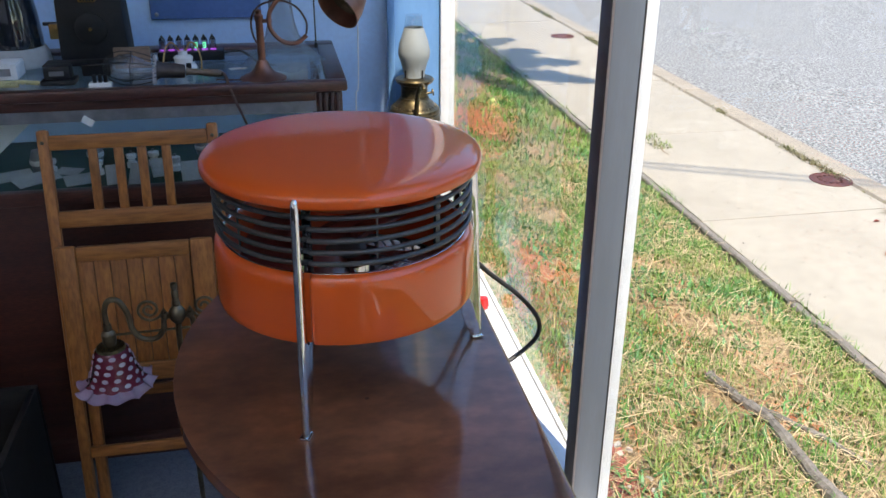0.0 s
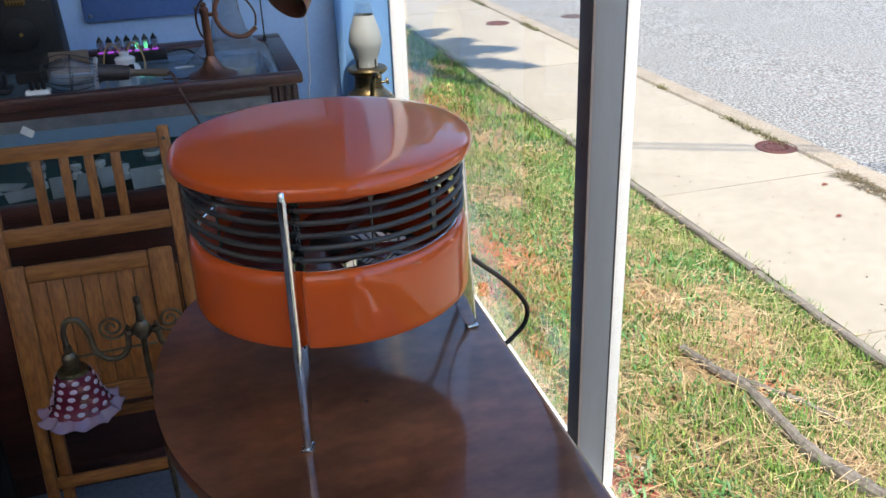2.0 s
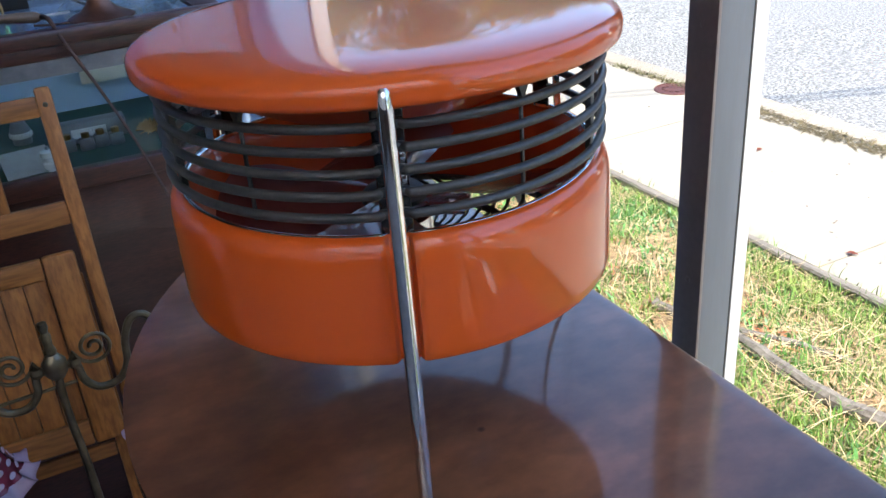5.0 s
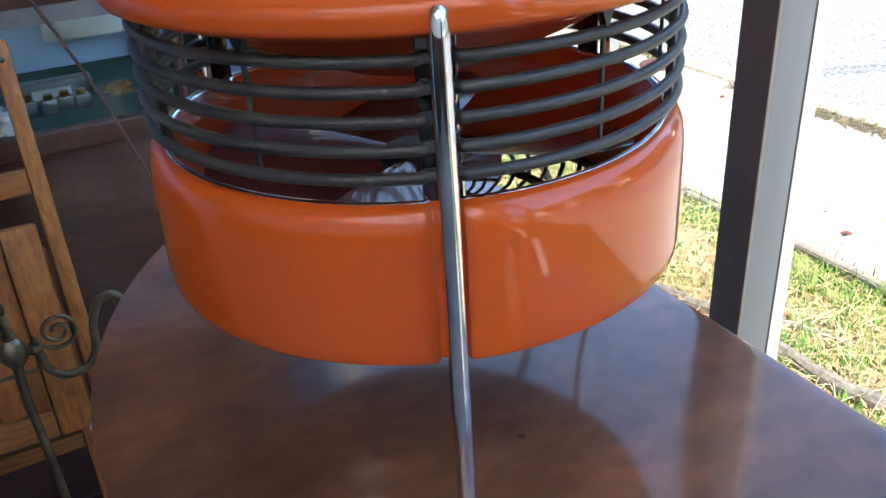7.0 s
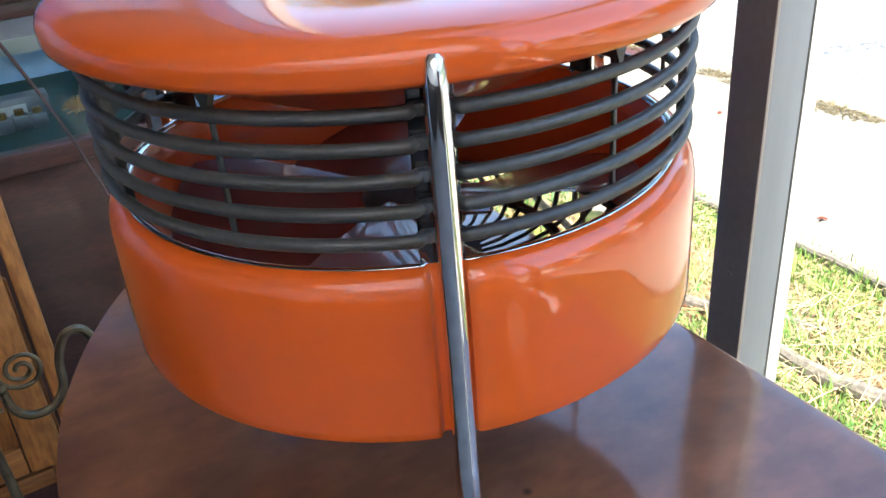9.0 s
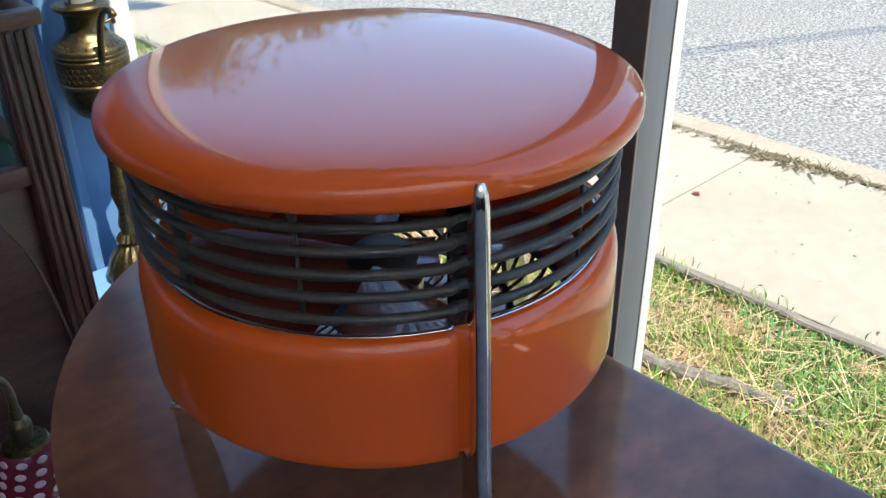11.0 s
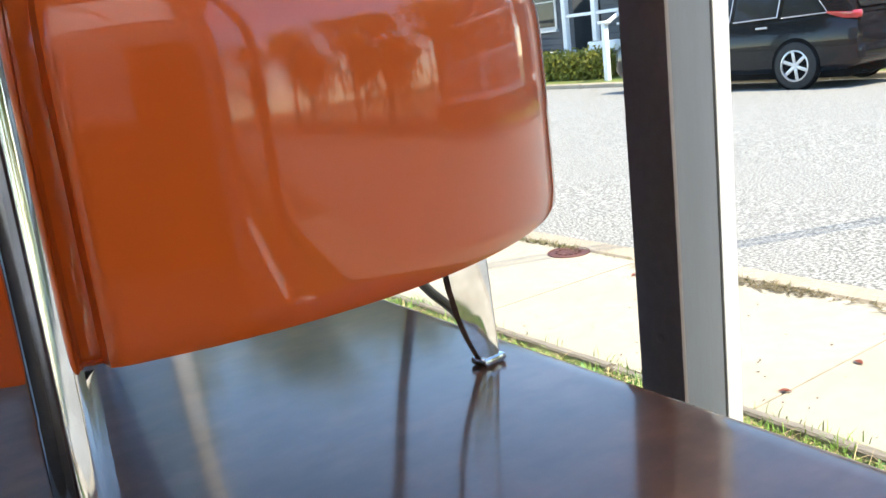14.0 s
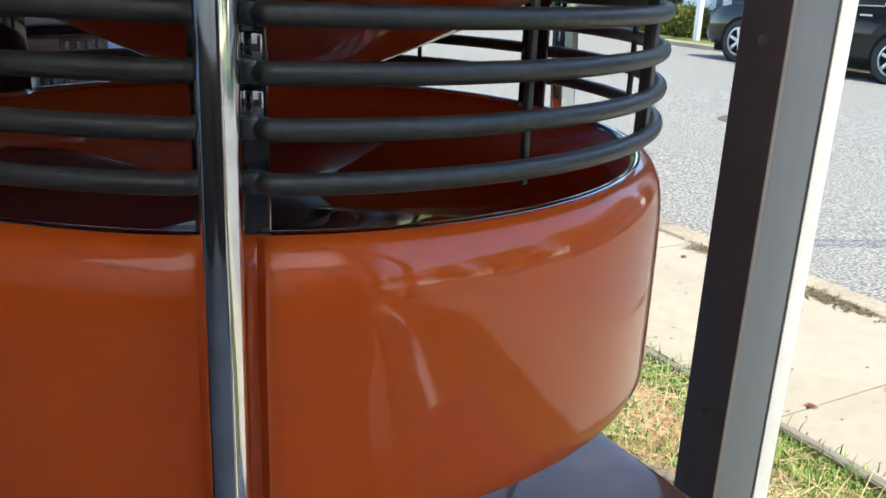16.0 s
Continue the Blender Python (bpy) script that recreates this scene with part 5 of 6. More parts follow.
part("shaft", boxed(14.44, 14.56, 14.79, 14.91, -0.4, 0.93, 0.01), WHITE_PAINT, post)
part("cap", boxed(14.40, 14.60, 14.72, 14.98, 0.93, 1.0, 0.02), WHITE_PAINT, post)
part("brace", tubed([(14.5, 14.80, 0.93), (15.45, 15.12, 1.22)], 0.05, 8), WHITE_PAINT, post, "slanting white brace")
planter = thing("planter_box", (15.35, 15.8, 0.3), "white planter box on the porch edge", "planter")
part("box", boxed(15.25, 15.45, 15.3, 16.2, 0.30, 0.55, 0.02), WHITE_PAINT, planter)
part("soil", boxed(15.27, 15.43, 15.33, 16.17, 0.55, 0.56), SOIL, planter)


# ---- showcase ----
CF, CX, CL, CB = 1.79, 0.234, -1.35, 2.24
case = thing("showcase", (-0.5, 2.0, 0.0), "dark mahogany showcase with glass top and fluted corner posts", "showcase")
part("base_panel", boxed(CL, CX - 0.03, CF + 0.022, CB - 0.02, 0.06, 0.700, 0.003), DARK_WOOD, case, "dark mahogany lower body")
part("plinth", boxed(CL, CX - 0.012, CF + 0.008, CB, 0.0, 0.06, 0.004), DARK_WOOD, case)
part("deck_rail", boxed(CL, CX - 0.05, CF + 0.004, CF + 0.030, 0.690, 0.722, 0.004), DARK_WOOD, case, "dark moulded rail under the glass")
part("side_rail", boxed(CX - 0.036, CX - 0.006, CF + 0.05, CB - 0.05, 0.690, 0.722, 0.004), DARK_WOOD, case)
part("felt_deck", boxed(CL, CX - 0.036, CF + 0.031, CB - 0.02, 0.7005, 0.712), FELT, case, "dark green felt deck")
part("back_panel", boxed(CL, CX - 0.02, CB - 0.02, CB, 0.70, 0.90), WALL_BLUE, case, "pale blue lining at the back")
for x0, x1, y0, y1 in ((CL, CX + 0.012, CF - 0.012, CF + 0.016), (CL, CX + 0.012, CB - 0.05, CB + 0.005), (CX - 0.032, CX + 0.012, CF + 0.016, CB - 0.05)):
    part("top_frame", boxed(x0, x1, y0, y1, 0.922, 0.946, 0.005), DARK_WOOD, case, "worn moulded top frame")
part("frieze", boxed(CL, CX - 0.057, CF + 0.002, CF + 0.024, 0.900, 0.9215, 0.003), DARK_WOOD, case, "dark frieze under the top")
part("side_frieze", boxed(CX - 0.036, CX - 0.002, CF + 0.06, CB - 0.05, 0.888, 0.9215, 0.003), DARK_WOOD, case)
part("grey_strip", boxed(CL, CX - 0.056, CF + 0.006, CF + 0.014, 0.875, 0.8995), GREY_METAL, case, "dull grey metal strip above the glass")
for x0, x1, y0, y1, z0, z1 in ((CL, CX - 0.033, CF + 0.017, CB - 0.051, 0.936, 0.941), (CL, CX - 0.056, CF + 0.0145, CF + 0.019, 0.722, 0.899), (CX - 0.022, CX - 0.017, CF + 0.05, CB - 0.05, 0.722, 0.889)):
    pane = part("glass", boxed(x0, x1, y0, y1, z0, z1), CASE_GLASS, case, "dusty glass pane", smooth=0)
    pane.visible_shadow = False


def fluted_post(x0, x1, y0, y1):
    p = part("corner_post", boxed(x0, x1, y0, y1, 0.0, 0.872, 0.002), DARK_WOOD_V, case, "fluted mahogany corner post")
    part("capital", boxed(x0 - 0.001, x1 + 0.001, y0 - 0.001, y1, 0.8725, 0.9215, 0.002), DARK_WOOD_V, p)
    n = 4
    for k in range(n):
        x = x0 + (x1 - x0) * (k + 0.5) / n
        part("reed", boxed(x - 0.0042, x + 0.0042, y0 - 0.005, y0 + 0.002, 0.02, 0.917, 0.003), DARK_WOOD_V, p)
        y = y0 + (y1 - y0) * (k + 0.5) / n
        part("reed", boxed(x1 - 0.002, x1 + 0.005, y - 0.0042, y + 0.0042, 0.02, 0.917, 0.003), DARK_WOOD_V, p)


fluted_post(CX - 0.056, CX - 0.004, CF + 0.004, CF + 0.050)
fluted_post(CX - 0.050, CX - 0.004, CB - 0.050, CB - 0.004)

# things inside the showcase
FD = 0.7122


def lay_paper(x, y, w, d, turn, tilt, label):
    m = Matrix.Translation((x, y, FD + 0.002 + abs(math.sin(radians(tilt))) * d / 2)) @ Matrix.Rotation(radians(turn), 4, 'Z') @ Matrix.Rotation(radians(tilt), 4, 'X')
    solid("paper_tag", boxed(-w / 2, w / 2, -d / 2, d / 2, -0.0008, 0.0008, m=m), OLD_PAPER, (x, y, FD), label, "paper tag", "paper tags in the showcase")


for x, y, w, d, turn, tilt in ((-0.10, 1.87, 0.075, 0.06, 8, 30), (-0.235, 1.86, 0.03, 0.06, -5, 35), (-0.285, 1.87, 0.035, 0.06, 10, 30), (-0.36, 1.88, 0.07, 0.05, 20, 10), (-0.46, 1.9, 0.10, 0.05, 40, 12),
                              (-0.19, 1.9, 0.035, 0.05, 15, 40), (-0.40, 1.95, 0.06, 0.04, -20, 5), (-0.52, 1.93, 0.09, 0.05, 25, 8)):
    lay_paper(x, y, w, d, turn, tilt, "white paper price tag lying on green felt")
solid("blue_card", boxed(0.03, 0.175, 2.19, 2.198, 0.765, 0.90, 0.001), PAPER, (0.1, 2.19, FD), "pale card leaning at the back of the showcase", "card")
for k, (x, y) in enumerate(((0.0, 1.93), (0.025, 1.935), (0.05, 1.93), (-0.03, 1.94))):
    t = thing("small_device", (x, y, FD), "small grey electrical part with round contacts", "device", "parts in the showcase")
    part("case", boxed(x - 0.012, x + 0.012, y - 0.01, y + 0.01, FD, FD + 0.022, 0.003), GREY_METAL, t)
    part("knob", lathe(bmesh.new(), [(0.007, FD + 0.022), (0.007, FD + 0.03), (0.0, FD + 0.031)], (x, y), 14), BRASS, t, "small brass knob")
t = thing("grey_box", (0.02, 1.99, FD), "long grey metal box on green felt", "box")
part("case", boxed(-0.05, 0.075, 1.975, 2.01, FD, FD + 0.036, 0.003), GREY_METAL, t)
part("label", boxed(-0.02, 0.04, 1.9735, 1.9748, FD + 0.01, FD + 0.026), PAPER, t, "pale label")
# a tuft of straw-brown raffia
b = bmesh.new()
r = random.Random(5)
for k in range(60):
    a, e = r.uniform(0, 6.28), r.uniform(0.0, 1.2)
    d = Vector((math.cos(a) * math.cos(e), math.sin(a) * math.cos(e) * 0.6, math.sin(e)))
    p = Vector((0.105, 1.895, FD + 0.018))
    tube(b, [p, p + d * 0.013 + Vector((0, 0, 0.003)), p + d * 0.026], 0.0011, 4)
solid("raffia_tuft", b, RAFFIA, (0.105, 1.895, FD), "tuft of straw-brown raffia on green felt", "raffia")
for x, y, rr in ((-0.065, 1.86, 0.013), (-0.155, 1.93, 0.012), (-0.33, 1.93, 0.013), (-0.44, 1.96, 0.014), (-0.26, 1.97, 0.012), (-0.21, 1.98, 0.013)):
    t = thing("porcelain_insulator", (x, y, FD), "white porcelain insulator knob on green felt", "insulator", "porcelain insulators")
    part("body", lathe(bmesh.new(), [(0.0, FD), (rr, FD), (rr, FD + 0.012), (rr * 0.7, FD + 0.015), (rr * 0.7, FD + 0.02), (rr, FD + 0.023), (rr, FD + 0.032), (0, FD + 0.036)], (x, y), 20), PORCELAIN, t)
    part("screw", lathe(bmesh.new(), [(0.003, FD + 0.0345), (0.003, FD + 0.04), (0, FD + 0.041)], (x, y), 8), GREY_METAL, t)
for x, y, h in ((-0.47, 1.98, 0.05), (-0.56, 1.9, 0.045), (-0.35, 2.02, 0.05), (-0.10, 2.05, 0.04)):
    t = thing("socket_device", (x, y, FD), "dark metal lamp socket with a white collar", "lamp socket", "sockets in the showcase")
    part("shell", lathe(bmesh.new(), [(0.0, FD), (0.016, FD), (0.018, FD + h * 0.6), (0.012, FD + h), (0, FD + h)], (x, y), 20), GREY_METAL, t)
    part("collar", lathe(bmesh.new(), [(0.0185, FD + h * 0.3), (0.0205, FD + h * 0.36), (0.0205, FD + h * 0.5), (0.0185, FD + h * 0.56)], (x, y), 20), PORCELAIN, t)
t = thing("picture_board", (-0.56, 1.86, FD), "thin pale board leaning against the glass", "board")
part("board", prism(bmesh.new(), [(-0.438, 0.860), (-0.66, 0.868), (-0.66, 0.7125), (-0.605, 0.7125)], -0.002, 0.002, 0.0006, m=Matrix.Translation((0, 1.86, 0)) @ Matrix(((1, 0, 0, 0), (0, 0, 1, 0), (0, 1, 0, 0), (0, 0, 0, 1)))), PAPER, t)
solid("white_scrap", boxed(-0.012, 0.012, -0.0005, 0.0005, -0.008, 0.008, m=Matrix.Translation((-0.306, CF + 0.0045, 0.876)) @ Matrix.Rotation(radians(35), 4, 'Y')), PAPER, (-0.313, CF, 0.868), "torn white paper scrap stuck on the showcase", "paper scrap")

# ---- wall panel behind the showcase ----
wp = thing("wall_panel", (-0.05, NORTH, 1.2), "dark blue painted panel screwed to the wall", "panel")
part("board", boxed(-0.219, 0.066, NORTH - 0.016, NORTH - 0.0005, 0.998, 1.45, 0.004), PANEL_BLUE, wp)
part("inner_board", boxed(-0.165, 0.008, NORTH - 0.021, NORTH - 0.0165, 1.05, 1.40, 0.002), PANEL_BLUE, wp, "raised blue field")
for x in (-0.203, 0.050):
    for z in (1.012, 1.43):
        part("screw", lathe(bmesh.new(), [(0.0055, 0.0), (0.0055, 0.002), (0.003, 0.004), (0, 0.0042)], seg=14, m=Matrix.Translation((x, NORTH - 0.016, z)) @ Matrix.Rotation(radians(90), 4, 'X')), GREY_METAL, wp, "round screw head")

# ---- things on the showcase ----
TOP = 0.9413


def folding_camera():
    x0, x1, y, z = -0.385, -0.235, 2.07, 0.9415
    t = thing("camera_box", (-0.31, y, z), "old black japanned metal box with brass fittings", "box")
    m = Matrix.Translation((-0.315, y, z)) @ Matrix.Rotation(radians(-4), 4, 'Z')
    part("body", prism(bmesh.new(), [(-0.074, 0.0), (0.074, 0.0), (0.078, 0.02), (0.072, 0.176), (0.058, 0.19), (-0.058, 0.19), (-0.072, 0.176), (-0.078, 0.02)], -0.03, 0.03, 0.003,
                       m=m @ Matrix(((1, 0, 0, 0), (0, 0, 1, 0), (0, 1, 0, 0), (0, 0, 0, 1)))), BLACKMETAL, t)
    face = m @ Matrix.Translation((0, -0.031, 0.085)) @ Matrix.Rotation(radians(90), 4, 'X')
    part("round_plate", lathe(bmesh.new(), [(0.036, 0.0), (0.036, 0.004), (0.03, 0.006), (0.0, 0.007)], seg=36, m=face), BLACKMETAL, t, "round black cover")
    part("boss", lathe(bmesh.new(), [(0.004, 0.006), (0.004, 0.010), (0, 0.011)], seg=12, m=face), BRASS, t, "small brass boss")
    part("badge", boxed(-0.02, 0.02, -0.0335, -0.031, 0.145, 0.165, 0.004, m=m), BRASS, t, "small engraved badge")
    for k, z0 in enumerate((0.158, 0.149)):
        for q in range(5):
            part("badge_bar", boxed(-0.015 + 0.0064 * q, -0.0105 + 0.0064 * q, -0.0342, -0.0336, z0 - 0.002, z0 + 0.002, m=m), BLACKMETAL, t)
    for x in (-0.058, 0.058):
        part("rivet", lathe(bmesh.new(), [(0.006, 0.0), (0.005, 0.003), (0, 0.004)], seg=14, m=m @ Matrix.Translation((x, -0.0305, 0.158)) @ Matrix.Rotation(radians(90), 4, 'X')), GREY_METAL, t, "steel rivet")
    part("side_bracket", boxed(-0.098, -0.075, -0.02, 0.01, 0.06, 0.095, 0.003, m=m), BRASS, t, "brass side bracket")
    part("lever", boxed(-0.112, -0.08, -0.012, -0.004, 0.090, 0.098, 0.002, m=m), BLACKMETAL, t)


folding_camera()


def bell_jar():
    c = (-0.495, 2.08)
    t = thing("smoked_dome", (c[0], c[1], 0.9415), "tall smoked glass dome on a pale round base", "glass dome")
    part("base", lathe(bmesh.new(), [(0.0, 0.9415), (0.07, 0.9415), (0.072, 0.95), (0.068, 0.975), (0.062, 0.985), (0.0, 0.985)], c, 40), OLD_PAPER, t, "pale round base")
    part("dome", lathe(bmesh.new(), [(0.060, 0.9855), (0.0605, 1.0), (0.057, 1.06), (0.049, 1.12), (0.036, 1.18), (0.026, 1.22), (0.024, 1.26), (0.0, 1.262)], c, 40), DARK_GLASS, t, "smoked glass dome", smooth=60)


bell_jar()
t = thing("white_carton", (-0.46, 1.93, 0.9415), "small white carton on the glass top", "carton")
part("box", boxed(-0.51, -0.462, 1.92, 1.99, 0.9415, 0.972, 0.002), PAPER, t)
part("flap", boxed(-0.508, -0.464, 1.922, 1.988, 0.972, 0.975, 0.001), PAPER, t)
part("label", boxed(-0.50, -0.475, 1.9188, 1.9199, 0.95, 0.966), GREY_METAL, t, "grey printed label")
t = thing("dark_device", (-0.36, 1.87, 0.9415), "low black bakelite switch box", "device")
part("base", boxed(-0.40, -0.33, 1.845, 1.895, 0.9415, 0.953, 0.003), BLACKMETAL, t)
part("body", boxed(-0.392, -0.338, 1.85, 1.89, 0.953, 0.982, 0.005), BLACKMETAL, t)
part("label", boxed(-0.38, -0.35, 1.8485, 1.8498, 0.962, 0.972), GREY_METAL, t)
t = thing("black_tray", (-0.33, 1.95, 0.9415), "flat black metal plate on a low block", "plate")
part("block", boxed(-0.33, -0.27, 1.93, 1.97, 0.9415, 0.965, 0.002), BLACKMETAL, t)
part("plate", boxed(-0.41, -0.235, 1.925, 1.985, 0.965, 0.969, 0.0015), BLACKMETAL, t)
t = thing("porcelain_block", (-0.272, 1.815, TOP), "white porcelain connector block with black pins", "connector")
part("block", boxed(-0.295, -0.25, 1.803, 1.828, TOP, TOP + 0.012, 0.002), PORCELAIN, t)
for x in (-0.283, -0.272, -0.261):
    part("pin", lathe(bmesh.new(), [(0.004, TOP + 0.012), (0.004, TOP + 0.028), (0, TOP + 0.03)], (x, 1.815), 10), BLACKMETAL, t)
# twisted yellow cord
b = bmesh.new()
for s in (0, math.pi):
    pts = []
    for k in range(90):
        u = k / 89
        a = u * 4.6 + 0.4
        q = Vector((-0.450 + (0.050 - 0.012 * u) * math.cos(a), 1.845 + 0.016 * math.sin(a), TOP + 0.006 + 0.004 * u))
        pts.append(q + Vector((0.0028 * math.cos(k * 0.8 + s), 0.0, 0.0028 * math.sin(k * 0.8 + s))))
    tube(b, pts, 0.0032, 6)
solid("twisted_cord", b, CORD_YELLOW, (-0.465, 1.845, TOP), "coil of twisted yellow cloth-covered cord", "cord")
t = thing("cardboard_piece", (-0.23, 2.0, 0.9415), "brown stained board leaning on other parts", "board")
part("board", boxed(-0.04, 0.04, -0.004, 0.004, 0, 0.048, 0.001, m=Matrix.Translation((-0.228, 1.985, 0.944)) @ Matrix.Rotation(radians(-12), 4, 'X')), WORN, t)


def trouble_light():
    """An old caged hand lamp lying on the case."""
    z = TOP + 0.029
    t = thing("caged_hand_lamp", (-0.15, 1.85, TOP), "old caged hand lamp with wooden handle and clear bulb", "hand lamp")
    m = Matrix.Translation((-0.147, 1.835, z)) @ Matrix.Rotation(radians(3), 4, 'Z') @ Matrix.Rotation(radians(96), 4, 'Y')
    turned = lambda prof, seg=24: lathe(bmesh.new(), prof, seg=seg, m=m)
    part("handle", turned([(0.0, 0.127), (0.006, 0.126), (0.0085, 0.118), (0.008, 0.095), (0.0065, 0.075), (0.0075, 0.055), (0.010, 0.05), (0.0, 0.05)]), WORN, t, "worn wooden handle")
    part("socket", turned([(0.0, 0.05), (0.014, 0.048), (0.016, 0.03), (0.0165, 0.0), (0.021, -0.01), (0.0, -0.012)]), DULL, t, "dark metal socket")
    part("bulb", turned([(0.012, -0.012), (0.016, -0.03), (0.025, -0.05), (0.030, -0.068), (0.027, -0.088), (0.015, -0.102), (0.0, -0.106)]), BULB_GLASS, t, "clear glass bulb", smooth=60)
    cage = bmesh.new()
    for k in range(6):
        a = math.pi * k / 3
        pts = [m @ Vector((r * math.cos(a), r * math.sin(a), q)) for r, q in ((0.021, -0.008), (0.030, -0.03), (0.036, -0.06), (0.034, -0.09), (0.02, -0.112), (0.004, -0.118))]
        tube(cage, smooth_line(pts, 4), 0.0010, 6)
    for r, q in ((0.036, -0.062), (0.021, -0.111)):
        tube(cage, [m @ Vector((r * math.cos(a), r * math.sin(a), q)) for a in (2 * math.pi * k / 24 for k in range(24))], 0.0010, 6, closed=True)
    part("cage", cage, BLACKMETAL, t, "dark wire cage")
    spring = [m @ Vector(((0.0275 + 0.003 * math.cos(a * 22)) * math.cos(a), (0.0275 + 0.003 * math.cos(a * 22)) * math.sin(a), -0.014 + 0.003 * math.sin(a * 22))) for a in (2 * math.pi * k / 200 for k in range(200))]
    part("spring_ring", tubed(spring, 0.0014, 5, closed=True), ALLOY, t, "bright coil spring ring")
    cord = smooth_line([m @ Vector((0, 0, 0.127)), (-0.012, 1.80, TOP + 0.016), (0.0, 1.772, 0.925), (0.028, 1.74, 0.86), (0.052, 1.66, 0.80), (0.062, 1.56, 0.765), (0.066, 1.44, 0.735), (0.07, 1.40, 0.60), (0.06, 1.42, 0.30), (0.05, 1.45, 0.004)], 8)
    part("cord", tubed(cord, [0.0042 - 0.0022 * min(1, k / 34) for k in range(len(cord))], 8), CORD_BROWN, t, "brown cloth-covered cord hanging down")


trouble_light()


def tube_clock():
    x0, x1, y0, y1, z = -0.180, -0.028, 2.055, 2.10, 0.9415
    t = thing("tube_clock", (-0.1, 2.08, z), "small black clock with seven glowing display tubes", "clock")
    part("base", boxed(x0, x1, y0, y1, z, z + 0.022, 0.002), BLACKMETAL, t)
    for k in range(7):
        x = x0 + 0.011 + 0.0195 * k
        y = 2.077
        tb = part("tube", lathe(bmesh.new(), [(0.008, z + 0.022), (0.0082, z + 0.045), (0.006, z + 0.051), (0.0045, z + 0.052)], (x, y), 16), TUBE_GLASS, t, "glass display tube", smooth=60)
        part("tube_cap", lathe(bmesh.new(), [(0.0074, z + 0.0465), (0.0058, z + 0.0515), (0.0036, z + 0.0535), (0.0016, z + 0.058), (0.0, z + 0.06)], (x, y), 14), BLACKMETAL, tb, "dark cap")
        part("grid", boxed(x - 0.004, x + 0.004, y + 0.001, y + 0.003, z + 0.024, z + 0.044), GREY_METAL, tb, "grey inner plate")
        part("light", lathe(bmesh.new(), [(0.0075, z + 0.0222), (0.0075, z + 0.0245), (0, z + 0.0248)], (x, y), 12), NIXIE_VIOLET, tb, "violet light at the foot")
        if k in (4, 5):
            for zz in (0.027, 0.033, 0.039):
                part("segment", boxed(x - 0.0032, x + 0.0032, y - 0.001, y + 0.0002, z + zz, z + zz + 0.0007), NIXIE_GREEN, tb, "glowing green bar")
            for xx in (-0.0035, 0.0025):
                part("segment", boxed(x + xx, x + xx + 0.0006, y - 0.001, y + 0.0002, z + 0.028, z + 0.039), NIXIE_GREEN, tb, "glowing green bar")
    cord = smooth_line([(x1, 2.08, z + 0.012), (0.01, 2.07, z + 0.018), (0.035, 2.03, z + 0.012), (0.06, 1.98, z + 0.004), (0.09, 1.96, z + 0.004)], 8)
    part("cord", tubed(cord, 0.0025, 6), CORD_BLACK, t, "black lead")


tube_clock()
t = thing("porcelain_socket", (-0.113, 1.965, 0.9415), "white porcelain lamp socket with frayed cloth leads", "lamp socket")
part("body", lathe(bmesh.new(), [(0.0, 0.9415), (0.028, 0.9415), (0.03, 0.946), (0.026, 0.956), (0.02, 0.958), (0.022, 0.97), (0.018, 0.974), (0.010, 0.976), (0.011, 0.985), (0.0, 0.986)], (-0.113, 1.965), 28), PORCELAIN, t)
for dx in (-1, 1):
    part("lead", tubed(smooth_line([(-0.113 + 0.006 * dx, 1.962, 0.984), (-0.113 + 0.02 * dx, 1.955, 1.005), (-0.113 + 0.034 * dx, 1.95, 0.995), (-0.113 + 0.042 * dx, 1.94, 0.965), (-0.113 + 0.04 * dx, 1.935, 0.9445)], 6), 0.0019, 6), RAFFIA, t, "frayed cloth lead")
part("clip", boxed(-0.106, -0.094, 1.934, 1.941, 0.95, 0.962, 0.002), BLACKMETAL, t)
solid("small_tag", boxed(-0.02, 0.02, -0.008, 0.008, 0, 0.001, m=Matrix.Translation((0.008, 1.955, 0.9415)) @ Matrix.Rotation(radians(12), 4, 'Z')), PAPER, (0.008, 1.955, 0.9415), "small white tag on the glass top", "paper tag")


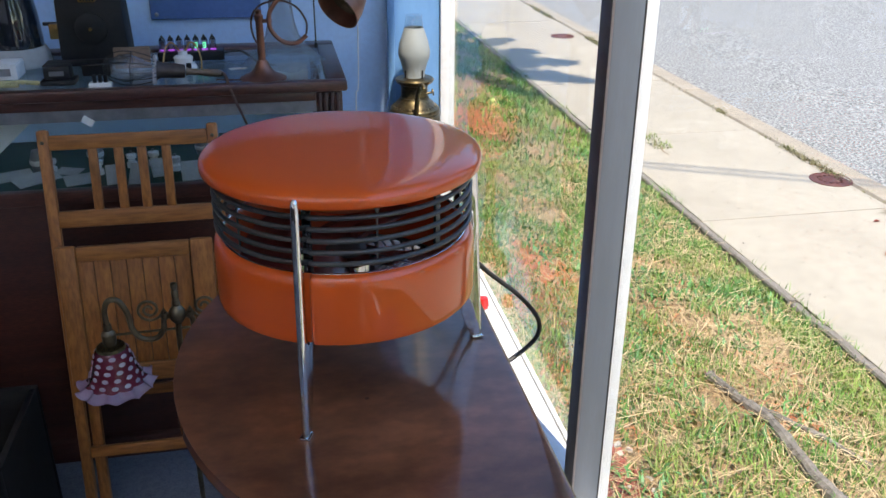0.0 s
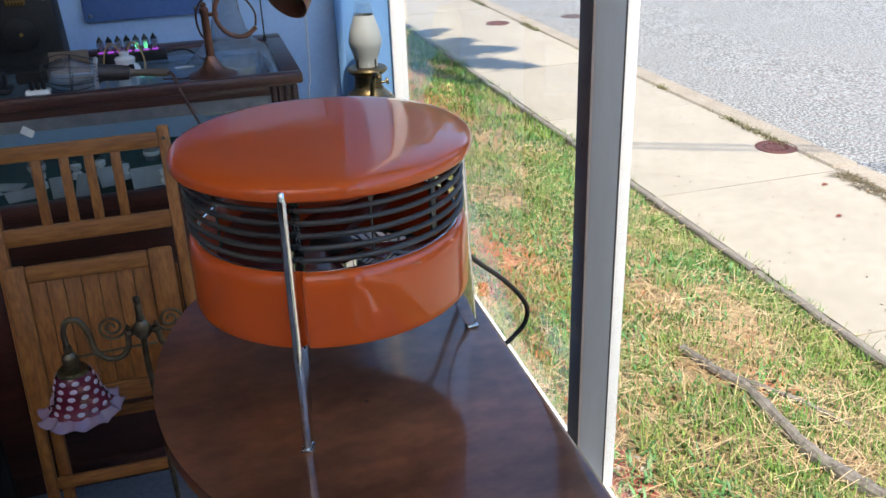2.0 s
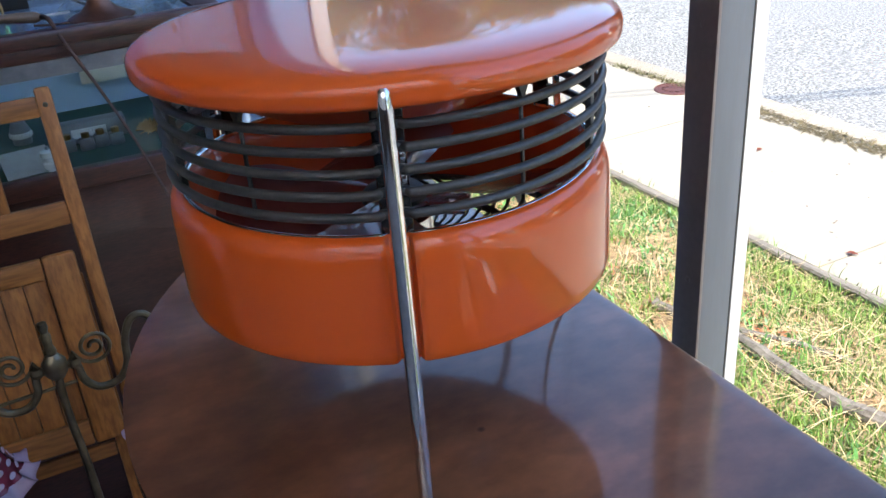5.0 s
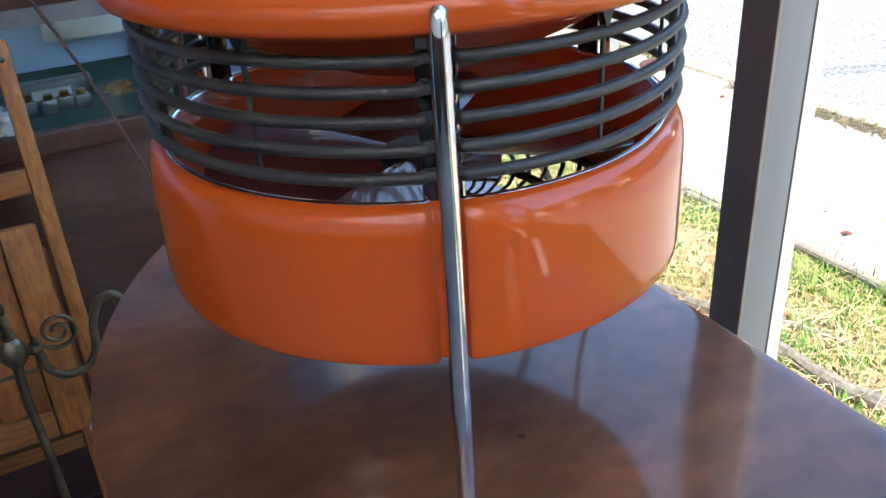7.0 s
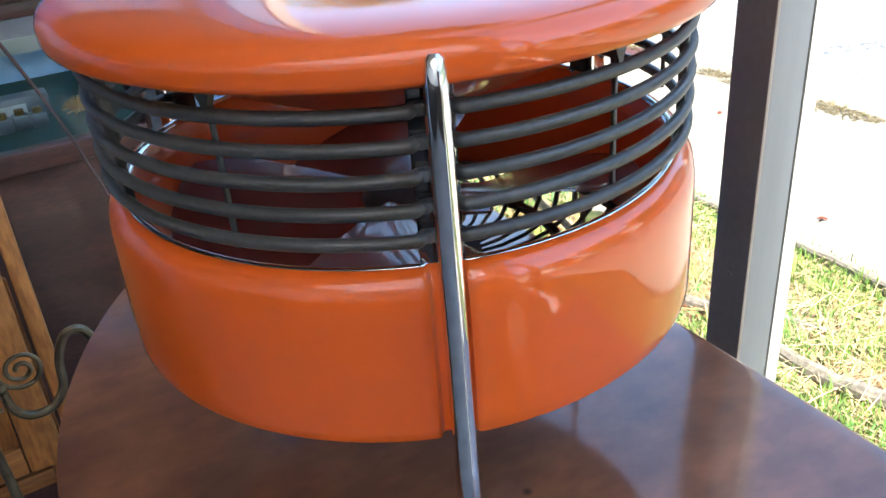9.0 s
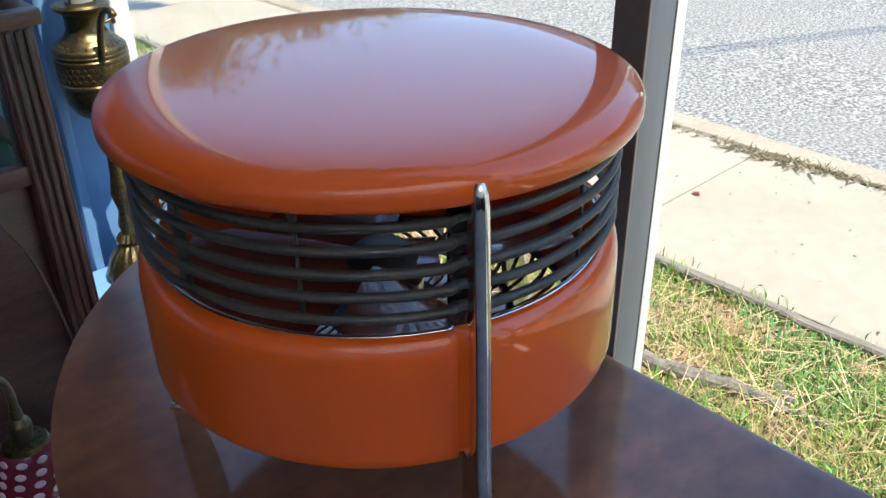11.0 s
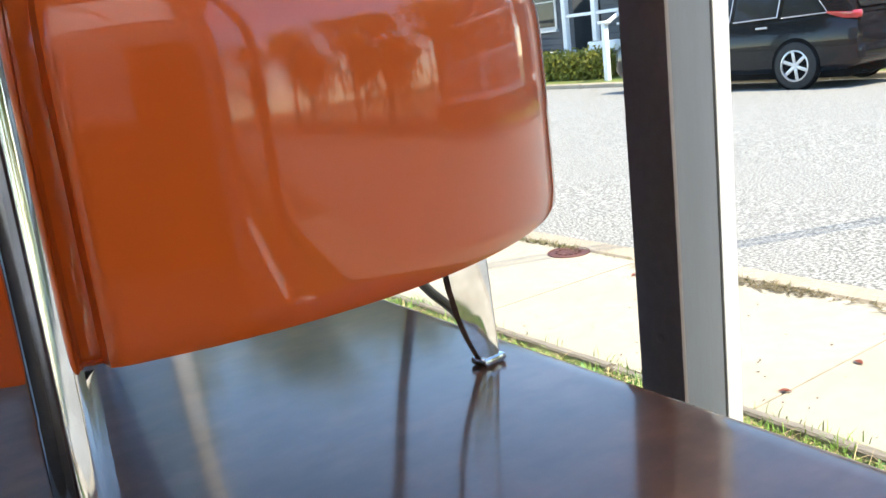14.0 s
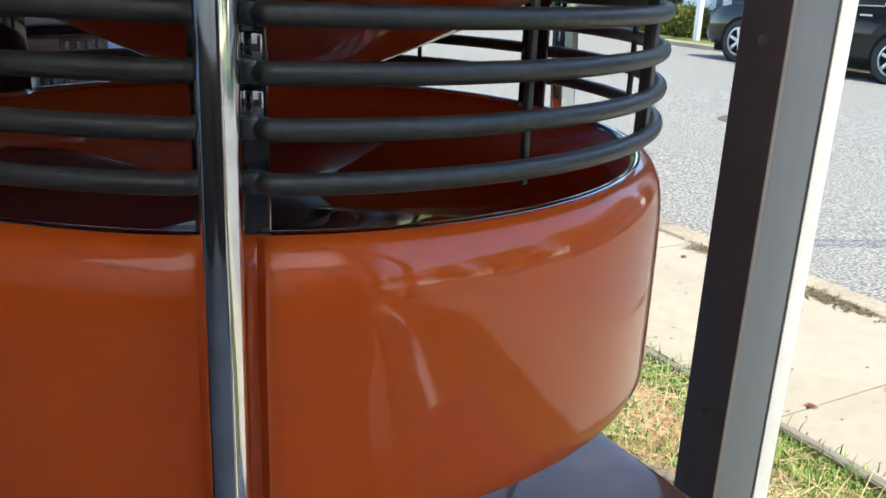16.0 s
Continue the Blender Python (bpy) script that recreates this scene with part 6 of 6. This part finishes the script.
def gooseneck_lamp():
    c = (0.066, 1.84)
    t = thing("desk_lamp", (c[0], c[1], TOP), "aged copper desk lamp with a curled arm", "desk lamp")
    part("base", lathe(bmesh.new(), [(0.0, TOP), (0.050, TOP), (0.051, TOP + 0.004), (0.043, TOP + 0.008), (0.029, TOP + 0.014), (0.019, TOP + 0.024), (0.013, TOP + 0.036), (0.0105, TOP + 0.042), (0.0, TOP + 0.043)], c, 40), COPPER, t, "flared copper base")
    part("stem", lathe(bmesh.new(), [(0.0085, TOP + 0.040), (0.008, TOP + 0.125), (0.0095, TOP + 0.128), (0.0095, TOP + 0.138), (0.006, TOP + 0.142), (0.007, TOP + 0.148), (0.0, TOP + 0.152)], c, 20), COPPER, t, "copper stem")
    part("clamp", boxed(c[0] + 0.006, c[0] + 0.028, c[1] - 0.005, c[1] + 0.005, TOP + 0.122, TOP + 0.130, 0.002), COPPER, t)
    arm = smooth_line([(c[0] + 0.100, c[1] - 0.01, TOP + 0.095), (c[0] + 0.075, c[1] - 0.012, TOP + 0.079), (c[0] + 0.045, c[1] - 0.012, TOP + 0.085), (c[0] + 0.024, c[1] - 0.01, TOP + 0.11), (c[0] + 0.022, c[1] - 0.01, TOP + 0.14),
                       (c[0] + 0.038, c[1] - 0.008, TOP + 0.166), (c[0] + 0.065, c[1] - 0.006, TOP + 0.19), (c[0] + 0.085, c[1] - 0.004, TOP + 0.225), (c[0] + 0.09, c[1], TOP + 0.27)], 8)
    part("arm", tubed(arm, 0.0048, 10), COPPER, t, "curled copper arm")
    loop = smooth_line([(c[0] + 0.004, c[1] + 0.012, TOP + 0.062), (c[0] - 0.014, c[1] + 0.012, TOP + 0.09), (c[0] - 0.016, c[1] + 0.01, TOP + 0.13), (c[0] + 0.005, c[1] + 0.008, TOP + 0.158), (c[0] + 0.045, c[1], TOP + 0.168),
                        (c[0] + 0.08, c[1] - 0.004, TOP + 0.155), (c[0] + 0.10, c[1] - 0.008, TOP + 0.125), (c[0] + 0.099, c[1] - 0.01, TOP + 0.098)], 8)
    part("cord", tubed(loop, 0.0022, 8), CORD_BROWN, t, "brown cord looped round the stem")
    lead = smooth_line([(c[0] - 0.045, c[1] - 0.01, TOP + 0.003), (c[0] - 0.075, c[1] - 0.012, TOP + 0.004), (c[0] - 0.10, c[1] - 0.02, TOP + 0.008)], 5)
    part("lead", tubed(lead, 0.002, 6), CORD_BROWN, t)


gooseneck_lamp()


def crystal_shade():
    c = (0.114, 1.985)
    t = thing("crystal_shade", (c[0], c[1], 0.9415), "ruffled clear crystal lamp shade standing on the case", "glass shade")
    ruffle = lambda a, r, z: r * (1 + 0.16 * math.sin(8 * a) * max(0, (1.0 - z) / 0.06)) + 0.0015 * math.sin(24 * a)
    prof = [(0.092, 0.943), (0.083, 0.955), (0.066, 0.972), (0.050, 0.99), (0.038, 1.01), (0.030, 1.04), (0.026, 1.07), (0.024, 1.10), (0.026, 1.12)]
    b = lathe(bmesh.new(), prof, c, 96, shape=ruffle)
    bmesh.ops.solidify(b, geom=b.faces[:], thickness=0.003)
    part("shade", b, CRYSTAL, t, "ruffled clear crystal", smooth=60)


crystal_shade()

# ---- hanging lamp, its chain and a white cord ----
t = thing("hanging_lamp", (0.30, 2.02, 1.07), "dark bronze hanging lamp shade with darkened inside", "hanging lamp")
m = Matrix.Translation((0.284, 2.02, 1.098)) @ Matrix.Rotation(radians(-45), 4, 'X') @ Matrix.Rotation(radians(38), 4, 'Y')
b = lathe(bmesh.new(), [(0.055, -0.062), (0.050, -0.03), (0.040, 0.0), (0.026, 0.025), (0.014, 0.04), (0.012, 0.06)], seg=40, m=m)
bmesh.ops.solidify(b, geom=b.faces[:], thickness=0.002)
part("shade", b, COPPER, t, "dark bronze shade", smooth=60)
part("inner_reflector", lathe(bmesh.new(), [(0.0535, -0.0615), (0.048, -0.03), (0.038, -0.002), (0.0, 0.015)], seg=40, m=m), BRONZE, t, "darkened metal inside", smooth=60)
part("rod", tubed(smooth_line([m @ Vector((0, 0, 0.055)), (0.322, 2.06, 1.18), (0.33, 2.07, 1.5), (0.33, 2.07, 3.3)], 6), 0.005, 8), COPPER, t, "hanging rod")
t = thing("pull_chain", (0.192, 2.0, 1.0), "thin black bead pull chain hanging from the ceiling", "pull chain")
part("chain", tubed([(0.192, 2.0, 3.3), (0.192, 2.0, 0.985)], 0.0016, 6), CORD_BLACK, t)
b = bmesh.new()
for k in range(40):
    z = 0.99 + 0.006 * k
    lathe(b, [(0.0, z), (0.0023, z + 0.002), (0.0023, z + 0.003), (0.0, z + 0.005)], (0.192, 2.0), 8)
part("beads", b, BLACKMETAL, t)
part("pull", lathe(bmesh.new(), [(0.0, 0.972), (0.004, 0.975), (0.004, 0.985), (0.0, 0.99)], (0.192, 2.0), 12), BLACKMETAL, t)
solid("white_hanging_cord", tubed(smooth_line([(0.315, 2.15, 3.3), (0.308, 2.15, 1.1), (0.295, 2.14, 0.8), (0.288, 2.12, 0.5), (0.29, 2.1, 0.2455)], 8), 0.002, 6), CORD_WHITE, (0.315, 2.15, 3.3), "thin white cord hanging against the wall", "cord")


# ---- kerosene lamp on the platform ----
def oil_lamp():
    c = (0.461, 2.205)
    Z = 0.2434
    t = thing("oil_lamp", (c[0], c[1], Z), "tall embossed brass oil lamp with frosted chimney", "oil lamp")
    emboss = lambda n, d: (lambda a, r, z: r + d * math.sin(n * a) * math.sin(z * 420))
    part("foot", lathe(bmesh.new(), [(0.0, Z), (0.062, Z), (0.066, Z + 0.01), (0.060, Z + 0.026), (0.05, Z + 0.05), (0.034, Z + 0.068), (0.024, Z + 0.08), (0.03, Z + 0.09), (0.02, Z + 0.105), (0.0, Z + 0.106)], c, 64, emboss(16, 0.0022)), ANTIQUE, t, "embossed bronze foot")
    part("stem", lathe(bmesh.new(), [(0.015, Z + 0.10), (0.02, Z + 0.125), (0.013, Z + 0.16), (0.022, Z + 0.20), (0.015, Z + 0.24), (0.012, Z + 0.30), (0.02, Z + 0.345), (0.0, Z + 0.346)], c, 32), ANTIQUE, t, "turned brass stem")
    font = part("font", lathe(bmesh.new(), [(0.0, 0.6120), (0.0312, 0.6160), (0.0520, 0.6330), (0.0640, 0.6580), (0.0682, 0.6800), (0.0690, 0.6900), (0.0712, 0.6925), (0.0712, 0.6960), (0.0690, 0.6985), (0.0686, 0.7380), (0.0706, 0.7402), (0.0706, 0.7436), (0.0688, 0.7458), (0.0690, 0.7490),
                                       (0.0702, 0.7502), (0.0702, 0.7526), (0.0686, 0.7540), (0.0686, 0.7610), (0.0668, 0.7640), (0.0610, 0.7675), (0.0560, 0.7730), (0.0500, 0.7800), (0.0420, 0.7860), (0.0392, 0.7930), (0.0, 0.7935)], c, 96), ANTIQUE, t, "round bronzed brass font with raised rings", smooth=35)
    for k in range(34):
        for i, z in enumerate((0.7065, 0.7180, 0.7295)):
            m = Matrix.Translation((c[0], c[1], z)) @ Matrix.Rotation(2 * math.pi * (k + 0.5 * (i % 2)) / 34, 4, 'Z')
            part("boss", lathe(bmesh.new(), [(0.0052, 0.0), (0.0046, 0.0014), (0.0030, 0.0016), (0.0, 0.0010)], seg=8, m=m @ Matrix.Translation((0.0684, 0, 0)) @ Matrix.Rotation(radians(90), 4, 'Y')), ANTIQUE, font)
    for k in range(28):
        a = 2 * math.pi * k / 28
        part("leaf_tip", lathe(bmesh.new(), [(0.0038, 0.0), (0.0030, 0.0014), (0.0, 0.0020)], seg=8, m=Matrix.Translation((c[0], c[1], 0)) @ Matrix.Rotation(a, 4, 'Z') @ Matrix.Translation((0.0585, 0, 0.7695)) @ Matrix.Rotation(radians(40), 4, 'Y')), ANTIQUE, font)
    part("burner", lathe(bmesh.new(), [(0.0385, 0.7940), (0.0365, 0.8000), (0.0365, 0.8204), (0.0383, 0.8269), (0.0495, 0.8335), (0.0539, 0.8414), (0.0495, 0.8454), (0.033, 0.8467), (0.0, 0.8480)], c, 48), ANTIQUE, t, "brass burner gallery")
    for k in range(4):
        a = radians(35 + 90 * k)
        part("prong", boxed(0.0315, 0.0330, -0.0022, 0.0022, 0.8485, 0.8700, 0.0004, m=Matrix.Translation((c[0], c[1], 0)) @ Matrix.Rotation(a, 4, 'Z')), BLACKMETAL, t, "dark chimney prong")
    part("chimney", lathe(bmesh.new(), [(0.0286, 0.8484), (0.0291, 0.8621), (0.0347, 0.8829), (0.042, 0.9036), (0.0431, 0.9161), (0.0386, 0.9410), (0.0302, 0.9659), (0.0252, 0.9800)], c, 48), FROST, t, "frosted glass chimney", smooth=60)
    part("chimney_top", lathe(bmesh.new(), [(0.0252, 0.9804), (0.023, 0.9949), (0.0218, 1.0012), (0.0226, 1.012)], c, 40), CLEAR, t, "clear glass chimney top", smooth=60)
    part("spout", tubed(smooth_line([(c[0] - 0.006, c[1] - 0.064, 0.7450), (c[0] - 0.006, c[1] - 0.076, 0.7850), (c[0] - 0.004, c[1] - 0.090, 0.8250), (c[0], c[1] - 0.108, 0.8480), (c[0] + 0.003, c[1] - 0.126, 0.8500), (c[0] + 0.004, c[1] - 0.136, 0.8430)], 8), 0.0066, 12), ANTIQUE, t, "curved dark brass spout")
    part("wick_knob", lathe(bmesh.new(), [(0.0, 0.0), (0.003, 0.0), (0.003, 0.02), (0.009, 0.02), (0.009, 0.024), (0.0, 0.025)], seg=14, m=Matrix.Translation((c[0] + 0.026, c[1] - 0.02, 0.8040)) @ Matrix.Rotation(radians(80), 4, 'Y')), ANTIQUE, t, "wick knob")


oil_lamp()


# ---- folded chair leaning on the showcase ----
def folded_chair():
    t = thing("folding_chair", (-0.216, 1.62, 0.0), "golden oak folding chair, folded and leaning", "chair")
    m = Matrix.Translation((-0.005, 1.577, -0.002)) @ Matrix.Rotation(radians(-11.6), 4, 'X')
    bx = lambda *a, bevel=0.003: boxed(*a, bevel, m=m)
    for x in (-0.397, -0.056):
        part("stile", bx(x, x + 0.023, -0.011, 0.011, 0.004, 0.892, bevel=0.005), OAK_V, t, "rounded oak stile")
    part("top_rail", bx(-0.375, -0.0555, -0.007, 0.007, 0.849, 0.880), OAK, t, "oak top rail")
    part("back_rail", bx(-0.375, -0.0555, -0.007, 0.007, 0.684, 0.720), OAK, t, "oak lower back rail")
    for x in (-0.301, -0.249, -0.202, -0.152):
        part("baluster", bx(x, x + 0.019, -0.005, 0.005, 0.716, 0.856, bevel=0.002), OAK_V, t)
    seat = part("seat", bx(-0.386, -0.345, -0.034, -0.013, 0.335, 0.648, bevel=0.006), OAK_V, t, "slatted oak seat, folded flat")
    part("seat_side", bx(-0.112, -0.064, -0.034, -0.013, 0.335, 0.648, bevel=0.006), OAK_V, seat)
    part("seat_front", bx(-0.344, -0.113, -0.033, -0.014, 0.614, 0.646), OAK, seat)
    part("seat_back", bx(-0.344, -0.113, -0.033, -0.014, 0.337, 0.378), OAK, seat)
    for k in range(7):
        x = -0.3445 + 0.0331 * k
        part("seat_slat", bx(x, x + 0.0318, -0.0255, -0.0175, 0.3785, 0.6135, bevel=0.0012), OAK_V, seat)
    for x in (-0.372, -0.085):
        part("rear_leg", bx(x, x + 0.024, 0.013, 0.034, 0.02, 0.60, bevel=0.004), OAK_V, t)
    part("stretcher", bx(-0.374, -0.0565, -0.008, 0.006, 0.155, 0.180), OAK, t, "oak stretcher")
    part("rear_stretcher", bx(-0.348, -0.086, 0.016, 0.03, 0.285, 0.31), OAK, t)
    for x in (-0.386, -0.045):
        part("rivet", lathe(bmesh.new(), [(0.004, 0.0), (0.003, 0.002), (0, 0.0025)], seg=10, m=m @ Matrix.Translation((x, -0.0112, 0.866)) @ Matrix.Rotation(radians(90), 4, 'X')), BRONZE, t)


folded_chair()


# ---- two-armed gas lamp ----
def gas_lamp():
    cx, cy = -0.131, 1.47
    t = thing("two_arm_lamp", (cx, cy, 0.0), "antique bronze two-arm lamp with dotted cranberry glass shades", "lamp")
    part("finial", lathe(bmesh.new(), [(0.006, 0.586), (0.0085, 0.592), (0.0058, 0.602), (0.0068, 0.617), (0.0045, 0.622), (0.0066, 0.629), (0.006, 0.636), (0.0, 0.639)], (cx, cy), 20), BRONZE, t, "turned bronze finial")
    part("hub", lathe(bmesh.new(), [(0.0, 0.548), (0.009, 0.552), (0.0145, 0.560), (0.0165, 0.570), (0.0155, 0.577), (0.010, 0.585), (0.006, 0.59), (0.0, 0.59)], (cx, cy), 28), BRONZE, t, "bronze hub")
    part("stem", tubed(smooth_line([(cx, cy, 0.556), (cx - 0.002, cy - 0.004, 0.50), (cx + 0.002, cy - 0.010, 0.40), (cx + 0.004, cy - 0.02, 0.2), (cx + 0.004, cy - 0.02, 0.015)], 6), 0.0056, 12), BRONZE, t, "slender bronze stem")
    part("foot", lathe(bmesh.new(), [(0.0, 0.0), (0.085, 0.0), (0.085, 0.008), (0.05, 0.016), (0.012, 0.03), (0.0, 0.03)], (cx + 0.004, cy - 0.02), 32), BRONZE, t, "round bronze foot")
    part("cross_rod", tubed([(cx - 0.125, cy + 0.012, 0.527), (cx + 0.02, cy + 0.012, 0.531)], 0.0026, 8), BRONZE, t, "straight dark rod")
    for s in (-1, 1):
        P = lambda dx, dz, dy=0.0: (cx + s * dx, cy + dy, 0.567 + dz)
        part("socket_knuckle", lathe(bmesh.new(), [(0.0, -0.008), (0.007, -0.006), (0.009, 0.0), (0.007, 0.006), (0.0, 0.008)], seg=16, m=Matrix.Translation(P(0.024, 0.0))), BRONZE, t)
        arm = smooth_line([P(0.012, 0.0), P(0.026, -0.006), P(0.030, -0.03), P(0.046, -0.048), P(0.072, -0.046), P(0.088, -0.024), P(0.093, 0.012), P(0.106, 0.040), P(0.124, 0.042), P(0.134, 0.022), P(0.134, -0.012)], 7)
        part("arm", tubed(arm, 0.0054, 10), BRONZE, t, "S-curved bronze arm")
        sc = [P(0.052 + (0.026 - 0.0029 * a) * math.cos(math.pi + a * 1.7), 0.016 + (0.026 - 0.0029 * a) * math.sin(math.pi + a * 1.7)) for a in (k * 0.13 for k in range(58))]
        part("scroll", tubed([P(0.020, 0.004)] + sc, 0.0028, 8), BRONZE, t, "bronze scroll")
        nx, nz = cx + s * 0.134, 0.555
        part("shade_socket", lathe(bmesh.new(), [(0.0, 0.560), (0.007, 0.560), (0.008, 0.548), (0.0065, 0.545), (0.0125, 0.540), (0.014, 0.535), (0.013, 0.520), (0.011, 0.512), (0.0, 0.512)], (nx, cy), 24), BRONZE, t, "bronze lamp socket")
        holder = part("shade_holder", lathe(bmesh.new(), [(0.010, 0.513), (0.026, 0.511), (0.0285, 0.506), (0.0285, 0.500), (0.026, 0.500)], (nx, cy), 36), ANTIQUE, t, "pierced brass shade holder")
        for k in range(12):
            a = 2 * math.pi * k / 12
            part("hole", lathe(bmesh.new(), [(0.0022, 0.5122), (0.0, 0.5126)], (nx + 0.019 * math.cos(a), cy + 0.019 * math.sin(a)), 8), BLACKMETAL, holder)
        ruff = lambda a, r, z: r * (1 + (0.09 * math.sin(11 * a) if z < 0.432 else 0.0))
        b = lathe(bmesh.new(), [(0.025, 0.508), (0.031, 0.502), (0.036, 0.49), (0.040, 0.47), (0.0455, 0.45), (0.052, 0.436), (0.058, 0.430)], (nx, cy), 88, shape=ruff)
        bmesh.ops.solidify(b, geom=b.faces[:], thickness=0.002)
        sh = part("shade", b, CRANBERRY, t, "cranberry glass shade with pale dots", smooth=60)
        b = lathe(bmesh.new(), [(0.056, 0.4325), (0.066, 0.424), (0.073, 0.4205), (0.0755, 0.4215)], (nx, cy), 132, shape=lambda a, r, z: r * (1 + 0.07 * math.sin(11 * a)))
        for v in b.verts:
            a = math.atan2(v.co.y - cy, v.co.x - nx)
            v.co.z += 0.005 * math.sin(11 * a + 0.6) * ((v.co.xy - Vector((nx, cy))).length - 0.055) / 0.02
        bmesh.ops.solidify(b, geom=b.faces[:], thickness=0.002)
        part("ruffle", b, OPAL, sh, "pale ruffled rim", smooth=60)
        for row, (rr, zz, n) in enumerate(((0.0335, 0.497, 9), (0.0378, 0.483, 10), (0.0410, 0.469, 11), (0.0452, 0.4545, 12), (0.0505, 0.4405, 13))):
            for k in range(n):
                a = 2 * math.pi * (k + 0.5 * (row % 2)) / n
                mm = Matrix.Translation((nx + (rr + 0.0006) * math.cos(a), cy + (rr + 0.0006) * math.sin(a), zz)) @ Matrix.Rotation(a, 4, 'Z') @ Matrix.Rotation(radians(72), 4, 'Y') @ Matrix.Diagonal((0.72, 1.1, 1, 1))
                part("dot", lathe(bmesh.new(), [(0.0062, 0.0), (0.0055, 0.0009), (0.003, 0.0015), (0, 0.0017)], seg=14, m=mm), OPAL, sh)


gas_lamp()

# ---- the fan's power cord, a red cap on the sill, a dark crate ----
cord = smooth_line([(FX + 0.13, FY + 0.10, 0.885), (0.335, 1.065, 0.868), (0.385, 1.12, 0.805), (0.416, 1.152, 0.766), (0.442, 1.17, 0.738), (0.471, 1.18, 0.71), (0.502, 1.195, 0.673), (0.52, 1.20, 0.646), (0.528, 1.205, 0.622), (0.522, 1.205, 0.599), (0.502, 1.20, 0.582), (0.474, 1.19, 0.569), (0.43, 1.17, 0.555), (0.395, 1.14, 0.53), (0.38, 1.10, 0.40), (0.38, 1.08, 0.005)], 8)
part("power_cord", tubed(cord, 0.0042, 10), CORD_BLACK, fan, "thick black power cord")
t = thing("red_cap", (0.542, 1.685, SILL), "small round red plastic cap on the white sill", "cap")
part("cap", lathe(bmesh.new(), [(0.0, SILL), (0.013, SILL), (0.0133, SILL + 0.015), (0.011, SILL + 0.026), (0.0, SILL + 0.029)], (0.542, 1.685), 28), RED_PLASTIC, t)
part("ridge", lathe(bmesh.new(), [(0.0132, SILL + 0.004), (0.0139, SILL + 0.0055), (0.0132, SILL + 0.007)], (0.542, 1.685), 28), RED_PLASTIC, t)
t = thing("dark_crate", (-0.62, 1.45, 0.0), "very dark stained wooden crate on the carpet", "crate")
for x0, x1, y0, y1 in ((-0.80, -0.455, 1.30, 1.315), (-0.80, -0.455, 1.585, 1.60), (-0.80, -0.785, 1.3155, 1.5845), (-0.47, -0.455, 1.3155, 1.5845)):
    part("side", boxed(x0, x1, y0, y1, 0.012, 0.36, 0.003), CRATE_WOOD, t, "dark wooden side")
part("bottom", boxed(-0.784, -0.471, 1.3156, 1.5844, 0.0, 0.0118), CRATE_WOOD, t)
# price tag hanging under the table
t = thing("price_tag", (0.03, 0.72, 0.66), "small white tag on a string under the table", "price tag")
part("tag", boxed(0.012, 0.034, 0.690, 0.692, 0.625, 0.650, 0.0005), PAPER, t)
part("string", tubed([(0.023, 0.691, 0.650), (0.03, 0.70, 0.70), (0.035, 0.71, 0.73)], 0.0006, 5), CORD_WHITE, t)


# ---- pavement slabs and kerb stones ----
slabs = thing("pavement", (2.58, 0.0, GZ), "pale concrete pavement of long slabs with open joints", "pavement", kind="structure")
kerb = thing("kerb", (3.18, 0.0, GZ), "worn concrete kerb along the street", "kerb", kind="structure")
far_kerb = thing("kerb_far", (FARX, 0.0, -0.3), "pale concrete kerb on the far side of the street", "kerb", kind="structure")


def piece_mesh(name, x0, x1, length, z0, z1, bevel, material, seed, gap=0.008):
    """One slab, its origin at the middle of its near edge, with slightly chipped edges."""
    r = random.Random(seed)
    b = boxed(x0, x1, gap, length - gap, z0, z1, bevel, 1)
    for v in b.verts:
        if v.co.z > z1 - 0.02:
            v.co += Vector((r.uniform(-1, 1), r.uniform(-1, 1), r.uniform(-0.6, 0.2))) * min(0.003, gap * 0.7)
    me = bpy.data.meshes.new(name)
    b.to_mesh(me)
    b.free()
    me.materials.append(material)
    return me


slab_meshes = [piece_mesh("slab", -0.515, 0.515, 1.395, -0.11, 0.0, 0.003, CONCRETE, k, 0.0030) for k in range(4)]
for k in range(-5, 40):
    ob = new("slab", slab_meshes[k % 4])
    ob.parent = slabs
    ob.location = (0, 2.06 + 1.395 * k, 0.0 + 0.001 * math.sin(k * 2.7))
kerb_meshes = [piece_mesh("kerb_stone", -0.073, 0.09, 2.4, -0.30, 0.004, 0.014, KERB_MAT, 20 + k) for k in range(3)]
for k in range(-4, 26):
    ob = new("kerb_stone", kerb_meshes[k % 3])
    ob.parent = kerb
    ob.location = (0, 1.1 + 2.4 * k, 0)
far_meshes = [piece_mesh("kerb_stone", -0.09, 0.11, 3.0, -0.4, -0.02, 0.02, KERB_MAT, 40 + k) for k in range(3)]
for k in range(-8, 24):
    ob = new("kerb_stone", far_meshes[k % 3])
    ob.parent = far_kerb
    ob.location = (0, 3.0 * k, 0)
